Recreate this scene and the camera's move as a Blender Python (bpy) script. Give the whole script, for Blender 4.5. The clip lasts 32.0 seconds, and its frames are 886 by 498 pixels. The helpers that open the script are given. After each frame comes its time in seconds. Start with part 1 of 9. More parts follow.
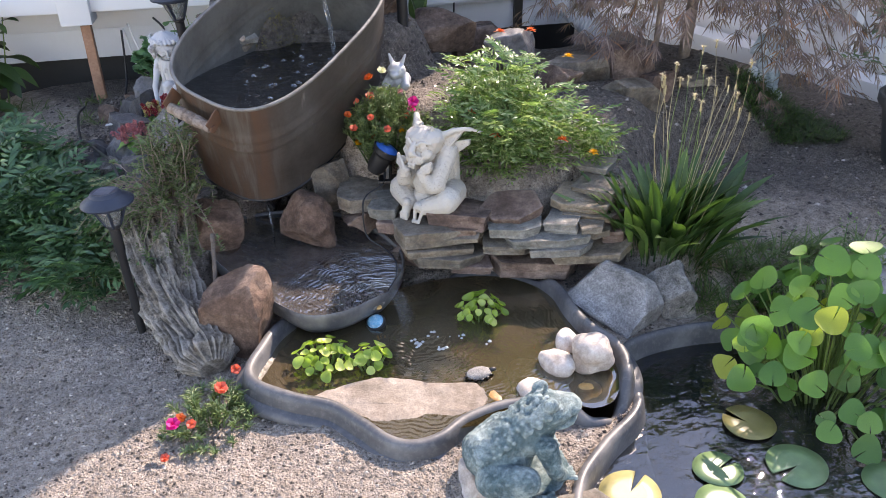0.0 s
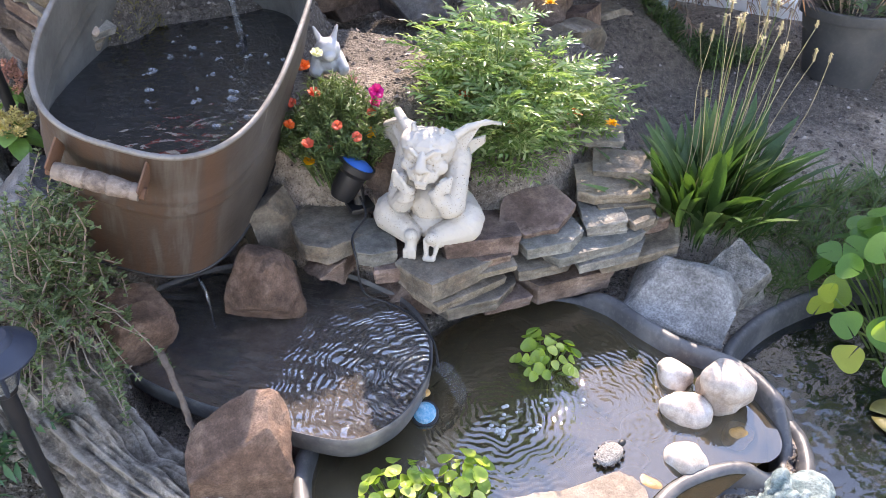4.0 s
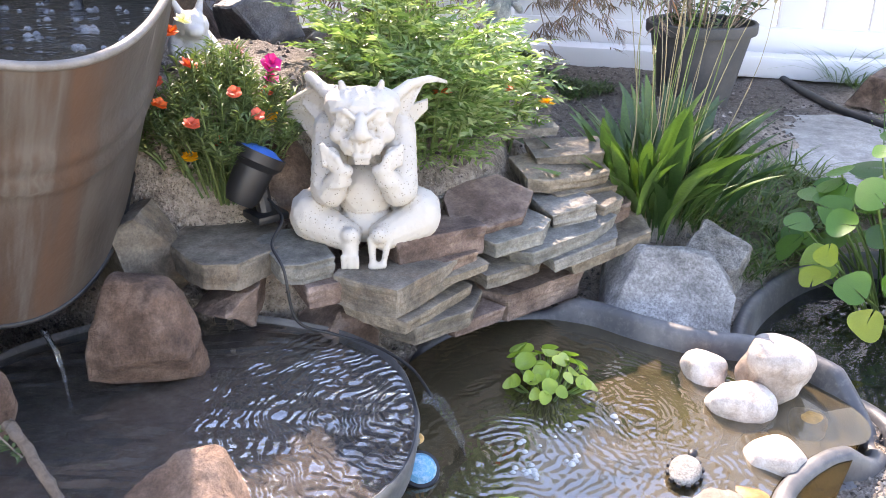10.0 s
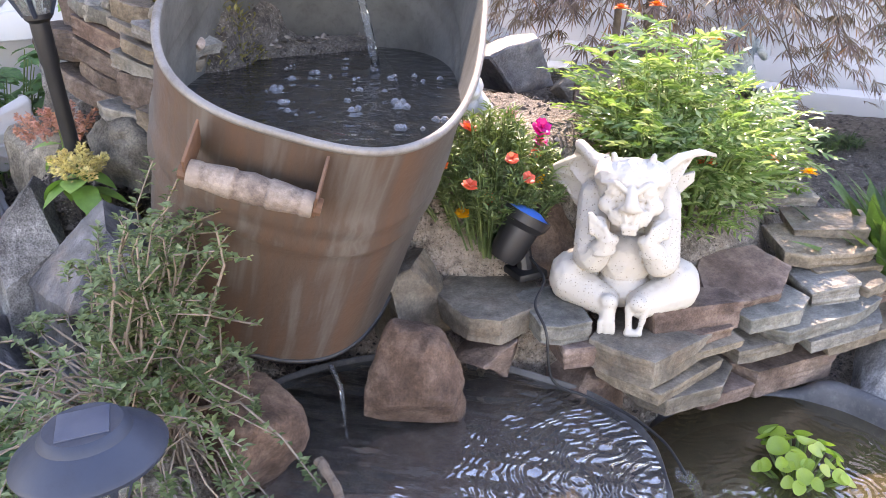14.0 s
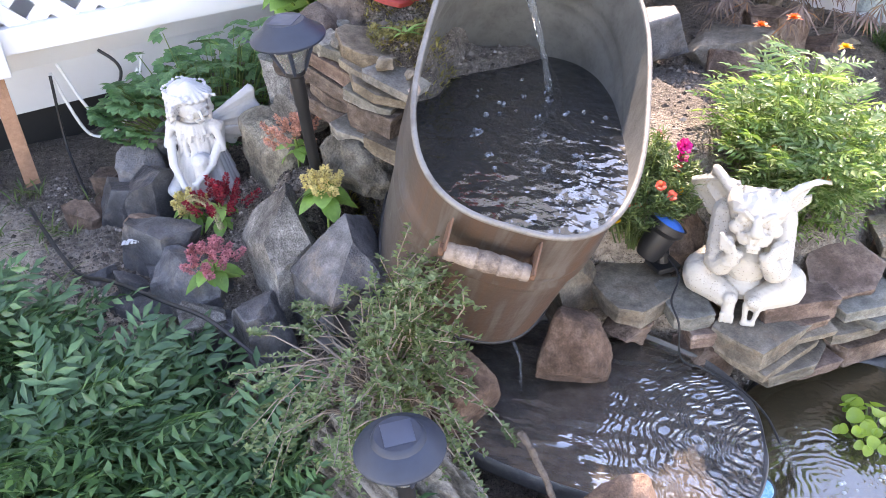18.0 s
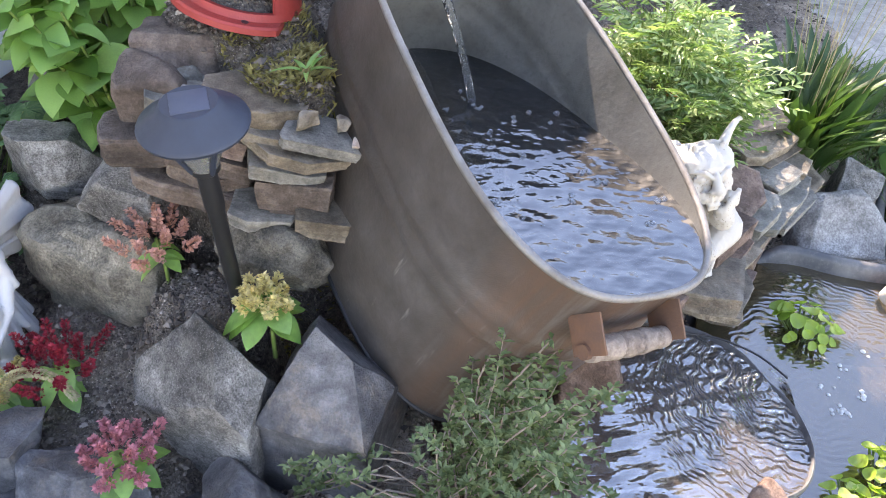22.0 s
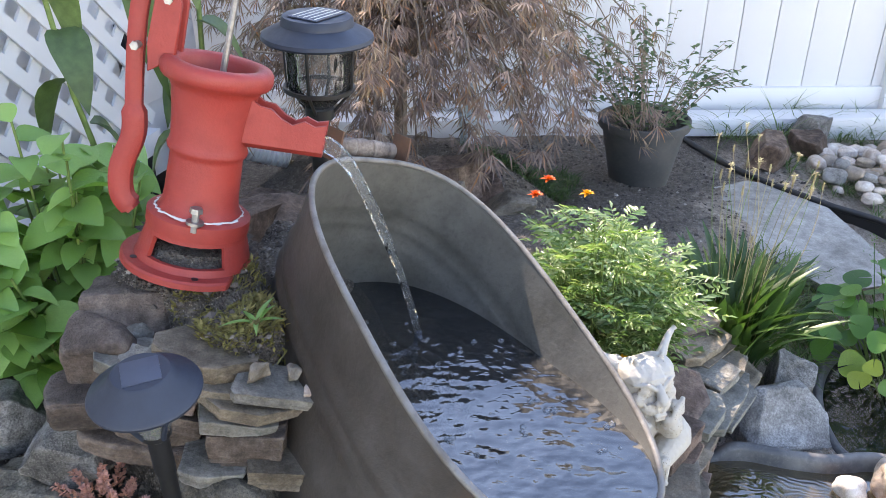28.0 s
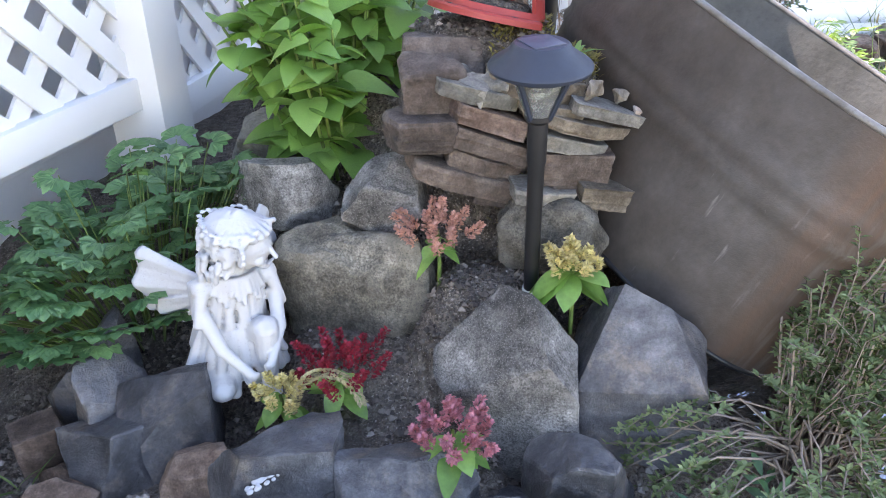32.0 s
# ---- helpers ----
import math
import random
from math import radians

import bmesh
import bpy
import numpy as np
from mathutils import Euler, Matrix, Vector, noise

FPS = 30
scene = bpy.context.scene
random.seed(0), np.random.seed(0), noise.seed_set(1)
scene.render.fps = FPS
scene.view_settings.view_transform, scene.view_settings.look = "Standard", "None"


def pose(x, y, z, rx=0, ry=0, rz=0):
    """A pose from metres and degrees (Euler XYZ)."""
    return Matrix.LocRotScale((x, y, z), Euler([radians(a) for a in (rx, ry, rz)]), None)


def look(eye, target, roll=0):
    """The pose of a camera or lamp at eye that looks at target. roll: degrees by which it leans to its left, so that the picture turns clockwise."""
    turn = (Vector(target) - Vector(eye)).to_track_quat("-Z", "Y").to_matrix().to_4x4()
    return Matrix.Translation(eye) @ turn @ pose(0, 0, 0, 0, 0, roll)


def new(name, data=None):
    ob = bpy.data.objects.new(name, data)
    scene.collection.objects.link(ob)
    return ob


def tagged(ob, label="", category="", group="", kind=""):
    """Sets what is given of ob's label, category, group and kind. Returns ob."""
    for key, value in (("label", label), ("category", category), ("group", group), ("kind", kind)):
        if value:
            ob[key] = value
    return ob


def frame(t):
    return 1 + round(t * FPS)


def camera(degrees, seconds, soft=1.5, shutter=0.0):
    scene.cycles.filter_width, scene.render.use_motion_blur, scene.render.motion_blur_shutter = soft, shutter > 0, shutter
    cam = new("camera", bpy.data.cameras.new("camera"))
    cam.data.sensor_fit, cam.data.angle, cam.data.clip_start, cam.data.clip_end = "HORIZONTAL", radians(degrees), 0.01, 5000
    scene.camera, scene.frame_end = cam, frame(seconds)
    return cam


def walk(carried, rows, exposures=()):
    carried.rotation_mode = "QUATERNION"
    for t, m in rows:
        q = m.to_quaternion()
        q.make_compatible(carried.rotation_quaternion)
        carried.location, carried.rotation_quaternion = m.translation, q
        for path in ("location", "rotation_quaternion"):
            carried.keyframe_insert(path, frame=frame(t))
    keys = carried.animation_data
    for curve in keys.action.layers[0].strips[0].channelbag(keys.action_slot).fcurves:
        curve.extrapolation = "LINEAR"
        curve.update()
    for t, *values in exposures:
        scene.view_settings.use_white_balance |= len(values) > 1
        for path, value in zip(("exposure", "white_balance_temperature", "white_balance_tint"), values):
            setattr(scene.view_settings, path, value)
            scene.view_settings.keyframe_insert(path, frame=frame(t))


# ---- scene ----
cam = camera(56.9, 32.0, soft=0.9)
METRES, EYE, TILT, LEAN, TURN = 4.6, 1.127, -29.0, 1.0, 0.0
ROWS = [
    (0.0, 0.0, 0.0, 0.0, 0.0, 0.0, -0.0),
    (0.5, -0.0083, 0.0207, 0.0174, 0.52, -0.37, -0.42),
    (1.0, -0.0305, 0.037, 0.0242, 0.71, -1.03, -1.52),
    (1.5, -0.0615, 0.0496, 0.03, -5.77, -1.6, 1.53),
    (2.0, -0.0745, 0.0688, 0.0377, -8.27, -2.86, 3.77),
    (2.5, -0.0776, 0.0959, 0.0525, -9.55, -3.8, 4.36),
    (4.5, -0.1292, 0.1624, 0.0513, -25.4, -8.21, 13.22),
    (5.0, -0.132, 0.1808, 0.0481, -30.99, -9.94, 16.03),
    (5.5, -0.1504, 0.1895, 0.0508, -40.77, -12.79, 19.23),
    (6.0, -0.1562, 0.2057, 0.0474, -42.17, -12.88, 20.51),
    (6.5, -0.1526, 0.2221, 0.0382, -41.13, -11.92, 20.59),
    (7.0, -0.1515, 0.2322, 0.0242, -40.29, -10.87, 20.47),
    (7.5, -0.1498, 0.2378, 0.0151, -39.99, -10.8, 20.03),
    (8.0, -0.1482, 0.2423, 0.0184, -39.62, -11.15, 19.82),
    (8.5, -0.1464, 0.2446, 0.0209, -39.0, -10.07, 19.5),
    (9.0, -0.1458, 0.2467, 0.0212, -38.48, -3.39, 19.2),
    (9.5, -0.1457, 0.2488, 0.0187, -37.78, -1.89, 17.93),
    (10.0, -0.146, 0.2505, 0.0156, -37.21, -0.35, 17.49),
    (10.5, -0.1479, 0.2518, 0.0128, -36.44, 1.27, 16.57),
    (11.0, -0.1496, 0.2526, 0.0131, -35.81, 2.17, 16.06),
    (11.5, -0.15, 0.2529, 0.0133, -35.07, 3.03, 15.42),
    (12.0, -0.1493, 0.2515, 0.0126, -34.84, 3.49, 15.1),
    (12.5, -0.1491, 0.2512, 0.0119, -34.81, 3.77, 14.95),
    (13.0, -0.1529, 0.2503, 0.0178, -34.14, 3.87, 14.77),
    (13.5, -0.1598, 0.2501, 0.0238, -29.68, 5.11, 13.89),
    (14.0, -0.1666, 0.2514, 0.035, -24.05, 4.08, 12.08),
    (14.5, -0.1706, 0.2467, 0.0473, -22.38, 2.71, 11.56),
    (16.5, -0.1756, 0.2062, 0.0935, -20.52, -3.36, 10.99),
    (17.0, -0.1753, 0.1966, 0.0998, -17.7, -4.94, 11.38),
    (17.5, -0.1823, 0.194, 0.1012, -16.96, -6.0, 10.52),
    (18.0, -0.208, 0.1917, 0.1, -17.56, -6.5, 10.52),
    (18.5, -0.233, 0.1991, 0.0979, -19.72, -7.47, 11.05),
    (19.0, -0.2299, 0.2177, 0.1141, -22.75, -8.14, 11.26),
    (19.5, -0.2207, 0.2395, 0.1264, -23.46, -8.87, 12.33),
    (20.0, -0.2366, 0.2521, 0.1325, -27.79, -11.01, 12.51),
    (20.5, -0.2782, 0.2643, 0.14, -38.86, -15.65, 18.0),
    (21.0, -0.2872, 0.2832, 0.1492, -42.27, -17.94, 18.08),
    (21.5, -0.2738, 0.3015, 0.165, -44.94, -19.29, 20.25),
    (22.0, -0.2683, 0.314, 0.1733, -51.63, -22.5, 21.95),
    (22.5, -0.2771, 0.3152, 0.191, -61.55, -25.57, 26.91),
    (23.0, -0.2755, 0.3053, 0.1936, -64.89, -24.87, 28.2),
    (23.5, -0.2554, 0.2968, 0.1917, -62.39, -22.34, 24.25),
    (24.0, -0.2492, 0.2987, 0.1995, -59.2, -18.72, 23.67),
    (24.5, -0.2501, 0.295, 0.2091, -57.79, -13.87, 23.63),
    (25.0, -0.2527, 0.2956, 0.2121, -56.84, -11.87, 23.79),
    (25.5, -0.2517, 0.297, 0.2125, -56.68, -10.13, 23.88),
    (27.5, -0.2562, 0.305, 0.1913, -56.18, -10.38, 24.53),
    (28.0, -0.266, 0.3088, 0.1887, -56.76, -11.55, 24.46),
    (28.5, -0.2861, 0.3156, 0.188, -63.71, -15.3, 25.31),
    (29.0, -0.3066, 0.3276, 0.1855, -66.22, -17.18, 26.72),
    (29.5, -0.3196, 0.3244, 0.1786, -66.57, -17.74, 27.04),
    (30.0, -0.3327, 0.3217, 0.1683, -65.12, -16.56, 27.18),
    (30.5, -0.3397, 0.3372, 0.1668, -62.01, -14.54, 26.62),
    (31.0, -0.3485, 0.3628, 0.1699, -60.3, -13.96, 26.3),
    (31.5, -0.3552, 0.3806, 0.1667, -59.48, -12.8, 25.97),
    (32.0, -0.358, 0.3992, 0.1586, -58.27, -11.32, 26.33),
]
walk(cam, [(t, pose(0, 0, EYE, TILT, LEAN, TURN) @ pose(METRES * x, METRES * y, METRES * z, 90 + pitch, roll, yaw)) for t, x, y, z, yaw, pitch, roll in ROWS],
     exposures=[(0.0, 2.08, 7500, 25), (1.0, 2.44, 7500, 25), (2.0, 2.58, 7500, 25), (5.0, 2.5, 7600, 26), (8.0, 2.66, 7700, 26), (9.0, 2.82, 7700, 26), (13.0, 2.9, 7800, 29), (14.0, 3.0, 7900, 30), (16.0, 2.9, 7600, 28), (19.0, 3.15, 8000, 28), (22.0, 2.9, 7800, 24), (24.0, 2.68, 7500, 22), (25.0, 2.44, 7500, 21), (28.0, 2.45, 7500, 21), (30.0, 2.6, 7600, 23), (32.0, 2.9, 7500, 24)])

# ---- world and sun ----
SUN_ELEV, SUN_AZ = 40.5, 30.0      # azimuth from +y towards +x
world = bpy.data.worlds.new("sky")
scene.world = world
world.use_nodes = True
wn = world.node_tree
sky = wn.nodes.new("ShaderNodeTexSky")
sky.sky_type = "NISHITA"
sky.sun_disc = False
sky.dust_density = 0.05
sky.ozone_density = 0.6
sky.sun_elevation = radians(SUN_ELEV)
sky.sun_rotation = radians(SUN_AZ)
wn.nodes["Background"].inputs[1].default_value = 0.15
wn.links.new(sky.outputs[0], wn.nodes["Background"].inputs[0])
sun_dir = Vector((math.sin(radians(SUN_AZ)) * math.cos(radians(SUN_ELEV)), math.cos(radians(SUN_AZ)) * math.cos(radians(SUN_ELEV)), math.sin(radians(SUN_ELEV))))
lamp_data = bpy.data.lights.new("sun", "SUN")
lamp_data.energy, lamp_data.angle, lamp_data.color = 2.4, radians(0.6), (1.0, 0.95, 0.86)
sun = new("sun", lamp_data)
sun.matrix_world = look(sun_dir * 20, (0, 0, 0))

# ---- materials ----


def ramp(nt, fac, stops):
    r = nt.nodes.new("ShaderNodeValToRGB")
    els = r.color_ramp.elements
    while len(els) < len(stops):
        els.new(0.5)
    for e, (p, c) in zip(els, stops):
        e.position = p
        e.color = (*c, 1) if len(c) == 3 else c
    nt.links.new(fac, r.inputs[0])
    return r.outputs[0]


def mixc(nt, fac, a, b, mode="MIX"):
    m = nt.nodes.new("ShaderNodeMix")
    m.data_type = "RGBA"
    m.blend_type = mode
    for sock, v in ((m.inputs[0], fac), (m.inputs[6], a), (m.inputs[7], b)):
        if isinstance(v, (int, float)):
            sock.default_value = v
        elif isinstance(v, tuple):
            sock.default_value = (*v, 1)
        else:
            nt.links.new(v, sock)
    return m.outputs[2]


def maths(nt, op, a, b=0.0):
    m = nt.nodes.new("ShaderNodeMath")
    m.operation = op
    for sock, v in ((m.inputs[0], a), (m.inputs[1], b)):
        if isinstance(v, (int, float)):
            sock.default_value = v
        else:
            nt.links.new(v, sock)
    return m.outputs[0]


def tex(nt, vec, scale, detail=4, rough=0.6, kind="noise"):
    if kind == "noise":
        t = nt.nodes.new("ShaderNodeTexNoise")
        t.inputs["Detail"].default_value = detail
        t.inputs["Roughness"].default_value = rough
    else:
        t = nt.nodes.new("ShaderNodeTexVoronoi")
    t.inputs["Scale"].default_value = scale
    nt.links.new(vec, t.inputs["Vector"])
    return t.outputs[0]


def base_mat(name):
    m = bpy.data.materials.new(name)
    m.use_nodes = True
    nt = m.node_tree
    bsdf = nt.nodes["Principled BSDF"]
    tc = nt.nodes.new("ShaderNodeTexCoord")
    info = nt.nodes.new("ShaderNodeObjectInfo")
    add = nt.nodes.new("ShaderNodeVectorMath")
    add.operation = "ADD"
    sc = nt.nodes.new("ShaderNodeVectorMath")
    sc.operation = "SCALE"
    sc.inputs[0].default_value = (7.3, 3.1, 5.7)
    nt.links.new(info.outputs["Random"], sc.inputs["Scale"])
    nt.links.new(tc.outputs["Object"], add.inputs[0])
    nt.links.new(sc.outputs[0], add.inputs[1])
    return m, nt, bsdf, add.outputs[0], info.outputs["Random"]


def bumped(nt, bsdf, height, strength, dist=0.01, normal=None):
    b = nt.nodes.new("ShaderNodeBump")
    b.inputs["Strength"].default_value = strength
    b.inputs["Distance"].default_value = dist
    nt.links.new(height, b.inputs["Height"])
    if normal is not None:
        nt.links.new(normal, b.inputs["Normal"])
    nt.links.new(b.outputs[0], bsdf.inputs["Normal"])
    return b.outputs[0]


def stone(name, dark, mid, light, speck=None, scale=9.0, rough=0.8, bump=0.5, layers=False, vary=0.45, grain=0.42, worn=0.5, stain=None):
    """Natural stone: broad tone, mottling, stains, grain, specks, fine relief; worn: paler worn edges with painted
    highlights, darker hollows; layers: thin bedding lines.
    """
    m, nt, bsdf, vec, rnd = base_mat(name)
    n1 = tex(nt, vec, scale, 6, 0.65)
    n2 = tex(nt, vec, scale * 6, 7, 0.7)
    n3 = tex(nt, vec, scale * 34, 4, 0.7)
    n4 = tex(nt, vec, scale * 2.1, 8, 0.72)
    col = ramp(nt, n1, [(0.34, dark), (0.5, mid), (0.66, light)])
    if stain:
        col = mixc(nt, ramp(nt, n4, [(0.52, (0, 0, 0)), (0.66, (0.75, 0.75, 0.75))]), col, stain)
    col = mixc(nt, 0.28, col, ramp(nt, n4, [(0.36, (0.2, 0.2, 0.2)), (0.5, (0.5, 0.5, 0.5)), (0.64, (0.82, 0.82, 0.82))]), "OVERLAY")
    col = mixc(nt, grain * 0.75, col, ramp(nt, n2, [(0.34, (0.16, 0.16, 0.16)), (0.5, (0.48, 0.48, 0.48)), (0.66, (0.9, 0.9, 0.9))]), "OVERLAY")
    col = mixc(nt, grain * (0.9 if speck else 0.5), col, ramp(nt, n3, [(0.36, (0.14, 0.14, 0.14)), (0.64, (0.9, 0.9, 0.9))]), "OVERLAY")
    # edge highlights painted in over the wear: convex edges paler, hollows darker
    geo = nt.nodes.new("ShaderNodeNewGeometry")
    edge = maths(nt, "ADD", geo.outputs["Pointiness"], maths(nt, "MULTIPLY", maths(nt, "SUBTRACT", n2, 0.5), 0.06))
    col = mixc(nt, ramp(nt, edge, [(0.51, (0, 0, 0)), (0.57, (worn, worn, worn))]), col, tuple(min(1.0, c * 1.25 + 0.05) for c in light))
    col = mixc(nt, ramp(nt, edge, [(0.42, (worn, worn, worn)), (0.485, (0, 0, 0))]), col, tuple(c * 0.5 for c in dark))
    if speck:
        v = tex(nt, vec, scale * 45, kind="vor")
        col = mixc(nt, ramp(nt, v, [(0.1, (0.75, 0.75, 0.75)), (0.34, (0, 0, 0))]), col, speck)
    col = mixc(nt, 1.0, col, ramp(nt, rnd, [(0.0, (1 - vary,) * 3), (1.0, (1 + vary * 0.3, 1 + vary * 0.27, 1 + vary * 0.2))]), "MULTIPLY")
    nt.links.new(col, bsdf.inputs["Base Color"])
    nt.links.new(ramp(nt, n2, [(0.3, (rough + 0.1,) * 3), (0.8, (rough - 0.15,) * 3)]), bsdf.inputs["Roughness"])
    h = maths(nt, "ADD", maths(nt, "MULTIPLY", n2, 0.6), maths(nt, "ADD", maths(nt, "MULTIPLY", n3, 0.22), maths(nt, "MULTIPLY", n4, 0.7)))
    if layers:
        sep = nt.nodes.new("ShaderNodeVectorMath")
        sep.operation = "MULTIPLY"
        sep.inputs[1].default_value = (5, 5, 150)
        nt.links.new(vec, sep.inputs[0])
        h = maths(nt, "ADD", h, maths(nt, "MULTIPLY", tex(nt, sep.outputs[0], 1.0, 3), 0.5))
    bumped(nt, bsdf, h, bump, 0.012)
    return m


def cast(name, color, pit, hollow_tone, rough=0.75, pits=1.0, scale=150.0):
    """A pale casting: even colour, pin-hole pits in patches, a darker tone in the hollows."""
    m, nt, bsdf, vec, rnd = base_mat(name)
    n1 = tex(nt, vec, 14, 5, 0.6)
    n2 = tex(nt, vec, scale * 0.55, 5, 0.7)
    v = tex(nt, vec, scale, kind="vor")
    col = mixc(nt, ramp(nt, n1, [(0.4, (0, 0, 0)), (0.75, (0.35, 0.35, 0.35))]), color, tuple(c * 0.82 for c in color))
    where = maths(nt, "MULTIPLY", ramp(nt, v, [(0.08, (1, 1, 1)), (0.26, (0, 0, 0))]), ramp(nt, n1, [(0.44, (0, 0, 0)), (0.58, (pits, pits, pits))]))
    col = mixc(nt, where, col, pit)
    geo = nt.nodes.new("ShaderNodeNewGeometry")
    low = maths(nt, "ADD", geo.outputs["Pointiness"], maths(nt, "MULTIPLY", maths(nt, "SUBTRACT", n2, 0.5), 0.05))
    col = mixc(nt, ramp(nt, low, [(0.42, (0.9, 0.9, 0.9)), (0.488, (0, 0, 0))]), col, hollow_tone)
    nt.links.new(col, bsdf.inputs["Base Color"])
    bsdf.inputs["Roughness"].default_value = rough
    bumped(nt, bsdf, maths(nt, "SUBTRACT", n2, maths(nt, "MULTIPLY", where, 0.8)), 0.35, 0.003)
    return m


def paint(name, color, rough=0.45, metal=0.0, dirt=0.12, scale=14.0, bump=0.08, dirtcol=None, spec=0.5):
    m, nt, bsdf, vec, rnd = base_mat(name)
    n1 = tex(nt, vec, scale, 5)
    n2 = tex(nt, vec, scale * 9, 4, 0.7)
    dc = dirtcol or tuple(c * 0.45 for c in color)
    col = mixc(nt, ramp(nt, n1, [(0.45, (0, 0, 0)), (0.8, (dirt * 2.2,) * 3)]), color, dc)
    col = mixc(nt, ramp(nt, n2, [(0.5, (0, 0, 0)), (0.75, (dirt,) * 3)]), col, dc)
    nt.links.new(col, bsdf.inputs["Base Color"])
    nt.links.new(ramp(nt, n1, [(0.3, (rough,) * 3), (0.8, (min(1, rough + 0.25),) * 3)]), bsdf.inputs["Roughness"])
    bsdf.inputs["Metallic"].default_value = metal
    bsdf.inputs["Specular IOR Level"].default_value = spec
    bumped(nt, bsdf, n2, bump, 0.004)
    return m


def leafy(name, dark, mid, light, trans=0.35, rough=0.45, scale=60.0, tip=None):
    """Leaf: tone varies from leaf to leaf, light passes through."""
    m, nt, bsdf, vec, rnd = base_mat(name)
    geo = nt.nodes.new("ShaderNodeNewGeometry")
    seed = maths(nt, "FRACT", maths(nt, "ADD", geo.outputs["Random Per Island"], rnd))
    n1 = tex(nt, vec, scale, 4)
    col = ramp(nt, seed, [(0.0, dark), (0.5, mid), (1.0, light)])
    if tip:
        col = mixc(nt, ramp(nt, seed, [(0.91, (0, 0, 0)), (0.97, (1, 1, 1))]), col, tip)
    col = mixc(nt, 0.5, col, ramp(nt, n1, [(0.3, (0.3, 0.3, 0.3)), (0.75, (0.8, 0.8, 0.75))]), "OVERLAY")
    nt.links.new(col, bsdf.inputs["Base Color"])
    bsdf.inputs["Roughness"].default_value = rough
    tl = nt.nodes.new("ShaderNodeBsdfTranslucent")
    nt.links.new(mixc(nt, 1.0, col, (1.0, 1.15, 0.5), "MULTIPLY"), tl.inputs[0])
    mx = nt.nodes.new("ShaderNodeMixShader")
    mx.inputs[0].default_value = trans
    nt.links.new(bsdf.outputs[0], mx.inputs[1])
    nt.links.new(tl.outputs[0], mx.inputs[2])
    nt.links.new(mx.outputs[0], nt.nodes["Material Output"].inputs[0])
    bumped(nt, bsdf, n1, 0.25, 0.002)
    return m


def water(name, tint, murk, murk_amount, wave_scale, wave, stretch=(1, 1, 1), turn=0.0, ior=1.33, rough=0.0, rings=()):
    """Clear film with a real Fresnel gloss over tinted, slightly cloudy water; rings spread from (x, y) out to a radius."""
    m = bpy.data.materials.new(name)
    m.use_nodes = True
    nt = m.node_tree
    nt.nodes.remove(nt.nodes["Principled BSDF"])
    tc = nt.nodes.new("ShaderNodeTexCoord")
    mp = nt.nodes.new("ShaderNodeMapping")
    mp.vector_type = "TEXTURE"
    mp.inputs["Scale"].default_value = stretch
    mp.inputs["Rotation"].default_value = (0, 0, radians(turn))
    nt.links.new(tc.outputs["Object"], mp.inputs[0])
    a = tex(nt, mp.outputs[0], wave_scale, 1, 0.4)
    b = tex(nt, mp.outputs[0], wave_scale * 2.7, 0, 0.4)
    bmp = nt.nodes.new("ShaderNodeBump")
    bmp.inputs["Strength"].default_value = wave
    bmp.inputs["Distance"].default_value = 0.02
    c = tex(nt, mp.outputs[0], wave_scale * 5.5, 1, 0.5)
    calm = ramp(nt, tex(nt, tc.outputs["Object"], wave_scale * 0.28, 2, 0.5), [(0.36, (0.6, 0.6, 0.6)), (0.62, (1, 1, 1))])
    h = maths(nt, "ADD", maths(nt, "ADD", a, maths(nt, "MULTIPLY", b, 0.3)), maths(nt, "MULTIPLY", c, 0.1))
    h = maths(nt, "MULTIPLY", h, calm)
    for x, y, reach, period, push in rings:
        at = nt.nodes.new("ShaderNodeVectorMath")
        at.operation = "SUBTRACT"
        at.inputs[1].default_value = (x, y, 0)
        nt.links.new(tc.outputs["Object"], at.inputs[0])
        far = nt.nodes.new("ShaderNodeVectorMath")
        far.operation = "LENGTH"
        nt.links.new(at.outputs[0], far.inputs[0])
        wv = nt.nodes.new("ShaderNodeTexWave")
        wv.wave_type = "RINGS"
        wv.rings_direction = "SPHERICAL"
        for key, val in (("Scale", 0.314 / period), ("Distortion", 16.0), ("Detail", 2.0), ("Detail Scale", 0.7)):
            wv.inputs[key].default_value = val
        nt.links.new(at.outputs[0], wv.inputs[0])
        fade = ramp(nt, maths(nt, "DIVIDE", far.outputs["Value"], reach), [(0.0, (1, 1, 1)), (0.4, (0.6, 0.6, 0.6)), (1.0, (0, 0, 0))])
        h = maths(nt, "ADD", h, maths(nt, "MULTIPLY", maths(nt, "MULTIPLY", wv.outputs["Fac"], fade), push))
    nt.links.new(h, bmp.inputs["Height"])
    tr = nt.nodes.new("ShaderNodeBsdfTransparent")
    tr.inputs[0].default_value = (*tint, 1)
    df = nt.nodes.new("ShaderNodeBsdfDiffuse")
    df.inputs[0].default_value = (*murk, 1)
    gl = nt.nodes.new("ShaderNodeBsdfGlossy")
    gl.inputs["Roughness"].default_value = rough
    fr = nt.nodes.new("ShaderNodeFresnel")
    fr.inputs[0].default_value = ior
    nt.links.new(bmp.outputs[0], gl.inputs["Normal"])
    nt.links.new(bmp.outputs[0], fr.inputs["Normal"])
    m1 = nt.nodes.new("ShaderNodeMixShader")
    m1.inputs[0].default_value = murk_amount
    nt.links.new(tr.outputs[0], m1.inputs[1])
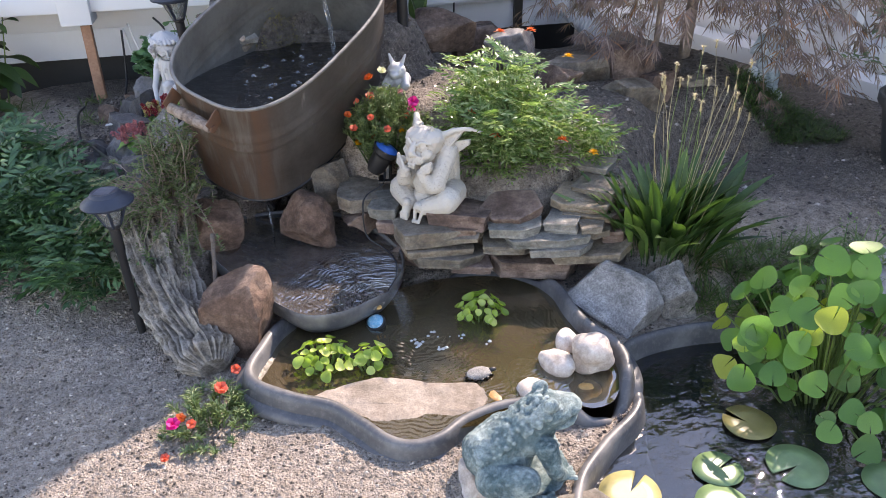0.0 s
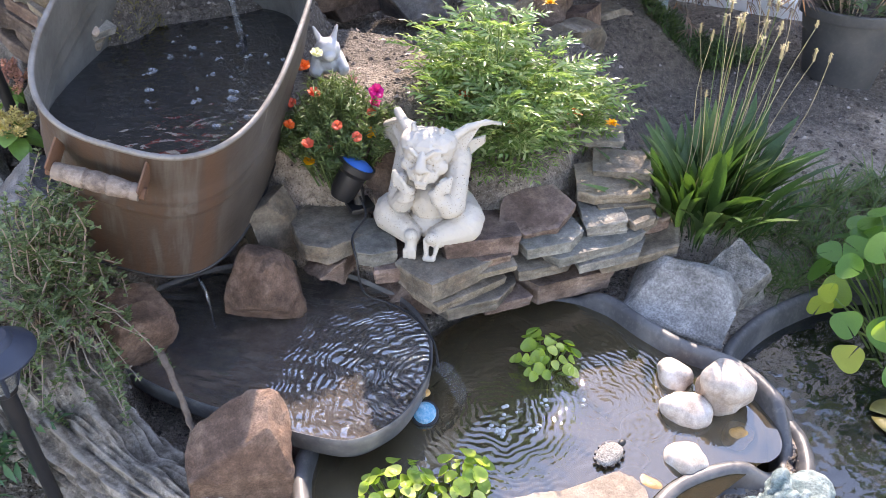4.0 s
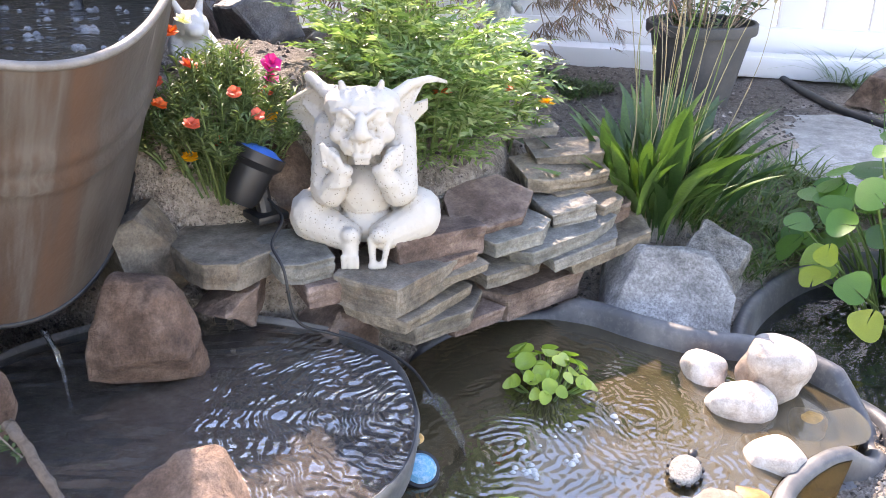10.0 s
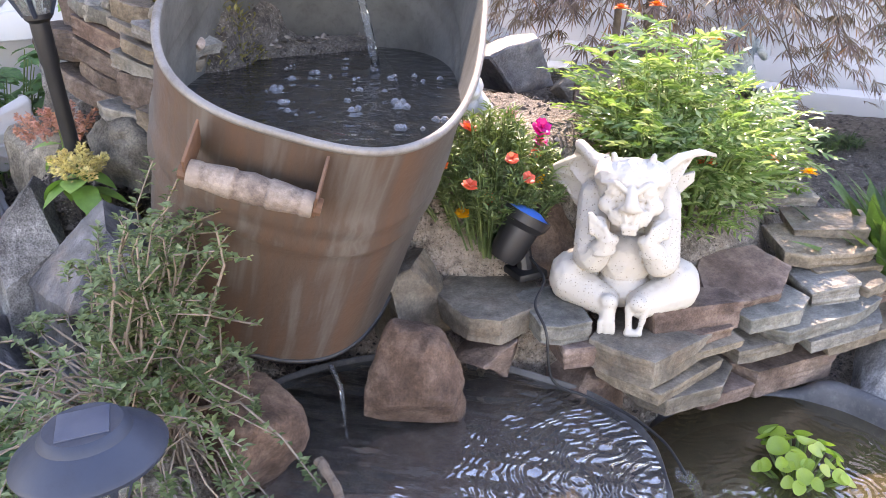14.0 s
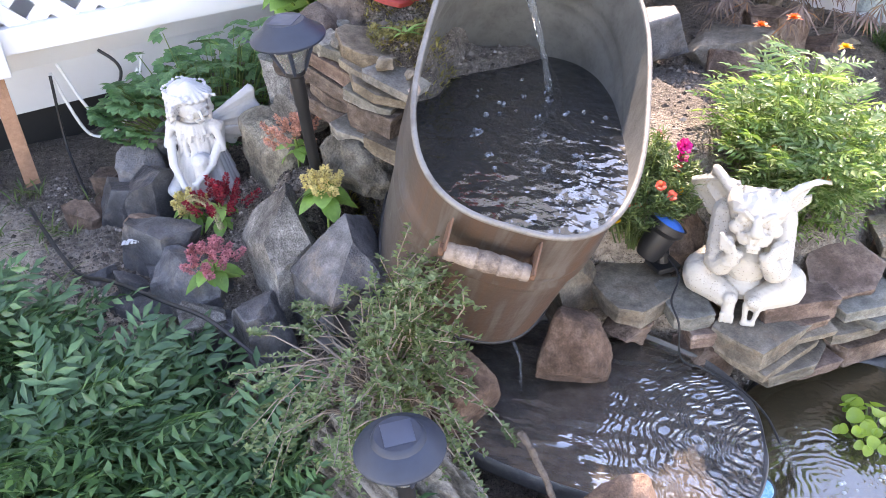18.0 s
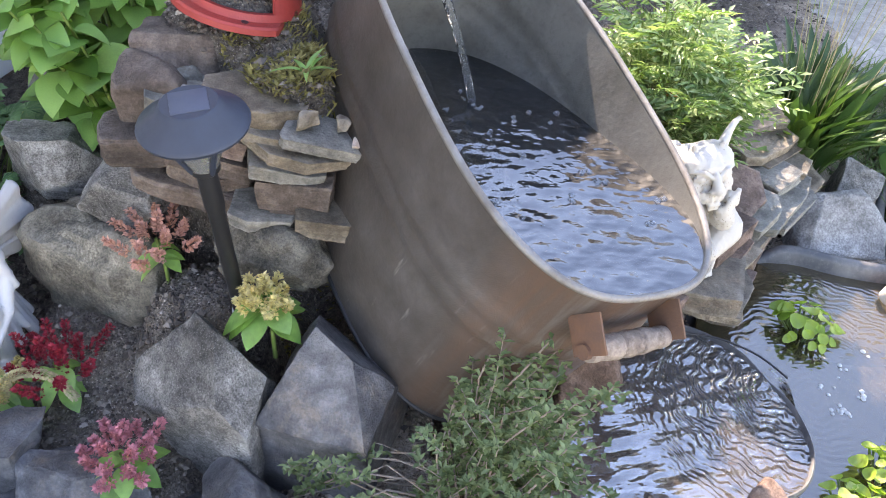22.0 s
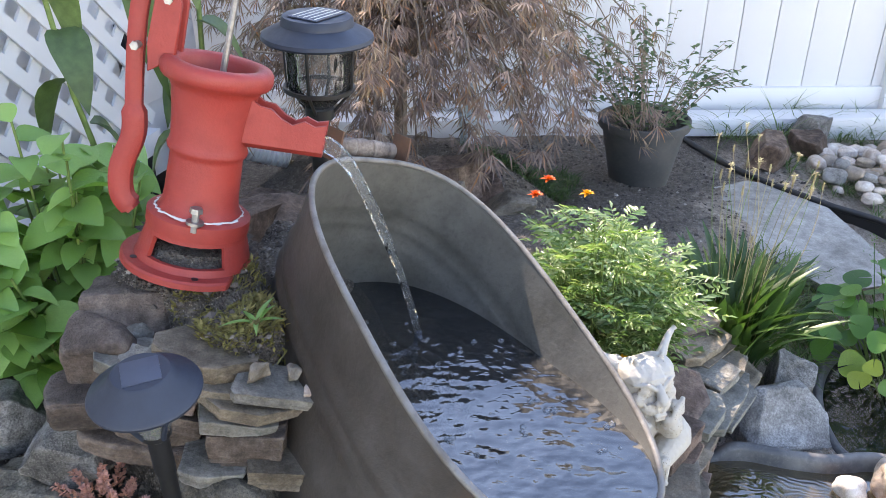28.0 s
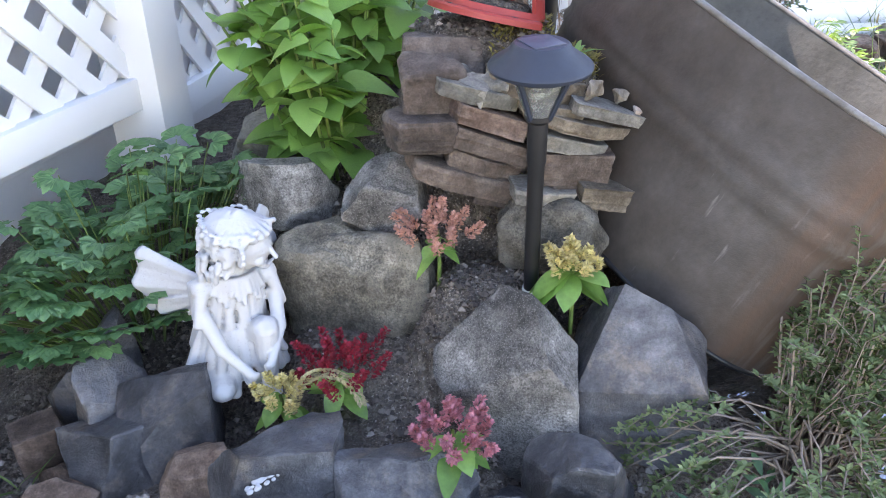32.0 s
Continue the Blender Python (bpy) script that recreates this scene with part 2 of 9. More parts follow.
    nt.links.new(df.outputs[0], m1.inputs[2])
    m2 = nt.nodes.new("ShaderNodeMixShader")
    nt.links.new(fr.outputs[0], m2.inputs[0])
    nt.links.new(m1.outputs[0], m2.inputs[1])
    nt.links.new(gl.outputs[0], m2.inputs[2])
    nt.links.new(m2.outputs[0], nt.nodes["Material Output"].inputs[0])
    return m


def ground_mat(name, cols, scale, bump):
    m, nt, bsdf, vec, rnd = base_mat(name)
    n1 = tex(nt, vec, 2.2, 5)
    n2 = tex(nt, vec, scale, 6, 0.75)
    v = tex(nt, vec, scale * 3.0, kind="vor")
    n3 = tex(nt, vec, scale * 6, 3)
    col = ramp(nt, n2, [(0.25, cols[0]), (0.5, cols[1]), (0.75, cols[2])])
    col = mixc(nt, ramp(nt, n1, [(0.35, (0, 0, 0)), (0.7, (0.6, 0.6, 0.6))]), col, cols[3])
    col = mixc(nt, ramp(nt, n3, [(0.62, (0, 0, 0)), (0.7, (0.75, 0.75, 0.75))]), col, cols[4])
    nt.links.new(col, bsdf.inputs["Base Color"])
    bsdf.inputs["Roughness"].default_value = 0.95
    bumped(nt, bsdf, maths(nt, "ADD", maths(nt, "MULTIPLY", v, 0.8), n3), bump, 0.012)
    return m


def garden_ground():
    """Sandy grit in front, passing raggedly into darker soil behind."""
    m, nt, bsdf, vec, rnd = base_mat("grit_and_soil")
    tc = nt.nodes.new("ShaderNodeTexCoord")
    sp = nt.nodes.new("ShaderNodeSeparateXYZ")
    nt.links.new(tc.outputs["Object"], sp.inputs[0])
    n0 = tex(nt, vec, 2.6, 6, 0.7)
    far = maths(nt, "ADD", maths(nt, "SUBTRACT", sp.outputs["Y"], 2.0), maths(nt, "MULTIPLY", maths(nt, "MINIMUM", maths(nt, "ADD", sp.outputs["X"], 0.9), 0.0), 1.6))
    far = maths(nt, "ADD", far, maths(nt, "MULTIPLY", maths(nt, "SUBTRACT", n0, 0.5), 1.3))
    n2 = tex(nt, vec, 55, 6, 0.75)
    n3 = tex(nt, vec, 330, 3)
    v = tex(nt, vec, 150, kind="vor")
    n4 = tex(nt, vec, 9, 5)
    sand = ramp(nt, n2, [(0.3, (0.16, 0.128, 0.102)), (0.5, (0.44, 0.37, 0.305)), (0.7, (0.66, 0.575, 0.49))])
    soil = ramp(nt, n2, [(0.3, (0.05, 0.042, 0.035)), (0.5, (0.15, 0.128, 0.107)), (0.7, (0.29, 0.255, 0.215))])
    col = mixc(nt, ramp(nt, far, [(0.0, (0, 0, 0)), (0.25, (1, 1, 1))]), sand, soil)
    col = mixc(nt, 0.45, col, ramp(nt, n4, [(0.3, (0.28, 0.27, 0.26)), (0.72, (0.74, 0.72, 0.7))]), "OVERLAY")
    col = mixc(nt, ramp(nt, n3, [(0.6, (0, 0, 0)), (0.66, (0.8, 0.8, 0.8))]), col, (0.52, 0.46, 0.41))
    col = mixc(nt, ramp(nt, n3, [(0.34, (0.8, 0.8, 0.8)), (0.42, (0, 0, 0))]), col, (0.05, 0.04, 0.034))
    nt.links.new(col, bsdf.inputs["Base Color"])
    bsdf.inputs["Roughness"].default_value = 0.95
    bumped(nt, bsdf, maths(nt, "ADD", maths(nt, "MULTIPLY", v, 0.8), n3), 1.0, 0.014)
    return m


M = {}
M["ground"] = garden_ground()
M["soil"] = ground_mat("dark_soil", [(0.045, 0.038, 0.032), (0.11, 0.094, 0.08), (0.2, 0.178, 0.15), (0.09, 0.077, 0.066), (0.36, 0.33, 0.29)], 38, 0.9)
M["grit"] = stone("grit", (0.12, 0.11, 0.1), (0.28, 0.25, 0.22), (0.55, 0.52, 0.47), None, 60, 0.9, 0.3, vary=0.7)
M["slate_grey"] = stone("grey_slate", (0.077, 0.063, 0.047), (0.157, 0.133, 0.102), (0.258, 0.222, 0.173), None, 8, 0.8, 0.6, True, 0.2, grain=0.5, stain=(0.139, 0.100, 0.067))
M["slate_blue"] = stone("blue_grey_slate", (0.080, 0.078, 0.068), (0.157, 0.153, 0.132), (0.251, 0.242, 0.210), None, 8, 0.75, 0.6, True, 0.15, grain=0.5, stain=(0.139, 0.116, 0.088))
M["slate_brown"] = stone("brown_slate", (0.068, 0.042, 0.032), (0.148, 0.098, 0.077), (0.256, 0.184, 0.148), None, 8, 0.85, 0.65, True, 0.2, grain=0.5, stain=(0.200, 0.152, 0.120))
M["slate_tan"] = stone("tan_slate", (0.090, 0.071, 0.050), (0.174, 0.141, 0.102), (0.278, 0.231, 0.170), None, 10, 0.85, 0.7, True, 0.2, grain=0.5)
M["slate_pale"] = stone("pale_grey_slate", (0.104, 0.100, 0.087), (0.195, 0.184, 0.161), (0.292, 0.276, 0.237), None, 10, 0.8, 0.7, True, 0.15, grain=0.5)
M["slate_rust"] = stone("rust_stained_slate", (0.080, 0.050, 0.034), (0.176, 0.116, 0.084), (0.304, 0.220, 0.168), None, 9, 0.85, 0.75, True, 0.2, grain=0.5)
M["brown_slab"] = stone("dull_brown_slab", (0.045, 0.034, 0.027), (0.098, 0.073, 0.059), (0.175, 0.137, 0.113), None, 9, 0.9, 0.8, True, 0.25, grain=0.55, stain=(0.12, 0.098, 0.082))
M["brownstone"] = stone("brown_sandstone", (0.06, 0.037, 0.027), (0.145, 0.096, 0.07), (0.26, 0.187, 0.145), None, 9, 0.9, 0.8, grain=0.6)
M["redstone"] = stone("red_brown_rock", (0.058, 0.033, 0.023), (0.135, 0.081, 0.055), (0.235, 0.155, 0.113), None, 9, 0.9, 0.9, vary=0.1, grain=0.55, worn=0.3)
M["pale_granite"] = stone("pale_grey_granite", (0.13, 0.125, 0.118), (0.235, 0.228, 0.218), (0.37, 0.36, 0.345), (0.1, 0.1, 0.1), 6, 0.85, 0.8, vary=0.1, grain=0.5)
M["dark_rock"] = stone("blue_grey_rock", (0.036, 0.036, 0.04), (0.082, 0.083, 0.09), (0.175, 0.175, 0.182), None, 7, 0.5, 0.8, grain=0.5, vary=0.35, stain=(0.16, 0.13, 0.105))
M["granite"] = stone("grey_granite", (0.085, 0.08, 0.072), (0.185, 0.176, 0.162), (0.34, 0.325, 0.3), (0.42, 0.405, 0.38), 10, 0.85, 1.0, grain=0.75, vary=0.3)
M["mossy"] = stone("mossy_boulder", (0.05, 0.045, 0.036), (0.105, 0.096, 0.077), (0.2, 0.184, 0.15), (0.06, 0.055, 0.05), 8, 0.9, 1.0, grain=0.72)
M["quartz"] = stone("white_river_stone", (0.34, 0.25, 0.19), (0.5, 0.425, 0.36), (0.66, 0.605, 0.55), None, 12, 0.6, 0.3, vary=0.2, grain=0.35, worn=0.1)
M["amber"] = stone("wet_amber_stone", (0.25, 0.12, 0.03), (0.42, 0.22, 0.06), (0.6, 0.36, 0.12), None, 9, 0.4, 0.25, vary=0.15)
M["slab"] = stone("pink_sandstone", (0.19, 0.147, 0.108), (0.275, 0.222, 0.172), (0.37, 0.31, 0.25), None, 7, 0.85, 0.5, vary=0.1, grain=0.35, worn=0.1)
M["flag"] = stone("grey_flagstone", (0.25, 0.237, 0.21), (0.325, 0.31, 0.277), (0.4, 0.383, 0.345), None, 5, 0.9, 0.25, vary=0.1, grain=0.35)
M["liner_in"] = paint("algae_stained_liner", (0.02, 0.018, 0.01), 0.6, 0, 0.5, 7, 0.2, (0.1, 0.075, 0.03))
M["rim"] = paint("worn_black_rim_plastic", (0.068, 0.069, 0.073), 0.36, 0, 0.42, 9, 0.12, (0.23, 0.22, 0.205))
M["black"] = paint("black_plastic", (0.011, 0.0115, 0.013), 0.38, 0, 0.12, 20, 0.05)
M["navy"] = paint("slate_black_lamp_plastic", (0.024, 0.032, 0.05), 0.4, 0, 0.14, 24, 0.05, spec=0.4)
M["panel"] = paint("solar_cell_glass", (0.05, 0.062, 0.092), 0.32, 0, 0.1, 40, 0.02, spec=0.35)
M["red"] = paint("red_enamel_paint", (0.32, 0.037, 0.029), 0.45, 0, 0.3, 22, 0.22, (0.2, 0.026, 0.021))
M["steel"] = paint("zinc_steel", (0.36, 0.36, 0.36), 0.35, 0.9, 0.4, 60, 0.1)
M["vinyl"] = paint("white_vinyl", (0.63, 0.64, 0.65), 0.4, 0, 0.05, 3, 0.02, (0.48, 0.48, 0.46))
M["siding"] = paint("white_siding", (0.62, 0.63, 0.64), 0.5, 0, 0.08, 4, 0.04, (0.45, 0.45, 0.43))
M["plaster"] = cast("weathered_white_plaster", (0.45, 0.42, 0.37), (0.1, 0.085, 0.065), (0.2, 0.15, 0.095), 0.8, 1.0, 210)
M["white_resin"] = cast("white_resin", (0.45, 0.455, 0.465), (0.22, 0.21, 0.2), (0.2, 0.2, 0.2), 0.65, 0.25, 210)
M["verdigris"] = stone("verdigris_stone", (0.04, 0.09, 0.1), (0.13, 0.195, 0.2), (0.34, 0.41, 0.39), (0.22, 0.21, 0.17), 18, 0.8, 0.9, vary=0.0, grain=0.5, worn=0.9)
M["pale_green"] = stone("pale_blue_green_concrete", (0.25, 0.33, 0.36), (0.4, 0.47, 0.5), (0.6, 0.65, 0.66), None, 18, 0.8, 0.4, vary=0.0)
M["driftwood"] = stone("grey_driftwood", (0.085, 0.07, 0.053), (0.2, 0.172, 0.138), (0.36, 0.318, 0.265), None, 18, 0.9, 1.0, vary=0.0, grain=0.7, worn=0.8)
M["wood_grey"] = stone("weathered_wood", (0.08, 0.06, 0.05), (0.17, 0.13, 0.105), (0.27, 0.22, 0.18), None, 30, 0.8, 0.4, vary=0.1)
M["wood_orange"] = stone("cedar_stake", (0.16, 0.075, 0.04), (0.26, 0.125, 0.065), (0.34, 0.18, 0.105), None, 20, 0.8, 0.3, vary=0.1)
M["twig"] = stone("brown_twig", (0.09, 0.066, 0.048), (0.19, 0.145, 0.11), (0.3, 0.24, 0.19), None, 40, 0.9, 0.3)
M["stem"] = leafy("green_stem", (0.1, 0.16, 0.04), (0.13, 0.2, 0.05), (0.17, 0.25, 0.07), 0.15)
M["drystem"] = leafy("straw_stem", (0.25, 0.21, 0.12), (0.33, 0.28, 0.17), (0.4, 0.35, 0.22), 0.2)
M["moss"] = leafy("dry_moss", (0.13, 0.11, 0.03), (0.22, 0.185, 0.055), (0.33, 0.28, 0.1), 0.2, 0.8)
M["pot"] = paint("charcoal_plastic_pot", (0.055, 0.058, 0.06), 0.55, 0, 0.25, 9, 0.08, (0.14, 0.13, 0.12))
M["cord_white"] = paint("white_cable", (0.6, 0.6, 0.58), 0.5)
M["pond_water"] = water("pond_water", (0.6, 0.48, 0.28), (0.2, 0.155, 0.085), 0.3, 15, 0.06, ior=2.3, rings=((-0.07, 1.63, 0.4, 0.014, 3.0), (0.12, 1.56, 0.16, 0.012, 1.2)))
M["lower_water"] = water("lower_pond_water", (0.30, 0.29, 0.21), (0.05, 0.055, 0.055), 0.22, 32, 0.2, (1.6, 1, 1), 20, 1.9)
M["basin_water"] = water("basin_water", (0.8, 0.74, 0.64), (0.32, 0.29, 0.27), 0.24, 20, 1.4, (2.4, 1, 1), -42, 3.2, 0.03, rings=((-0.16, 1.68, 0.3, 0.012, 0.35),))
M["tub_water"] = water("tub_water", (0.16, 0.17, 0.15), (0.045, 0.052, 0.06), 0.3, 32, 0.36, (1, 1.3, 1), 25, 2.2)
M["mesh_water"] = water("falling_water", (0.97, 0.98, 0.985), (0.7, 0.75, 0.78), 0.04, 60, 0.5, ior=1.28)
M["foam"] = paint("foam_bubble", (0.45, 0.45, 0.43), 0.12, 0, 0.0)


M["basin_floor"] = stone("stained_basin_floor", (0.1, 0.073, 0.05), (0.23, 0.175, 0.125), (0.4, 0.32, 0.23), None, 9, 0.7, 0.4, vary=0.0)


M["lens"] = water("frosted_ribbed_lens", (0.85, 0.88, 0.88), (0.55, 0.58, 0.58), 0.22, 40, 0.3, ior=1.49)
M["glass"] = water("clear_ribbed_plastic", (0.95, 0.96, 0.96), (0.5, 0.52, 0.52), 0.04, 30, 0.1, ior=1.4)
M["blue_lens"] = paint("blue_lens", (0.02, 0.14, 0.5), 0.3, 0, 0.0)
# white mottling puts the lens's sunlit glare into its colour
M["aqua_lens"] = paint("pale_blue_lens", (0.1, 0.36, 0.52), 0.08, 0, 0.5, 90, 0.3, (0.6, 0.75, 0.8))


def tub_outside():
    m, nt, bsdf, vec, rnd = base_mat("tarnished_tub_metal")
    n1 = tex(nt, vec, 4.5, 6, 0.65)
    n2 = tex(nt, vec, 34, 5, 0.7)
    mp = nt.nodes.new("ShaderNodeMapping")
    mp.inputs["Scale"].default_value = (14, 14, 1.3)
    nt.links.new(vec, mp.inputs[0])
    streak = tex(nt, mp.outputs[0], 1.4, 4)
    col = ramp(nt, n1, [(0.3, (0.04, 0.032, 0.027)), (0.52, (0.066, 0.057, 0.05)), (0.72, (0.1, 0.092, 0.085))])
    col = mixc(nt, 0.4, col, ramp(nt, n2, [(0.3, (0.3, 0.3, 0.3)), (0.72, (0.8, 0.8, 0.8))]), "OVERLAY")
    ms = nt.nodes.new("ShaderNodeMapping")
    ms.inputs["Scale"].default_value = (60, 60, 9)
    ms.inputs["Rotation"].default_value = (0.5, 0.3, 0.2)
    nt.links.new(vec, ms.inputs[0])
    scuff = maths(nt, "MULTIPLY", ramp(nt, tex(nt, ms.outputs[0], 1.0, 3, 0.6), [(0.66, (0, 0, 0)), (0.74, (1, 1, 1))]), ramp(nt, n1, [(0.45, (0, 0, 0)), (0.62, (0.6, 0.6, 0.6))]))
    col = mixc(nt, scuff, col, (0.24, 0.22, 0.2))
    # copper-brown run-off on the low end, with pale water lines
    tc = nt.nodes.new("ShaderNodeTexCoord")
    sp = nt.nodes.new("ShaderNodeSeparateXYZ")
    nt.links.new(tc.outputs["Object"], sp.inputs[0])
    low = ramp(nt, maths(nt, "MULTIPLY", sp.outputs["Y"], -1.0), [(0.22, (0, 0, 0)), (0.29, (1, 1, 1))])
    rust = ramp(nt, streak, [(0.4, (0.12, 0.064, 0.038)), (0.52, (0.09, 0.06, 0.044)), (0.6, (0.14, 0.122, 0.105)), (0.68, (0.1, 0.068, 0.05))])
    col = mixc(nt, maths(nt, "MULTIPLY", low, 0.85), col, rust)
    nt.links.new(col, bsdf.inputs["Base Color"])
    bsdf.inputs["Metallic"].default_value = 0.25
    nt.links.new(ramp(nt, n1, [(0.3, (0.5, 0.5, 0.5)), (0.7, (0.66, 0.66, 0.66))]), bsdf.inputs["Roughness"])
    bumped(nt, bsdf, maths(nt, "ADD", n2, n1), 0.3, 0.006)
    return m


M["tub"] = tub_outside()
M["tub_rust"] = paint("rusty_iron", (0.12, 0.065, 0.042), 0.7, 0.2, 0.4, 30, 0.2, (0.2, 0.1, 0.055))
M["tub_in"] = paint("grey_zinc_inside", (0.145, 0.143, 0.13), 0.52, 0.35, 0.42, 11, 0.2, (0.055, 0.055, 0.046))
M["tub_rim"] = paint("pale_zinc_rim", (0.21, 0.2, 0.185), 0.5, 0.35, 0.45, 24, 0.3, (0.1, 0.085, 0.07))
# palest marigold tone paints sunlit whitish tops onto random leaves
M["leaf_marigold"] = leafy("marigold_leaf", (0.1, 0.18, 0.06), (0.19, 0.29, 0.115), (0.42, 0.49, 0.28), 0.36, 0.24)
M["leaf_dark"] = leafy("dark_marigold_leaf", (0.035, 0.095, 0.045), (0.06, 0.14, 0.06), (0.1, 0.2, 0.085), 0.25, 0.4)
M["leaf_thyme"] = leafy("thyme_leaf", (0.09, 0.135, 0.055), (0.155, 0.205, 0.09), (0.25, 0.3, 0.15), 0.28, 0.6)
M["leaf_needle"] = leafy("portulaca_leaf", (0.08, 0.13, 0.045), (0.13, 0.19, 0.07), (0.2, 0.26, 0.11), 0.25)
M["leaf_basil"] = leafy("broad_green_leaf", (0.13, 0.26, 0.06), (0.2, 0.37, 0.095), (0.28, 0.46, 0.14), 0.35, 0.4)
M["leaf_parsley"] = leafy("parsley_leaf", (0.06, 0.16, 0.065), (0.1, 0.22, 0.09), (0.16, 0.3, 0.13), 0.3)
M["leaf_sword"] = leafy("strap_leaf", (0.024, 0.06, 0.018), (0.045, 0.095, 0.026), (0.085, 0.155, 0.04), 0.28, 0.4)
M["leaf_penny"] = leafy("round_leaf", (0.05, 0.14, 0.03), (0.09, 0.215, 0.04), (0.16, 0.32, 0.06), 0.42, 0.38, 25, (0.36, 0.4, 0.05))
M["leaf_hyacinth"] = leafy("water_hyacinth_leaf", (0.2, 0.32, 0.05), (0.36, 0.48, 0.09), (0.55, 0.62, 0.2), 0.45, 0.22, 40)
M["leaf_pad"] = leafy("lily_pad", (0.1, 0.165, 0.07), (0.125, 0.2, 0.085), (0.16, 0.24, 0.11), 0.1, 0.35, 18)
M["leaf_pad_yellow"] = leafy("yellowing_lily_pad", (0.25, 0.21, 0.07), (0.33, 0.29, 0.1), (0.38, 0.34, 0.15), 0.12, 0.4, 18)
M["leaf_maple"] = leafy("dry_red_maple_leaf", (0.13, 0.085, 0.078), (0.22, 0.15, 0.135), (0.33, 0.25, 0.225), 0.4, 0.6, 40, (0.33, 0.15, 0.08))
M["leaf_shrub"] = leafy("potted_shrub_leaf", (0.05, 0.09, 0.035), (0.075, 0.125, 0.05), (0.11, 0.17, 0.07), 0.3)
M["grass"] = leafy("grass_blade", (0.05, 0.1, 0.025), (0.09, 0.15, 0.04), (0.16, 0.21, 0.07), 0.35)
for key, c in (("orange", (0.75, 0.13, 0.02)), ("coral", (0.7, 0.12, 0.07)), ("magenta", (0.62, 0.01, 0.22)), ("gold", (0.8, 0.38, 0.01)), ("cream", (0.66, 0.54, 0.27)), ("pink", (0.5, 0.19, 0.24)), ("crimson", (0.26, 0.012, 0.03)), ("salmon", (0.56, 0.29, 0.25)), ("seed", (0.5, 0.42, 0.26)), ("white_petal", (0.75, 0.72, 0.5))):
    M[key] = leafy(key + "_petal", tuple(x * 0.75 for x in c), c, tuple(min(1, x * 1.2) for x in c), 0.3, 0.55)
M["bubble"] = water("tub_bubble", (0.8, 0.82, 0.83), (0.75, 0.77, 0.78), 0.14, 60, 0.1, ior=1.4)
M["packet"] = paint("seed_packet_card", (0.5, 0.36, 0.2), 0.6, 0, 0.2, 40, 0.05, (0.3, 0.16, 0.08))
M["tomato"] = paint("red_print", (0.36, 0.06, 0.03), 0.6, 0, 0.2, 60, 0.02)
M["bark"] = stone("dark_bark", (0.03, 0.02, 0.014), (0.065, 0.046, 0.034), (0.12, 0.09, 0.07), None, 40, 0.9, 0.6)

# ---- builders ----
def finish(name, bm, material, smooth=30.0):
    me = bpy.data.meshes.new(name)
    bmesh.ops.recalc_face_normals(bm, faces=bm.faces)
    bm.to_mesh(me)
    bm.free()
    if material is not None:
        for x in material if isinstance(material, (list, tuple)) else (material,):
            me.materials.append(x)
    if smooth:
        me.shade_smooth()
        if smooth < 180:
            me.set_sharp_from_angle(angle=radians(smooth))
    return me


def part(name, bm, material, parent, label="", m=None, smooth=30.0):
    ob = new(name, finish(name, bm, material, smooth) if isinstance(bm, bmesh.types.BMesh) else bm)
    ob.parent = parent
    if m is not None:
        ob.matrix_basis = m
    if label:
        ob["label"] = label
    return ob


def thing(name, m, label, category, group=""):
    ob = new(name)
    ob.empty_display_size = 0.05
    ob.matrix_basis = m
    return tagged(ob, label, category, group)


def solid(name, bm, material, m, label, category, group="", smooth=30.0, kind=""):
    ob = new(name, finish(name, bm, material, smooth) if isinstance(bm, bmesh.types.BMesh) else bm)
    ob.matrix_basis = m
    return tagged(ob, label, category, group, kind)


def box(bm, size, m=Matrix(), bevel=0.0):
    g = bmesh.ops.create_cube(bm, size=1.0, matrix=m @ Matrix.Diagonal((*size, 1)))
    if bevel:
        es = list({e for v in g["verts"] for e in v.link_edges})
        bmesh.ops.bevel(bm, geom=es, offset=bevel, segments=2, affect="EDGES", profile=0.6)


def tube(bm, pts, radii, n=8, caps=True):
    """A round bar along points; radii: one number or one a point."""
    pts = [Vector(p) for p in pts]
    rings = []
    side = None
    for i, p in enumerate(pts):
        d = (pts[min(i + 1, len(pts) - 1)] - pts[max(i - 1, 0)]).normalized()
        if side is None:
            side = d.cross(Vector((0, 0, 1)))
            if side.length < 0.1:
                side = d.cross(Vector((1, 0, 0)))
        side = (side - d * side.dot(d)).normalized()
        up = d.cross(side)
        r = radii[i] if isinstance(radii, (list, tuple)) else radii
        rings.append([bm.verts.new(p + (side * math.cos(a) + up * math.sin(a)) * r) for a in (2 * math.pi * k / n for k in range(n))])
    for a, b in zip(rings, rings[1:]):
        for k in range(n):
            bm.faces.new((a[k], a[(k + 1) % n], b[(k + 1) % n], b[k]))
    if caps:
        bm.faces.new(rings[0][::-1])
        bm.faces.new(rings[-1])


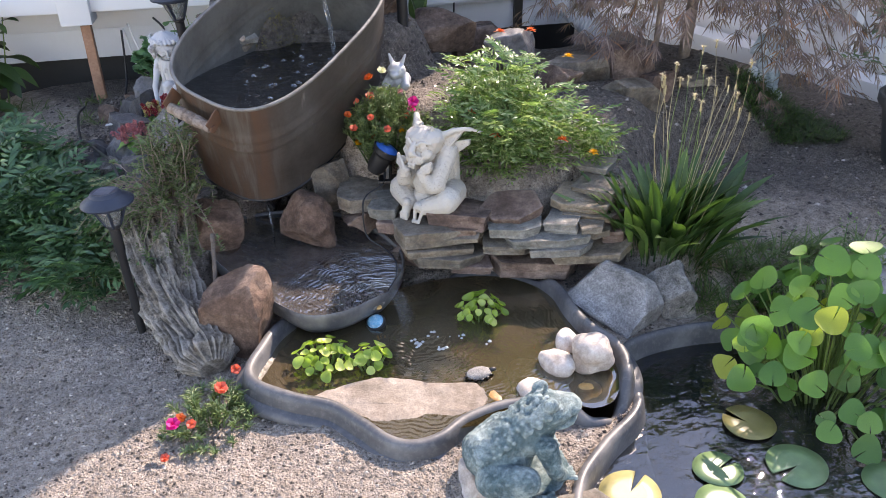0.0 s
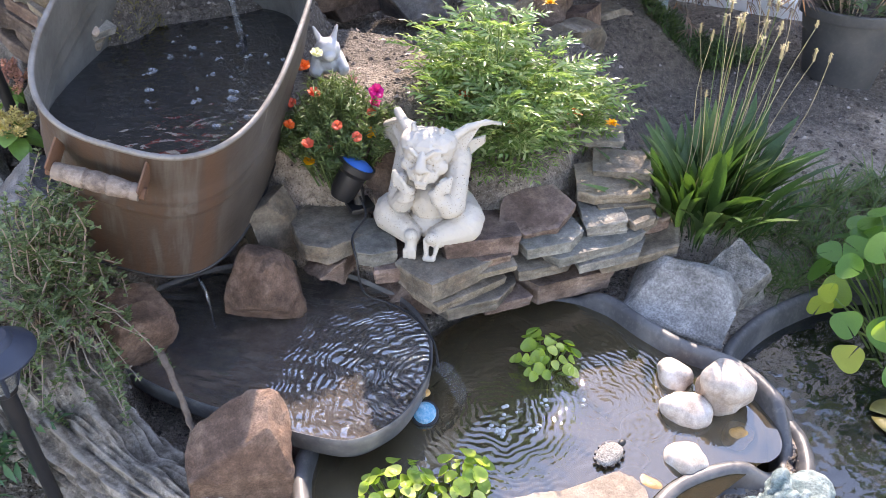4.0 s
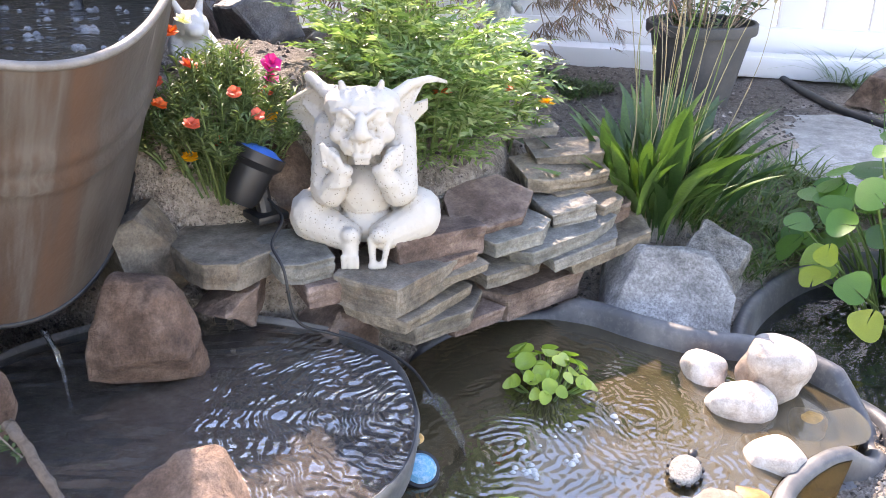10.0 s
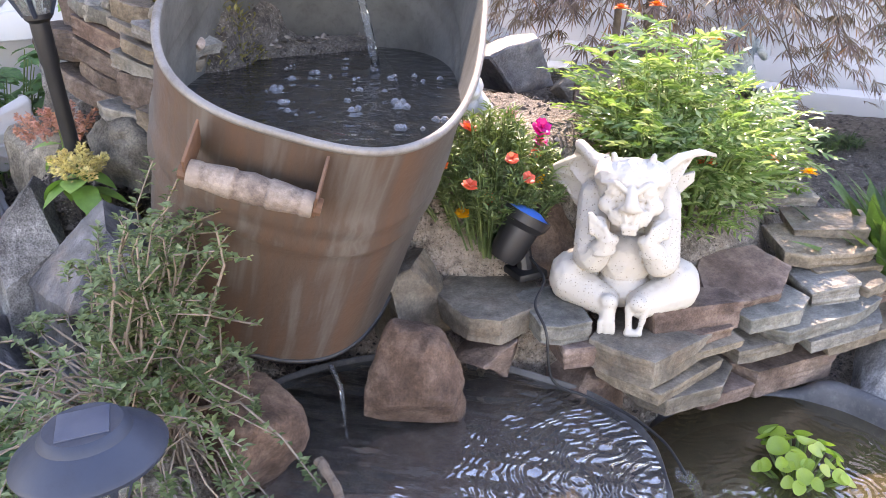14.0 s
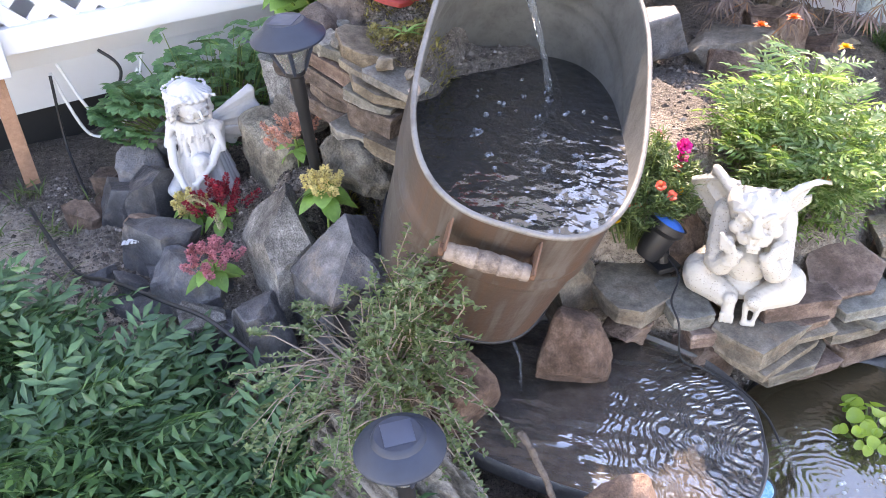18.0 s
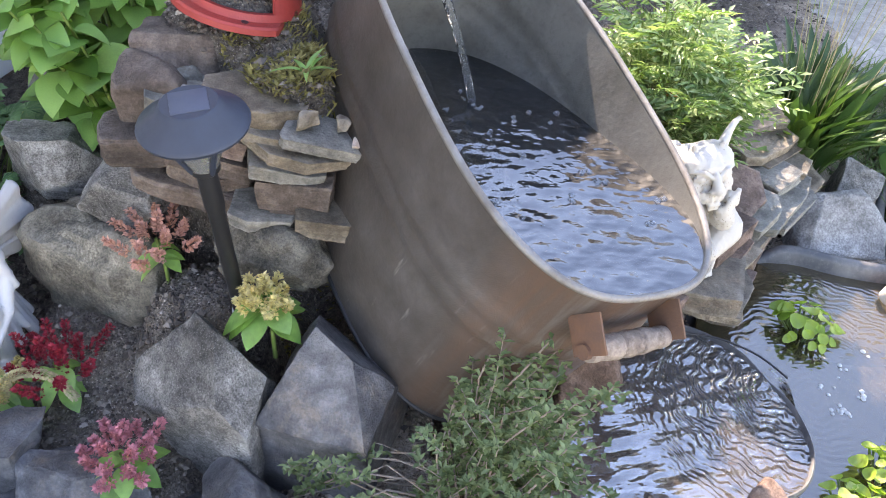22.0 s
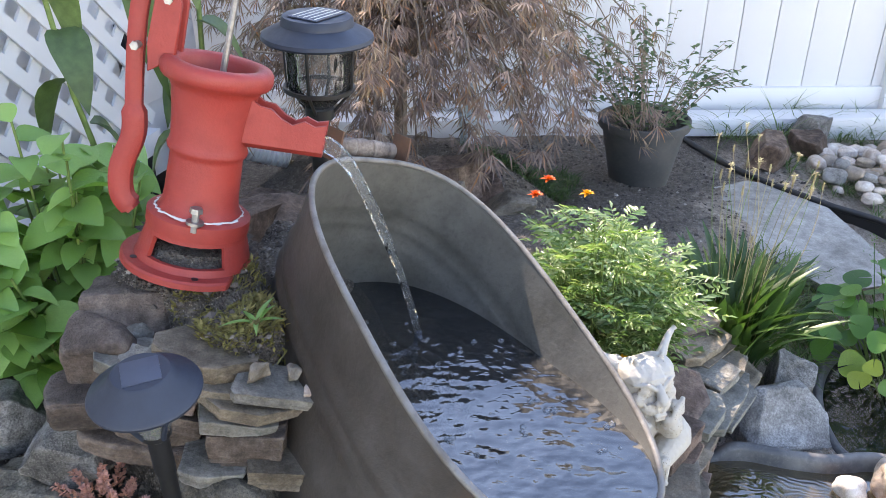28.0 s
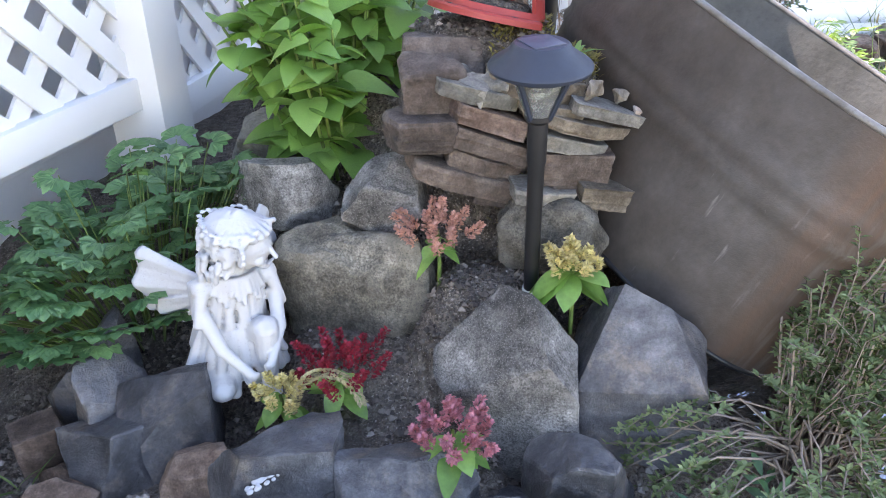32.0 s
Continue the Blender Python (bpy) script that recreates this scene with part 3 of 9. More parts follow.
def lathe(bm, prof, n=32, m=Matrix(), closed=False):
    """Turn a profile of (radius, height) about z."""
    rings = []
    for r, z in prof:
        if r < 1e-5:
            rings.append([bm.verts.new(m @ Vector((0, 0, z)))])
        else:
            rings.append([bm.verts.new(m @ Vector((r * math.cos(2 * math.pi * k / n), r * math.sin(2 * math.pi * k / n), z))) for k in range(n)])
    pairs = list(zip(rings, rings[1:]))
    if closed:
        pairs.append((rings[-1], rings[0]))
    for a, b in pairs:
        for k in range(n):
            if len(a) == 1 and len(b) == 1:
                continue
            if len(a) == 1:
                bm.faces.new((a[0], b[(k + 1) % n], b[k]))
            elif len(b) == 1:
                bm.faces.new((a[k], a[(k + 1) % n], b[0]))
            else:
                bm.faces.new((a[k], a[(k + 1) % n], b[(k + 1) % n], b[k]))


class Lumps:
    """Gathers soft lumps, to be melted into one skin."""

    def __init__(self):
        g = bmesh.new()
        bmesh.ops.create_icosphere(g, subdivisions=2, radius=1.0)
        g.verts.index_update()
        self.unit = [tuple(v.co) for v in g.verts]
        self.tris = [tuple(v.index for v in f.verts) for f in g.faces]
        g.free()
        self.v, self.f = [], []

    def sheet(self, place, nu, nv, thick):
        """A thin closed sheet; place(u, v) gives its middle, its thickness runs along y."""
        b = len(self.v)
        for side in (-1, 1):
            for i in range(nu + 1):
                for j in range(nv + 1):
                    p, k = place(i / nu, j / nv)
                    self.v.append((p[0], p[1] + side * thick * k / 2, p[2]))
        n = nv + 1
        o = (nu + 1) * n
        first = len(self.f)
        for i in range(nu):
            for j in range(nv):
                a = b + i * n + j
                self.f.append((a, a + n, a + n + 1, a + 1))
                self.f.append((a + o, a + o + 1, a + o + n + 1, a + o + n))
        edge = [(i, 0) for i in range(nu)] + [(nu, j) for j in range(nv)] + [(i, nv) for i in range(nu, 0, -1)] + [(0, j) for j in range(nv, 0, -1)]
        for (i, j), (k, l) in zip(edge, edge[1:] + edge[:1]):
            p, q = b + i * n + j, b + k * n + l
            self.f.append((p, p + o, q + o, q))
        c, du, dv = (Vector(place(*w)[0]) for w in ((0.5, 0.5), (0.55, 0.5), (0.5, 0.55)))
        if (du - c).cross(dv - c).y > 0:
            self.f[first:] = [f[::-1] for f in self.f[first:]]

    def add(self, c, r):
        b = len(self.v)
        self.v.extend((c[0] + x * r[0], c[1] + y * r[1], c[2] + z * r[2]) for x, y, z in self.unit)
        self.f.extend((a + b, d + b, e + b) for a, d, e in self.tris)


def ball(bm, c, r, m=Matrix(), sub=2):
    r = r if isinstance(r, (tuple, list)) else (r, r, r)
    if isinstance(bm, Lumps):
        return bm.add(c, r)
    bmesh.ops.create_icosphere(bm, subdivisions=sub, radius=1.0, matrix=m @ Matrix.Translation(c) @ Matrix.Diagonal((*r, 1)))


def limb(bm, a, b, ra, rb, m=Matrix()):
    """A soft tapered limb between two places, for sculpted bodies."""
    a, b = Vector(a), Vector(b)
    k = max(2, int((b - a).length / (0.55 * min(ra, rb))) + 1)
    for i in range(k + 1):
        f = i / k
        ball(bm, a.lerp(b, f), ra + (rb - ra) * f, m)


def catmull(pts, per=10, closed=True):
    out = []
    n = len(pts)
    pts = [Vector(p) for p in pts]
    for i in range(n if closed else n - 1):
        if closed:
            a, b, c, d = pts[i - 1], pts[i], pts[(i + 1) % n], pts[(i + 2) % n]
        else:
            a, b, c, d = pts[max(i - 1, 0)], pts[i], pts[i + 1], pts[min(i + 2, n - 1)]
        for k in range(per):
            t = k / per
            out.append(0.5 * ((2 * b) + (c - a) * t + (2 * a - 5 * b + 4 * c - d) * t * t + (3 * b - a - 3 * c + d) * t ** 3))
    if not closed:
        out.append(pts[-1])
    return out


def sweep(bm, line, prof, drop=None):
    """Sweep a profile of (inward, z) round a closed line in plan; returns the last ring."""
    n = len(line)
    area = sum(line[i].x * line[(i + 1) % n].y - line[(i + 1) % n].x * line[i].y for i in range(n))
    rings = []
    for off, z in prof:
        ring = []
        for i, p in enumerate(line):
            d = (line[(i + 2) % n] - line[i - 2]).normalized()
            inward = Vector((-d.y, d.x, 0)) * (1 if area > 0 else -1)
            zz = z - (drop(p) if drop and z > -0.045 else 0)
            ring.append(bm.verts.new((p.x + inward.x * off, p.y + inward.y * off, zz)))
        rings.append(ring)
    for a, b in zip(rings, rings[1:]):
        for k in range(n):
            bm.faces.new((a[k], a[(k + 1) % n], b[(k + 1) % n], b[k]))
    return rings


def inside(line, x, y):
    hit = False
    n = len(line)
    for i in range(n):
        a, b = line[i], line[i - 1]
        if (a.y > y) != (b.y > y) and x < (b.x - a.x) * (y - a.y) / (b.y - a.y) + a.x:
            hit = not hit
    return hit


def facets(bm, size, rng, n, cuts=()):
    """A block with its corners struck off by planes: n by chance, and those given as (x, y, z, depth)."""
    lean = pose(0, 0, 0, rng.uniform(-14, 14), rng.uniform(-14, 14), rng.uniform(-12, 12))
    bmesh.ops.create_cube(bm, size=1.0, matrix=Matrix.Diagonal((*size, 1)) @ lean)
    planes = [(Vector(c[:3]).normalized(), c[3]) for c in cuts]
    k = 0
    while k < n:
        v = Vector((rng.uniform(-1, 1), rng.uniform(-1, 1), rng.uniform(-0.75, 1)))
        if 0.3 < v.length < 1 and sorted(abs(c) for c in v.normalized())[1] > 0.34:
            planes.append((v.normalized(), rng.uniform(0.48, 0.72)))
            k += 1
    for v, f in planes:
        reach = sum(abs(v[i]) * size[i] / 2 for i in range(3))
        cut = bmesh.ops.bisect_plane(bm, geom=bm.verts[:] + bm.edges[:] + bm.faces[:], plane_co=v * reach * f, plane_no=v, clear_outer=True)
        edges = [e for e in cut["geom_cut"] if isinstance(e, bmesh.types.BMEdge)]
        if len(edges) > 2:
            bmesh.ops.contextual_create(bm, geom=edges)


def rock_mesh(size, seed, cuts=7, sharp=0.55, rough=1.0, slab=False, sub=3, ragged=False, faceted=0, struck=(), worn=0.0):
    """A split stone: the hull of a few scattered corners, worn at the edges and roughened. Its base is at z = 0."""
    rng = random.Random(seed)
    bm = bmesh.new()
    sx, sy, sz = size
    if sharp < 0.3 and not slab:     # worn, rounded stone
        bmesh.ops.create_icosphere(bm, subdivisions=4 if sub > 1 else 3, radius=1.0)
        o = Vector((rng.uniform(0, 50), rng.uniform(0, 50), rng.uniform(0, 50)))
        for v in bm.verts:
            q = v.co / max(abs(c) for c in v.co) ** sharp
            f = 1 + 0.34 * noise.noise(q * 0.9 + o) + 0.13 * noise.noise(q * 2.3 + o) * rough + 0.05 * noise.noise(q * 6 + o) * rough + 0.022 * noise.noise(q * 15 + o) * rough
            v.co = Vector((q.x * sx, q.y * sy, q.z * sz)) * f
        for k in range(3):
            lo, hi = min(v.co[k] for v in bm.verts), max(v.co[k] for v in bm.verts)
            for v in bm.verts:
                v.co[k] = (v.co[k] - (lo if k == 2 else (lo + hi) / 2)) * size[k] / (hi - lo)
        return bm
    if slab:
        if ragged:
            k = rng.randint(7, 10)
            ring = [(2 * math.pi * (i + rng.uniform(-0.35, 0.35)) / k, rng.uniform(0.84, 1.05)) for i in range(k)]
        else:
            ring = [(math.pi / 4 + math.pi / 2 * i + rng.uniform(-0.22, 0.22), rng.uniform(0.9, 1.04)) for i in range(4)] + [(rng.uniform(0, 6.28), rng.uniform(0.92, 1.02)) for i in range(3)]
        for level in (0, 1):
            for a, f in ring:
                f = f * (rng.uniform(0.9, 0.98) if level == 0 else 1.0) / max(abs(math.cos(a)), abs(math.sin(a))) ** (0.55 if ragged else 1.0)
                bm.verts.new((math.cos(a) * f * sx / 2, math.sin(a) * f * sy / 2, (level - 0.5) * sz * rng.uniform(0.9, 1.1)))
    elif faceted:
        facets(bm, size, rng, faceted, struck)
    else:
        for i in range(cuts * 2):
            z = rng.uniform(-1, 1)
            a = rng.uniform(0, 2 * math.pi)
            r = math.sqrt(1 - z * z)
            f = rng.uniform(0.85, 1.08)
            v = Vector((r * math.cos(a), r * math.sin(a), z))
            v /= max(abs(c) for c in v) ** sharp
            bm.verts.new((v.x * f * sx / 2, v.y * f * sy / 2, v.z * f * sz / 2))
    bmesh.ops.convex_hull(bm, input=bm.verts)
    for v in [v for v in bm.verts if not v.link_faces]:
        bm.verts.remove(v)
    for k in range(3):
        lo, hi = min(v.co[k] for v in bm.verts), max(v.co[k] for v in bm.verts)
        for v in bm.verts:
            v.co[k] = (v.co[k] - (lo + hi) / 2) * size[k] / (hi - lo)
    bmesh.ops.dissolve_limit(bm, angle_limit=radians(9), verts=bm.verts, edges=bm.edges)
    off = min(size) * (0.045 + 0.1 * worn if slab else 0.028 + 0.1 * worn)
    bmesh.ops.bevel(bm, geom=list(bm.edges), offset=off, segments=3 if worn > 0.5 else 1, affect="EDGES", profile=0.5, clamp_overlap=True)
    bmesh.ops.triangulate(bm, faces=bm.faces)
    target = max(0.005, max(size) / (18 if sub < 4 else 28))
    for _ in range(sub + 1):
        long = [e for e in bm.edges if e.calc_length() > target]
        if not long or len(bm.verts) > 2600:
            break
        bmesh.ops.subdivide_edges(bm, edges=long, cuts=1)
        bmesh.ops.triangulate(bm, faces=[f for f in bm.faces if len(f.verts) > 3])
    for _ in range(int(worn * 6)):
        bmesh.ops.smooth_vert(bm, verts=bm.verts, factor=0.5, use_axis_x=True, use_axis_y=True, use_axis_z=True)
    bm.normal_update()
    off = Vector((rng.uniform(0, 50), rng.uniform(0, 50), rng.uniform(0, 50)))
    s = min(size)
    moves = []
    for v in bm.verts:
        p = v.co
        d = noise.noise(p * (1.6 / max(size)) * 2 + off) * 0.06 * s - abs(noise.noise(p * 19 + off)) * 0.07 * min(s, 0.08) + noise.noise(p * 45 + off) * 0.03 * min(s, 0.08) + noise.noise(p * 110 + off) * 0.02 * min(s, 0.08)
        if slab and abs(v.normal.z) < 0.75:
            d += noise.noise(Vector((p.x * 9, p.y * 9, p.z * 170)) + off) * 0.0025
        elif slab:
            d *= 0.45
        moves.append(v.normal * d * rough)
    for v, d in zip(bm.verts, moves):
        v.co += d
    low = min(v.co.z for v in bm.verts)
    for v in bm.verts:
        v.co.z -= low
    return bm


def rock(name, at, size, turn, material, seed, label, tilt=(0, 0), group="", category="rock", sub=3, **kw):
    if material == "mossy":
        kw["sharp"] = 0.28
    elif material == "redstone":
        kw["faceted"], kw["worn"] = kw.get("faceted", 3), 0.9
    elif material in ("dark_rock", "granite", "pale_granite", "brownstone", "slate_grey", "slate_blue") and not kw.get("slab") and "cuts" not in kw:
        kw["faceted"], kw["rough"] = kw.get("faceted", 6), 0.8
    bm = rock_mesh(size, seed, sub=sub, **kw)
    if kw.get("faceted"):
        bmesh.ops.scale(bm, vec=(0.94, 0.94, 0.97), verts=bm.verts)
    m = pose(*at, 0, 0, turn) @ pose(0, 0, 0, tilt[0], tilt[1], 0)
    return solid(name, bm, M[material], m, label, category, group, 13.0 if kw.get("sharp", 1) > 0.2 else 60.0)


class Leaves:
    """Gathers many leaves, stems or petals into one mesh."""

    def __init__(self):
        self.v, self.f = [], []

    def blade(self, m, length, width, bend=0.3, fold=0.15, segs=4, shape=0.5):
        """A leaf from the origin of m along its y, arched downwards about x; shape: where it is widest."""
        b = len(self.v)
        for i in range(segs + 1):
            t = i / segs
            w = width * 0.5 * (max(0.0, math.sin(math.pi * t ** (math.log(0.5) / math.log(shape)))) ** 0.8 if 0 < t < 1 else (0.12 if t == 0 else 0.02))
            y = length * t * (1 - 0.2 * bend * t)
            z = -length * bend * t * t
            for s in (-1, 0, 1):
                self.v.append(m @ Vector((s * w, y, z + abs(s) * w * fold * 2)))
        for i in range(segs):
            for s in (0, 1):
                a = b + i * 3 + s
                self.f.append((a, a + 1, a + 4, a + 3))

    def disc(self, m, r, n=12, cup=0.1, notch=0.0, wave=0.0, rng=None):
        b = len(self.v)
        self.v.append(m @ Vector((0, 0, 0)))
        ph = (rng or random).uniform(0, 6)
        for ring in (0.55, 1.0):
            for k in range(n):
                a = notch + (2 * math.pi - 2 * notch) * k / (n - (1 if notch else 0))
                w = 1 + wave * math.sin(3 * a + ph)
                self.v.append(m @ Vector((r * ring * w * math.sin(a), -r * ring * w * math.cos(a), cup * r * ring * ring * (1 + wave * 3 * math.sin(2 * a + ph)))))
        top = n - (1 if notch else 0)
        for k in range(top):
            j = (k + 1) % n
            self.f.append((b, b + 1 + k, b + 1 + j))
            self.f.append((b + 1 + k, b + 1 + n + k, b + 1 + n + j, b + 1 + j))

    def rod(self, pts, r, n=4, taper=0.5):
        pts = [Vector(p) for p in pts]
        rings = []
        for i, p in enumerate(pts):
            d = (pts[min(i + 1, len(pts) - 1)] - pts[max(i - 1, 0)])
            d = d.normalized() if d.length > 1e-9 else Vector((0, 0, 1))
            s = d.cross(Vector((0.3, 0.2, 1)))
            s = s.normalized() if s.length > 1e-6 else Vector((1, 0, 0))
            u = d.cross(s)
            rr = r * (1 - (1 - taper) * i / max(1, len(pts) - 1))
            rings.append(len(self.v))
            for k in range(n):
                a = 2 * math.pi * k / n
                self.v.append(p + (s * math.cos(a) + u * math.sin(a)) * rr)
        for a, b in zip(rings, rings[1:]):
            for k in range(n):
                self.f.append((a + k, a + (k + 1) % n, b + (k + 1) % n, b + k))

    def mesh(self, name, material):
        me = bpy.data.meshes.new(name)
        me.from_pydata([tuple(v) for v in self.v], [], self.f)
        me.materials.append(material)
        me.shade_smooth()
        return me


def aim(at, direction, spin=0.0):
    """A frame at a place with its y along direction and its z as far up as can be."""
    d = Vector(direction).normalized()
    x = d.cross(Vector((0, 0, 1)))
    x = x.normalized() if x.length > 1e-4 else Vector((1, 0, 0))
    z = x.cross(d)
    m = Matrix((x, d, z)).transposed().to_4x4()
    return Matrix.Translation(at) @ m @ Matrix.Rotation(spin, 4, "Y")


def sculpt(name, bm, material, m, label, category, voxel=0.004, relief=0.003, grain=0.03, smooth=4):
    """A cast figure: soft forms melted into one skin, with the relief of a worn casting."""
    me = bpy.data.meshes.new(name)
    me.from_pydata(bm.v, [], bm.f)
    me.materials.append(material)
    ob = new(name, me)
    ob.matrix_basis = m
    r = ob.modifiers.new("skin", "REMESH")
    r.mode, r.voxel_size, r.use_smooth_shade = "VOXEL", voxel, True
    s = ob.modifiers.new("soften", "SMOOTH")
    s.iterations, s.factor = smooth, 0.5
    t = bpy.data.textures.new(name + "_relief", "CLOUDS")
    t.noise_scale, t.noise_depth = grain, 3
    d = ob.modifiers.new("relief", "DISPLACE")
    d.texture, d.strength, d.mid_level = t, relief, 0.5
    return tagged(ob, label, category)

# ---- ground, walls, fences ----
POND = catmull([(-0.405, 1.635, 0), (-0.436, 1.53, 0), (-0.447, 1.45, 0), (-0.415, 1.4, 0), (-0.34, 1.372, 0), (-0.256, 1.36, 0), (-0.187, 1.307, 0), (-0.13, 1.255, 0), (-0.08, 1.238, 0), (-0.025, 1.26, 0),
                (0.03, 1.316, 0), (0.12, 1.36, 0), (0.22, 1.36, 0), (0.295, 1.33, 0), (0.355, 1.36, 0), (0.385, 1.45, 0), (0.375, 1.535, 0), (0.325, 1.61, 0), (0.295, 1.69, 0),
                (0.268, 1.79, 0), (0.2, 1.865, 0), (0.1, 1.9, 0), (-0.03, 1.885, 0), (-0.15, 1.835, 0), (-0.3, 1.75, 0)], 8)
LOWER = catmull([(0.43, 1.60, 0), (0.62, 1.67, 0), (0.86, 1.66, 0), (1.08, 1.5, 0), (1.16, 1.26, 0), (1.08, 1.02, 0), (0.86, 0.86, 0), (0.58, 0.82, 0), (0.34, 0.9, 0),
                 (0.235, 1.03, 0), (0.245, 1.15, 0), (0.31, 1.255, 0), (0.40, 1.37, 0), (0.405, 1.50, 0)], 10)
BASIN = catmull([(-0.122, 1.79, 0), (-0.15, 1.712, 0), (-0.2, 1.645, 0), (-0.262, 1.6, 0), (-0.335, 1.59, 0), (-0.4, 1.63, 0), (-0.46, 1.69, 0), (-0.56, 1.79, 0), (-0.64, 1.9, 0), (-0.66, 2.02, 0), (-0.60, 2.11, 0),
                 (-0.47, 2.15, 0), (-0.33, 2.13, 0), (-0.235, 2.06, 0), (-0.165, 1.965, 0), (-0.125, 1.88, 0)], 7)

# mounds of soil: x, y, top, radius, softness
MOUNDS = [(-0.49, 2.52, 0.645, 0.1, 0.09), (-0.54, 2.375, 0.612, 0.055, 0.05), (-0.33, 2.62, 0.52, 0.2, 0.25), (-0.62, 2.8, 0.38, 0.1, 0.12), (-0.89, 2.53, 0.175, 0.1, 0.11), (-0.93, 2.36, 0.17, 0.05, 0.08), (-0.74, 2.4, 0.345, 0.05, 0.1), (-0.74, 2.56, 0.24, 0.1, 0.12),
          (-0.1, 2.35, 0.385, 0.19, 0.2), (0.15, 2.16, 0.225, 0.17, 0.1), (-0.06, 2.06, 0.18, 0.06, 0.06), (0.25, 2.5, 0.31, 0.3, 0.3), (0.7, 2.95, 0.25, 0.3, 0.4),
          (-0.7, 2.08, 0.16, 0.12, 0.15), (0.54, 1.97, 0.1, 0.1, 0.1), (-1.1, 3.0, 0.13, 0.5, 0.5), (-0.3, 3.2, 0.26, 0.5, 0.4), (0.9, 2.4, 0.09, 0.35, 0.4)]


def smooth01(t):
    t = min(1.0, max(0.0, t))
    return t * t * (3 - 2 * t)


def height(x, y):
    z = -0.034 + 0.046 * smooth01((y - 1.45) / 0.8) + 0.03 * smooth01((x - 0.9) / 0.6)
    for cx, cy, top, r, s in MOUNDS:
        d = math.hypot(x - cx, y - cy)
        k = 1 - smooth01((d - r) / s)
        z = max(z, z + (top - z) * k)
    return z


def build_ground():
    xs = [-9, -6, -4.2, -3.2, -2.6] + [-2.2 + 0.025 * i for i in range(193)] + [2.8, 3.1, 3.6, 4.5, 6.5, 9]
    ys = [-9, -6, -3, -1.2, -0.3, 0.2, 0.45] + [0.6 + 0.025 * i for i in range(145)] + [4.4, 4.9, 5.6, 7, 9, 14]
    verts, faces = [], []
    for y in ys:
        for x in xs:
            z = height(x, y)
            if 0.6 <= y <= 4.2 and -2.2 <= x <= 2.6:
                z += noise.noise(Vector((x * 6, y * 6, 0))) * 0.012 + noise.noise(Vector((x * 22, y * 22, 3))) * 0.006
                if inside(POND, x, y) or inside(LOWER, x, y):
                    z = -0.42
                elif inside(BASIN, x, y):
                    z = min(z, -0.03)
            verts.append((x, y, z))
    nx = len(xs)
    for j in range(len(ys) - 1):
        for i in range(nx - 1):
            a = j * nx + i
            faces.append((a, a + 1, a + nx + 1, a + nx))
    me = bpy.data.meshes.new("ground")
    me.from_pydata(verts, [], faces)
    me.materials.append(M["ground"])
    me.shade_smooth()
    tagged(new("ground", me), "sandy grit and dark garden soil round the ponds", "ground", kind="structure")


build_ground()


def scatter(name, label, count, box4, size, material, seed, keep=lambda x, y: True):
    """Loose small stones and crumbs lying on the ground, in one mesh."""
    rng = random.Random(seed)
    v, f = [], []
    while count > 0:
        x, y = rng.uniform(box4[0], box4[1]), rng.uniform(box4[2], box4[3])
        if inside(POND, x, y) or inside(LOWER, x, y) or inside(BASIN, x, y) or not keep(x, y):
            count -= 0.2
            continue
        count -= 1
        s = size[0] + (size[1] - size[0]) * rng.random() ** 3
        z = height(x, y) + noise.noise(Vector((x * 6, y * 6, 0))) * 0.012 + noise.noise(Vector((x * 22, y * 22, 3))) * 0.006
        b = len(v)
        a = rng.uniform(0, 6.28)
        for dx, dy, dz in ((1, 0, 0.1), (0.2, 1, 0.0), (-1, 0.1, 0.15), (-0.1, -0.9, 0.05), (0.15, 0.1, 0.75), (0, 0, -0.5)):
            px, py = dx * s * rng.uniform(0.7, 1.2), dy * s * rng.uniform(0.7, 1.2)
            v.append((x + px * math.cos(a) - py * math.sin(a), y + px * math.sin(a) + py * math.cos(a), z + dz * s))
        for k in range(4):
            f.append((b + k, b + (k + 1) % 4, b + 4))
            f.append((b + (k + 1) % 4, b + k, b + 5))
    me = bpy.data.meshes.new(name)
    me.from_pydata(v, [], f)
    me.materials.append(material)
    tagged(new(name, me), label, "gravel", kind="stuff")


def grit_mat(name, stops):
    m, nt, bsdf, vec, rnd = base_mat(name)
    geo = nt.nodes.new("ShaderNodeNewGeometry")
    nt.links.new(ramp(nt, geo.outputs["Random Per Island"], stops), bsdf.inputs["Base Color"])
    bsdf.inputs["Roughness"].default_value = 0.9
    return m


GRIT = grit_mat("mixed_grit", [(0.0, (0.045, 0.036, 0.029)), (0.4, (0.19, 0.157, 0.125)), (0.9, (0.36, 0.305, 0.25)), (1.0, (0.52, 0.46, 0.39))])
CRUMB = grit_mat("soil_crumbs", [(0.0, (0.03, 0.024, 0.02)), (0.5, (0.1, 0.082, 0.068)), (0.92, (0.2, 0.17, 0.142)), (1.0, (0.4, 0.36, 0.32))])
scatter("grit", "loose sandy grit and small pebbles", 34000, (-1.7, 0.5, 0.95, 1.95), (0.0012, 0.006), GRIT, 3)
scatter("bed_crumbs", "lumpy dark bed soil with pale pebbles", 15000, (-1.3, -0.35, 2.1, 3.0), (0.002, 0.008), CRUMB, 14)
scatter("soil_crumbs", "crumbs of dark soil with pale perlite", 9000, (-1.5, 1.9, 1.8, 3.1), (0.002, 0.010), CRUMB, 4)

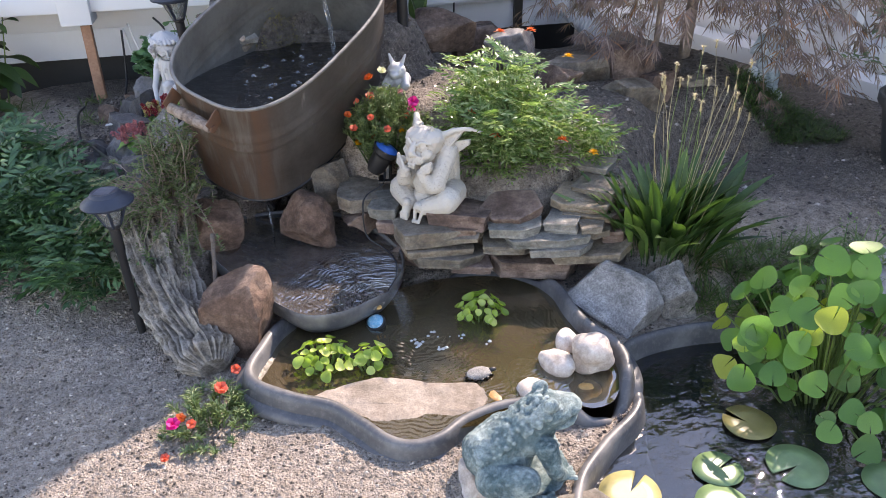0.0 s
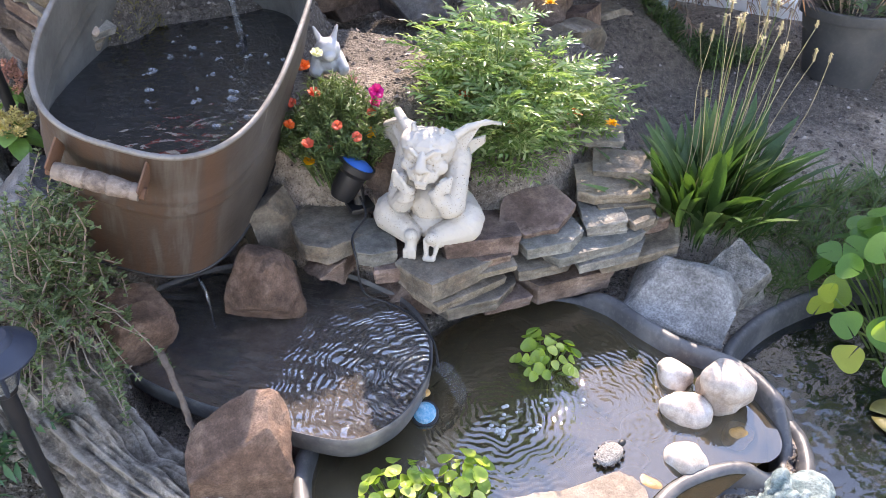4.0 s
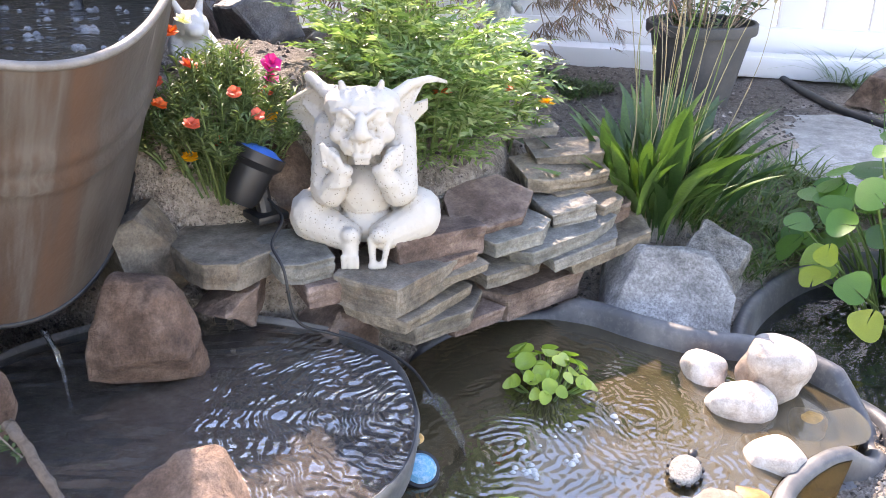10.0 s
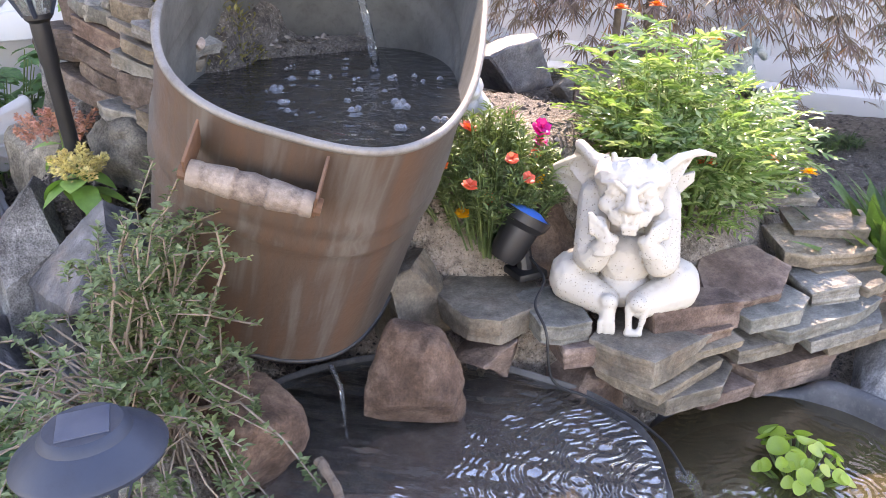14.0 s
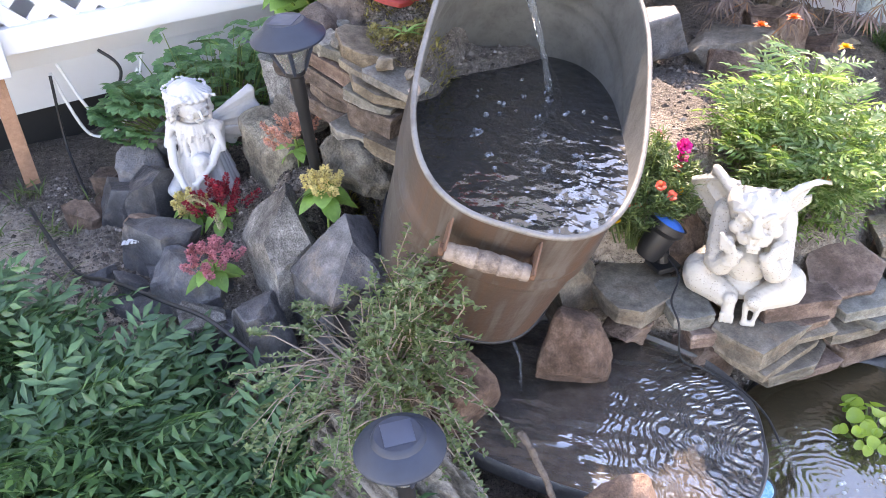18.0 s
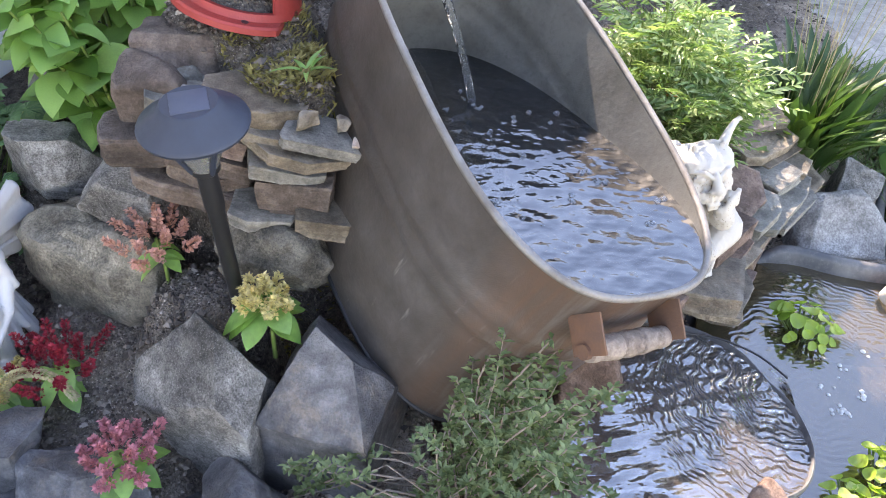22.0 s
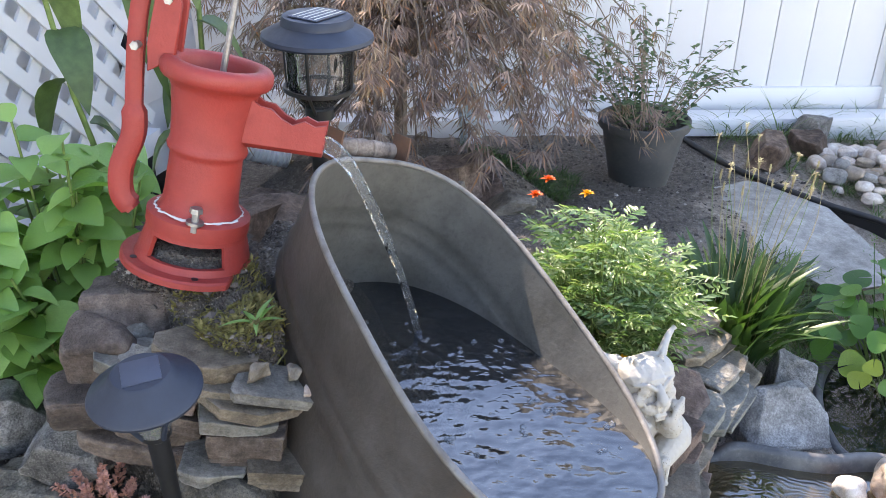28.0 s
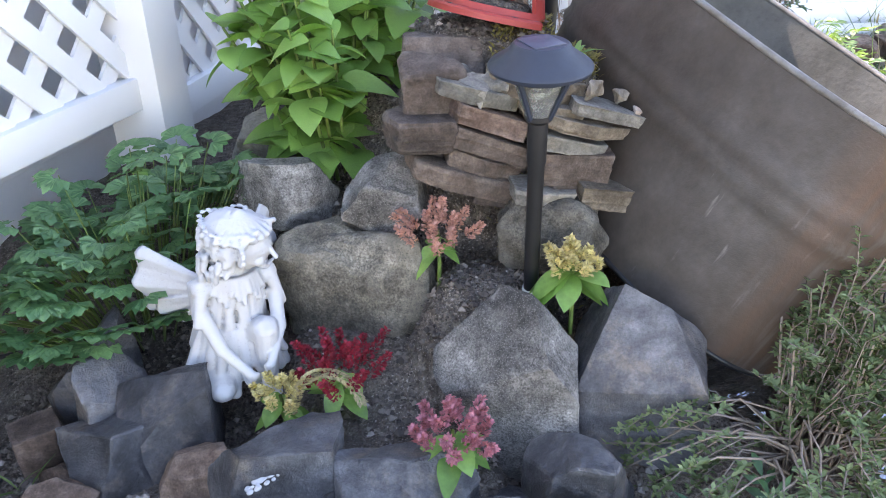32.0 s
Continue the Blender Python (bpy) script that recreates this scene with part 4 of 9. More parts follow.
# house wall of white lap siding, with its right-hand corner
HOUSE_A, HOUSE_B = Vector((-2.6, 2.92, 0)), Vector((0.6, 3.63, 0))
hd = (HOUSE_B - HOUSE_A).normalized()
house_m = Matrix.Translation(HOUSE_A) @ Matrix.Rotation(math.atan2(hd.y, hd.x), 4, "Z")
house_len = (HOUSE_B - HOUSE_A).length
bm = bmesh.new()
box(bm, (house_len, 0.2, 3.2), pose(house_len / 2, 0.14, 1.85))
box(bm, (0.2, 4.0, 3.2), pose(house_len - 0.1, 2.243, 1.85))
house_wall = solid("wall_north", bm, M["siding"], house_m, "white house wall behind the garden", "wall", kind="structure")
bm = bmesh.new()
box(bm, (house_len + 0.01, 0.012, 0.118), pose(house_len / 2, 0, 0, -4, 0, 0), 0.002)
board = finish("board", bm, M["siding"], 30)
for i in range(13):
    part("board", board, None, house_wall, m=pose(0, 0.03, 0.3 + i * 0.112))
bm = bmesh.new()
box(bm, (0.06, 0.07, 3.0), pose(house_len, 0.03, 1.75), 0.004)
part("corner_trim", bm, M["vinyl"], house_wall)
bm = bmesh.new()
box(bm, (0.035, 0.03, 0.6), pose(house_len - 0.3, 0.0, 0.42), 0.004)
part("downpipe", bm, M["black"], house_wall, "black pipe on the siding")
# black box stands in for the shade in the gap under the siding
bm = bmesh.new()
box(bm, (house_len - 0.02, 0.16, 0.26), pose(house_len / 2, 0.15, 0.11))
solid("wall_foot", bm, M["black"], house_m, "black box painted as the shade in the gap below the house siding", "wall", kind="structure")

# white vinyl fence
FENCE_A, FENCE_B = Vector((0.57, 5.12, 0)), Vector((3.82, -0.33, 0))
fd = (FENCE_B - FENCE_A).normalized()
fence_m = Matrix.Translation(FENCE_A) @ Matrix.Rotation(math.atan2(fd.y, fd.x), 4, "Z")
FENCE_H = 1.83


def build_fence():
    f = thing("fence", fence_m, "tall white vinyl privacy fence", "fence")
    length = (FENCE_B - FENCE_A).length
    n = int(length / 0.152)
    bm = bmesh.new()
    box(bm, (0.149, 0.022, FENCE_H - 0.12), Matrix(), 0.004)
    plank = finish("plank", bm, M["vinyl"], 40)
    for i in range(n):
        part("plank", plank, None, f, m=pose(0.076 + i * 0.152, 0.13, 0.12 + FENCE_H / 2 - 0.03))
    bm = bmesh.new()
    box(bm, (length, 0.045, 0.14), pose(length / 2, 0.12, 0.12), 0.006)
    part("bottom_rail", bm, M["vinyl"], f)
    bm = bmesh.new()
    box(bm, (length, 0.045, 0.09), pose(length / 2, 0.12, FENCE_H + 0.02), 0.006)
    part("top_rail", bm, M["vinyl"], f)
    bm = bmesh.new()
    box(bm, (0.115, 0.115, FENCE_H + 0.12), pose(0, 0, (FENCE_H + 0.12) / 2), 0.008)
    post = finish("post", bm, M["vinyl"], 40)
    for x in (0.2, 2.0, 4.05, 5.9):
        part("post", post, None, f, m=pose(x, 0.12, -0.02))


build_fence()
bm = bmesh.new()
box(bm, (6.2, 0.13, 0.10), pose(3.1, -0.01, 0.06), 0.012)
solid("kerb", bm, M["vinyl"], fence_m, "white kerb along the foot of the fence", "kerb", kind="structure")

# lattice railing in front of the house
LAT = [Vector((-2.25, 2.86, 0)), Vector((-1.35, 3.035, 0)), Vector((-0.575, 3.185, 0)), Vector((0.25, 3.44, 0))]


def build_lattice(a, b, z0, name_label, posts, stake):
    d = b - a
    length = d.length
    m = Matrix.Translation(a) @ Matrix.Rotation(math.atan2(d.y, d.x), 4, "Z")
    t = thing("lattice_panel", m, name_label, "lattice", "lattice railing panels")
    top = 1.35
    for z, h in ((z0 + 0.03, 0.06), (top, 0.06)):
        bm = bmesh.new()
        box(bm, (length, 0.045, h), pose(length / 2, 0, z), 0.004)
        part("rail", bm, M["vinyl"], t)
    step = 0.108
    h = top - z0 - 0.05
    for side in (1, -1):
        s = -h
        while s < length:
            # a slat climbs at 45 degrees from (s, 0) to (s + h, h), cut at the ends
            u0, u1 = max(s, 0.0), min(s + h, length)
            if u1 - u0 > 0.04:
                v0, v1 = u0 - s, u1 - s
                if side < 0:
                    u0, u1 = length - u0, length - u1
                p, q = Vector((u0, 0, z0 + 0.05 + v0)), Vector((u1, 0, z0 + 0.05 + v1))
                bm = bmesh.new()
                c = (p + q) / 2
                ang = math.atan2(q.z - p.z, q.x - p.x)
                box(bm, ((q - p).length, 0.007, 0.036), Matrix.Translation((c.x, 0.0045 * side, c.z)) @ Matrix.Rotation(-ang, 4, "Y"))
                part("slat", bm, M["vinyl"], t, smooth=0)
            s += step
    for x in posts:
        bm = bmesh.new()
        box(bm, (0.11, 0.11, top - z0 + 0.2), pose(x, 0, (top + z0) / 2 + 0.06), 0.006)
        part("post", bm, M["vinyl"], t)
    if stake:
        bm = bmesh.new()
        box(bm, (0.035, 0.035, 0.5), pose(0.02, 0, z0 - 0.2), 0.003)
        part("stake", bm, M["wood_orange"], t, "orange-brown wooden stake leg")


build_lattice(LAT[0], LAT[1], 0.46, "white vinyl lattice railing panel", (), False)
build_lattice(LAT[1], LAT[2], 0.46, "white vinyl lattice railing panel on a wooden stake", (0.0,), True)
build_lattice(LAT[2], LAT[3], 0.40, "white vinyl lattice railing panel with a square post", (0.0,), False)

bm = bmesh.new()
box(bm, (0.35, 0.2, 0.5), Matrix(), 0.02)
solid("storage_box", bm, M["red"], pose(-1.55, 3.35 - 0.24, 0.72) @ pose(0, 0, 0, 0, 0, 12), "red plastic box seen behind the lattice", "box")

# ---- ponds ----
def gap_drop(p):
    return 0.075 * max(0.0, 1 - ((p.x - 0.345) ** 2 + (p.y - 1.345) ** 2) ** 0.5 / 0.09)


def back_drop(p):
    front = 0.027 * smooth01((p.x + 0.43) / 0.22) * smooth01((0.34 - p.x) / 0.06) * smooth01((1.46 - p.y) / 0.06)
    return gap_drop(p) + front + 0.07 * smooth01((p.y - 1.64) / 0.06) * smooth01((0.02 - p.x) / 0.08) + 0.03 * smooth01((p.y - 1.8) / 0.05)


def liner(name, line, prof, drop, label):
    t = thing(name, Matrix(), label, "pond liner")
    bm = bmesh.new()
    sweep(bm, line, prof[:13], drop)
    part("rim", bm, M["rim"], t, "grey-edged black plastic rim", smooth=60)
    bm = bmesh.new()
    rings = sweep(bm, line, prof[12:], drop)
    f = bm.faces.new(rings[-1])
    bmesh.ops.triangulate(bm, faces=[f])
    part("shell", bm, M["liner_in"], t, "algae-stained inner wall and floor", smooth=60)
    return t


RIM = [(-0.03, -0.07), (-0.028, -0.03), (-0.038, -0.026), (-0.039, -0.014), (-0.03, -0.007), (-0.02, -0.004), (-0.016, 0.014), (-0.012, 0.027), (-0.004, 0.033), (0.006, 0.031), (0.011, 0.022), (0.014, 0.0), (0.018, -0.02), (0.035, -0.10), (0.07, -0.2)]
liner("upper_pond", POND, RIM, back_drop, "black preformed pond liner with a rounded rim")
liner("lower_pond", LOWER, [(o, z - 0.05 if z > -0.05 else z - 0.09) for o, z in RIM], None, "larger black preformed pond beside the first")


def water_sheet(name, line, z, material, off, label):
    bm = bmesh.new()
    rings = sweep(bm, line, [(off, z)])
    f = bm.faces.new(rings[0])
    bmesh.ops.triangulate(bm, faces=[f])
    ob = solid(name, bm, material, Matrix(), label, "water", kind="structure", smooth=180)
    if ob.data.polygons[0].normal.z < 0:
        ob.data.flip_normals()
    return ob


water_sheet("water_upper", POND, -0.004, M["pond_water"], 0.012, "clear brownish pond water")
water_sheet("water_lower", LOWER, -0.068, M["lower_water"], 0.012, "dark rippled pond water")

b_t = thing("waterfall_basin", Matrix(), "shallow black plastic waterfall basin", "basin")
bm = bmesh.new()
sweep(bm, BASIN, [(0.06, 0.0), (0.022, 0.012), (0.004, 0.035), (0.0, 0.06), (-0.0015, 0.0715), (0.001, 0.075), (0.0045, 0.072), (0.0055, 0.055)], lambda p: 0.012 * max(0.0, 1 - ((p.x + 0.15) ** 2 + (p.y - 1.705) ** 2) ** 0.5 / 0.06))
part("rim", bm, M["rim"], b_t, smooth=60)
bm = bmesh.new()
r = sweep(bm, BASIN, [(0.0055, 0.055), (0.03, 0.035), (0.06, 0.03)])
bmesh.ops.triangulate(bm, faces=[bm.faces.new(r[-1])])
part("floor", bm, M["basin_floor"], b_t, "stained basin floor", smooth=60)
water_sheet("water_basin", BASIN, 0.066, M["basin_water"], 0.005, "shallow fast-rippling water in the basin")


# ---- wash boiler (tub) ----
TUB = Matrix.Translation((-0.4096, 2.0817, 0.6373)) @ Euler((0.3732, 0.3002, -0.4362)).to_matrix().to_4x4()
TUB_A, TUB_B, TUB_D = 0.325, 0.181, 0.36


def oval(a, b, z, n=96, e=2.9, dy=0.0):
    out = []
    for k in range(n):
        t = 2 * math.pi * k / n
        c, s = math.cos(t), math.sin(t)
        out.append(Vector((math.copysign(abs(s) ** (2 / e), s) * b, math.copysign(abs(c) ** (2 / e), c) * a + dy, z)))
    return out


def build_tub():
    t = thing("wash_tub", TUB, "old oval galvanised wash boiler, tarnished brown, leaning and filled with water", "tub")

    def wall(name, inset, z_top, z_bot, material, ridges, label):
        bm = bmesh.new()
        rings = []
        steps = 30
        for i in range(steps + 1):
            f = i / steps
            z = z_top + (z_bot - z_top) * f
            bulge = 0.0
            for zc in ridges:
                bulge += 0.0055 * math.exp(-((z - zc) / 0.0055) ** 2)
            k = 1 - 0.045 * (-z / TUB_D)
            rings.append([bm.verts.new(p) for p in oval(TUB_A * k - inset + bulge, TUB_B * k - inset + bulge, z)])
        for a, b in zip(rings, rings[1:]):
            for j in range(len(a)):
                bm.faces.new((a[j], a[(j + 1) % len(a)], b[(j + 1) % len(a)], b[j]))
        bm.faces.new(rings[-1])
        part(name, bm, material, t, label, smooth=50)

    wall("outer_wall", 0.0, 0.0, -TUB_D, M["tub"], (-0.105, -0.125, -0.145), "tarnished brown outside with three raised bands and copper streaks")
    wall("inner_wall", 0.004, 0.0, -TUB_D + 0.006, M["tub_in"], (-0.105, -0.125, -0.145), "dull grey zinc inside")
    bm = bmesh.new()
    ring = oval(TUB_A - 0.001, TUB_B - 0.001, 0.0)
    tube(bm, ring + ring[:1], 0.0046, 8, False)
    part("rolled_rim", bm, M["tub_rim"], t, "pale rolled wire rim", smooth=180)
    bm = bmesh.new()
    ring = oval(TUB_A * 0.955, TUB_B * 0.955, -TUB_D + 0.004)
    tube(bm, ring + ring[:1], 0.004, 6, False)
    part("bottom_seam", bm, M["black"], t, "dark seam round the foot", smooth=180)
    # wooden bar handles, one on each end
    for end in (-1, 1):
        hx = -0.02 if end < 0 else 0.0
        h = part("handle", _handle(), M["wood_grey"], t, "turned grey wooden bar handle", pose(hx, end * (TUB_A + 0.028) + (0.02 if end > 0 else 0), -0.05 if end < 0 else -0.014))
        for x in (-0.062, 0.062):
            bm = bmesh.new()
            box(bm, (0.003, 0.046, 0.05), pose(x, -end * 0.014, 0.012, -end * 25, 0, 0), 0.001)
            tube(bm, [(x * 0.98, 0, 0), (x * 1.1, 0, 0)], 0.009, 10)
            part("bracket", bm, M["tub_rust"], h, "rusty sheet-metal handle bracket")
    return t


def _handle():
    bm = bmesh.new()
    pr = [(0.0, -0.06), (0.0125, -0.06), (0.0135, -0.05), (0.0125, -0.047), (0.0145, -0.03), (0.0155, -0.018), (0.0138, -0.015), (0.016, 0.0), (0.0138, 0.015), (0.0155, 0.018), (0.0145, 0.03), (0.0125, 0.047), (0.0135, 0.05), (0.0125, 0.06), (0.0, 0.06)]
    lathe(bm, pr, 16, Matrix.Rotation(radians(90), 4, "Y"))
    return bm


build_tub()


def tub_water():
    """The level water inside the tilted tub, cut by its wall."""
    inv = TUB.inverted()
    z = 0.501
    bm = bmesh.new()
    c = Vector((-0.43, 2.03, z))
    ring = []
    e = 2.9
    for k in range(96):
        a = 2 * math.pi * k / 96
        lo, hi = 0.0, 0.6
        for _ in range(24):
            mid = (lo + hi) / 2
            q = inv @ (c + Vector((math.cos(a), math.sin(a), 0)) * mid)
            f = 1 - 0.045 * (-q.z / TUB_D)
            ok = -TUB_D < q.z < 0.003 and abs(q.y / (TUB_A * f - 0.003)) ** e + abs(q.x / (TUB_B * f - 0.003)) ** e < 1
            lo, hi = (mid, hi) if ok else (lo, mid)
        ring.append(bm.verts.new(c + Vector((math.cos(a), math.sin(a), 0)) * lo))
    bmesh.ops.triangulate(bm, faces=[bm.faces.new(ring)])
    solid("water_tub", bm, M["tub_water"], Matrix(), "dark rippled water in the wash tub", "water", kind="structure", smooth=180)
    rng = random.Random(11)
    v = Leaves()
    for k in range(46):
        a, r = rng.uniform(0, 6.28), rng.random() ** 0.5 * 0.22
        p = Vector((-0.36 + r * math.cos(a) * 0.8, 2.1 + r * math.sin(a) * 1.1, z))
        q = inv @ p
        if abs(q.y / (TUB_A - 0.02)) ** e + abs(q.x / (TUB_B - 0.02)) ** e > 1 or q.z < -TUB_D:
            continue
        s = rng.uniform(0.002, 0.0065)
        for j in range(rng.randint(1, 3)):
            pp = p + Vector((rng.uniform(-1, 1), rng.uniform(-1, 1), 0)) * s * 1.5
            v.disc(Matrix.Translation(pp + Vector((0, 0, s * 0.8))), s, 8, -0.8, rng=rng)
    tagged(new("bubbles", v.mesh("bubbles", M["bubble"])), "small bubbles floating on the tub water", "bubbles", kind="stuff")


tub_water()

# ---- stones ----
def build_slate_wall():
    t = thing("slate_wall", pose(0.12, 1.86, 0), "low dry-stacked wall of grey, blue and brown slate slabs", "stone wall")
    # front edge from (x, y, z) to (x, y, z) at mid height, thickness, depth, lean back, stone
    slabs = [((0.31, 1.972, 0.213), (0.412, 1.884, 0.219), 0.026, 0.10, 4, "slate_grey"),
             ((0.258, 1.912, 0.197), (0.402, 1.848, 0.197), 0.026, 0.14, 3, "slate_tan"),
             ((0.282, 1.888, 0.176), (0.405, 1.836, 0.178), 0.017, 0.12, 2, "slate_tan"),
             ((0.238, 1.842, 0.159), (0.318, 1.815, 0.166), 0.034, 0.12, 0, "slate_pale"),
             ((0.322, 1.816, 0.162), (0.396, 1.815, 0.166), 0.022, 0.11, 0, "slate_grey"),
             ((0.094, 1.824, 0.153), (0.234, 1.817, 0.156), 0.026, 0.12, 0, "slate_blue"),
             ((0.138, 1.811, 0.127), (0.352, 1.790, 0.143), 0.026, 0.12, 0, "slate_blue"),
             ((0.080, 1.829, 0.106), (0.212, 1.815, 0.104), 0.026, 0.12, 0, "slate_grey"),
             ((0.204, 1.802, 0.106), (0.356, 1.773, 0.124), 0.024, 0.12, 0, "slate_pale"),
             ((0.262, 1.806, 0.079), (0.475, 1.780, 0.110), 0.026, 0.13, 2, "slate_tan"),
             ((0.105, 1.823, 0.046), (0.335, 1.828, 0.030), 0.050, 0.13, -3, "slate_rust"),
             ((0.088, 1.850, 0.172), (0.245, 1.862, 0.190), 0.034, 0.125, 13, "slate_brown"),
             ((-0.062, 1.858, 0.170), (0.094, 1.831, 0.166), 0.046, 0.15, -6, "slate_brown"),
             ((-0.035, 1.843, 0.148), (0.070, 1.822, 0.146), 0.030, 0.12, 0, "slate_rust"),
             ((-0.013, 1.823, 0.134), (0.074, 1.812, 0.143), 0.014, 0.11, 0, "slate_tan"),
             ((-0.112, 1.778, 0.150), (0.036, 1.836, 0.138), 0.046, 0.15, 0, "slate_grey"),
             ((-0.110, 1.783, 0.116), (0.085, 1.838, 0.094), 0.024, 0.14, 0, "slate_tan"),
             ((-0.094, 1.782, 0.092), (0.104, 1.812, 0.072), 0.032, 0.13, 0, "slate_grey"),
             ((0.0, 1.80, 0.062), (0.11, 1.815, 0.052), 0.024, 0.12, 0, "slate_brown"),
             ((-0.216, 1.899, 0.182), (-0.130, 1.886, 0.180), 0.032, 0.12, 2, "slate_blue"),
             ((-0.19, 1.885, 0.148), (-0.11, 1.868, 0.146), 0.034, 0.12, 0, "slate_brown"),
             ((0.33, 1.832, 0.140), (0.41, 1.822, 0.146), 0.022, 0.10, 0, "slate_grey"),
             ((0.40, 1.835, 0.125), (0.47, 1.852, 0.130), 0.04, 0.10, 0, "slate_brown"),
             ((0.41, 1.86, 0.165), (0.475, 1.90, 0.17), 0.036, 0.09, 0, "slate_brown"),
             ((0.335, 2.05, 0.238), (0.42, 2.0, 0.243), 0.018, 0.09, 0, "slate_pale")]
    for i, (p, q, h, d, lean, st) in enumerate(slabs):
        p, q = Vector(p), Vector(q)
        u = q - p
        flat = Vector((u.x, u.y, 0)).normalized()
        c = (p + q) / 2 + Vector((-flat.y, flat.x, 0)) * d / 2
        bm = rock_mesh((u.length * 1.03, d, h), 100 + i * 3, slab=True, sub=3, ragged=i % 4 == 1 or i == 11)
        m = pose(c.x - 0.12, c.y - 1.86, c.z - h / 2, 0, 0, math.degrees(math.atan2(u.y, u.x))) @ pose(0, 0, 0, lean, -math.degrees(math.atan2(u.z, Vector((u.x, u.y)).length)), 0)
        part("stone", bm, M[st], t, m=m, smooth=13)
    # packed stones behind the face
    for i, (x, y, z, s) in enumerate([(0.02, 1.96, 0.0, 0.15), (0.16, 1.955, 0.0, 0.16), (0.28, 1.95, 0.0, 0.16), (0.40, 1.93, 0.0, 0.13), (-0.1, 1.95, 0.0, 0.14), (0.38, 2.0, 0.08, 0.12)]):
        part("stone", rock_mesh((s, s * 0.8, s * 0.95), 60 + i, sub=2), M["slate_brown"], t, m=pose(x - 0.12, y - 1.86, z), smooth=13)


build_slate_wall()

G_L = "rocks of the planted bed"
# how the largest boulders are split: direction of each struck face and how far out it lies
STRUCK = {61: [(-0.25, -0.8, 0.75, 0.42), (0.75, -0.1, 0.7, 0.62), (-0.8, 0.1, 0.75, 0.6), (0.2, 0.9, 0.5, 0.7)],
          64: [(-0.1, -0.75, 0.8, 0.5), (0.8, -0.2, 0.75, 0.62), (-0.9, 0.0, 0.55, 0.6), (0.6, 0.7, 0.3, 0.75)],
          5: [(0.1, -0.8, 0.6, 0.66), (-0.85, 0.1, 0.55, 0.66), (0.8, 0.1, 0.6, 0.7)],
          12: [(0.0, -0.8, 0.5, 0.6), (0.75, -0.1, 0.5, 0.72), (-0.8, -0.2, 0.5, 0.74)],
          53: [(0.1, -0.85, 0.55, 0.4), (-0.8, -0.2, 0.7, 0.6), (0.85, -0.1, 0.6, 0.72), (0.0, 0.6, 0.8, 0.7)]}
DARK = "angular blue-grey rock edging the planted bed"
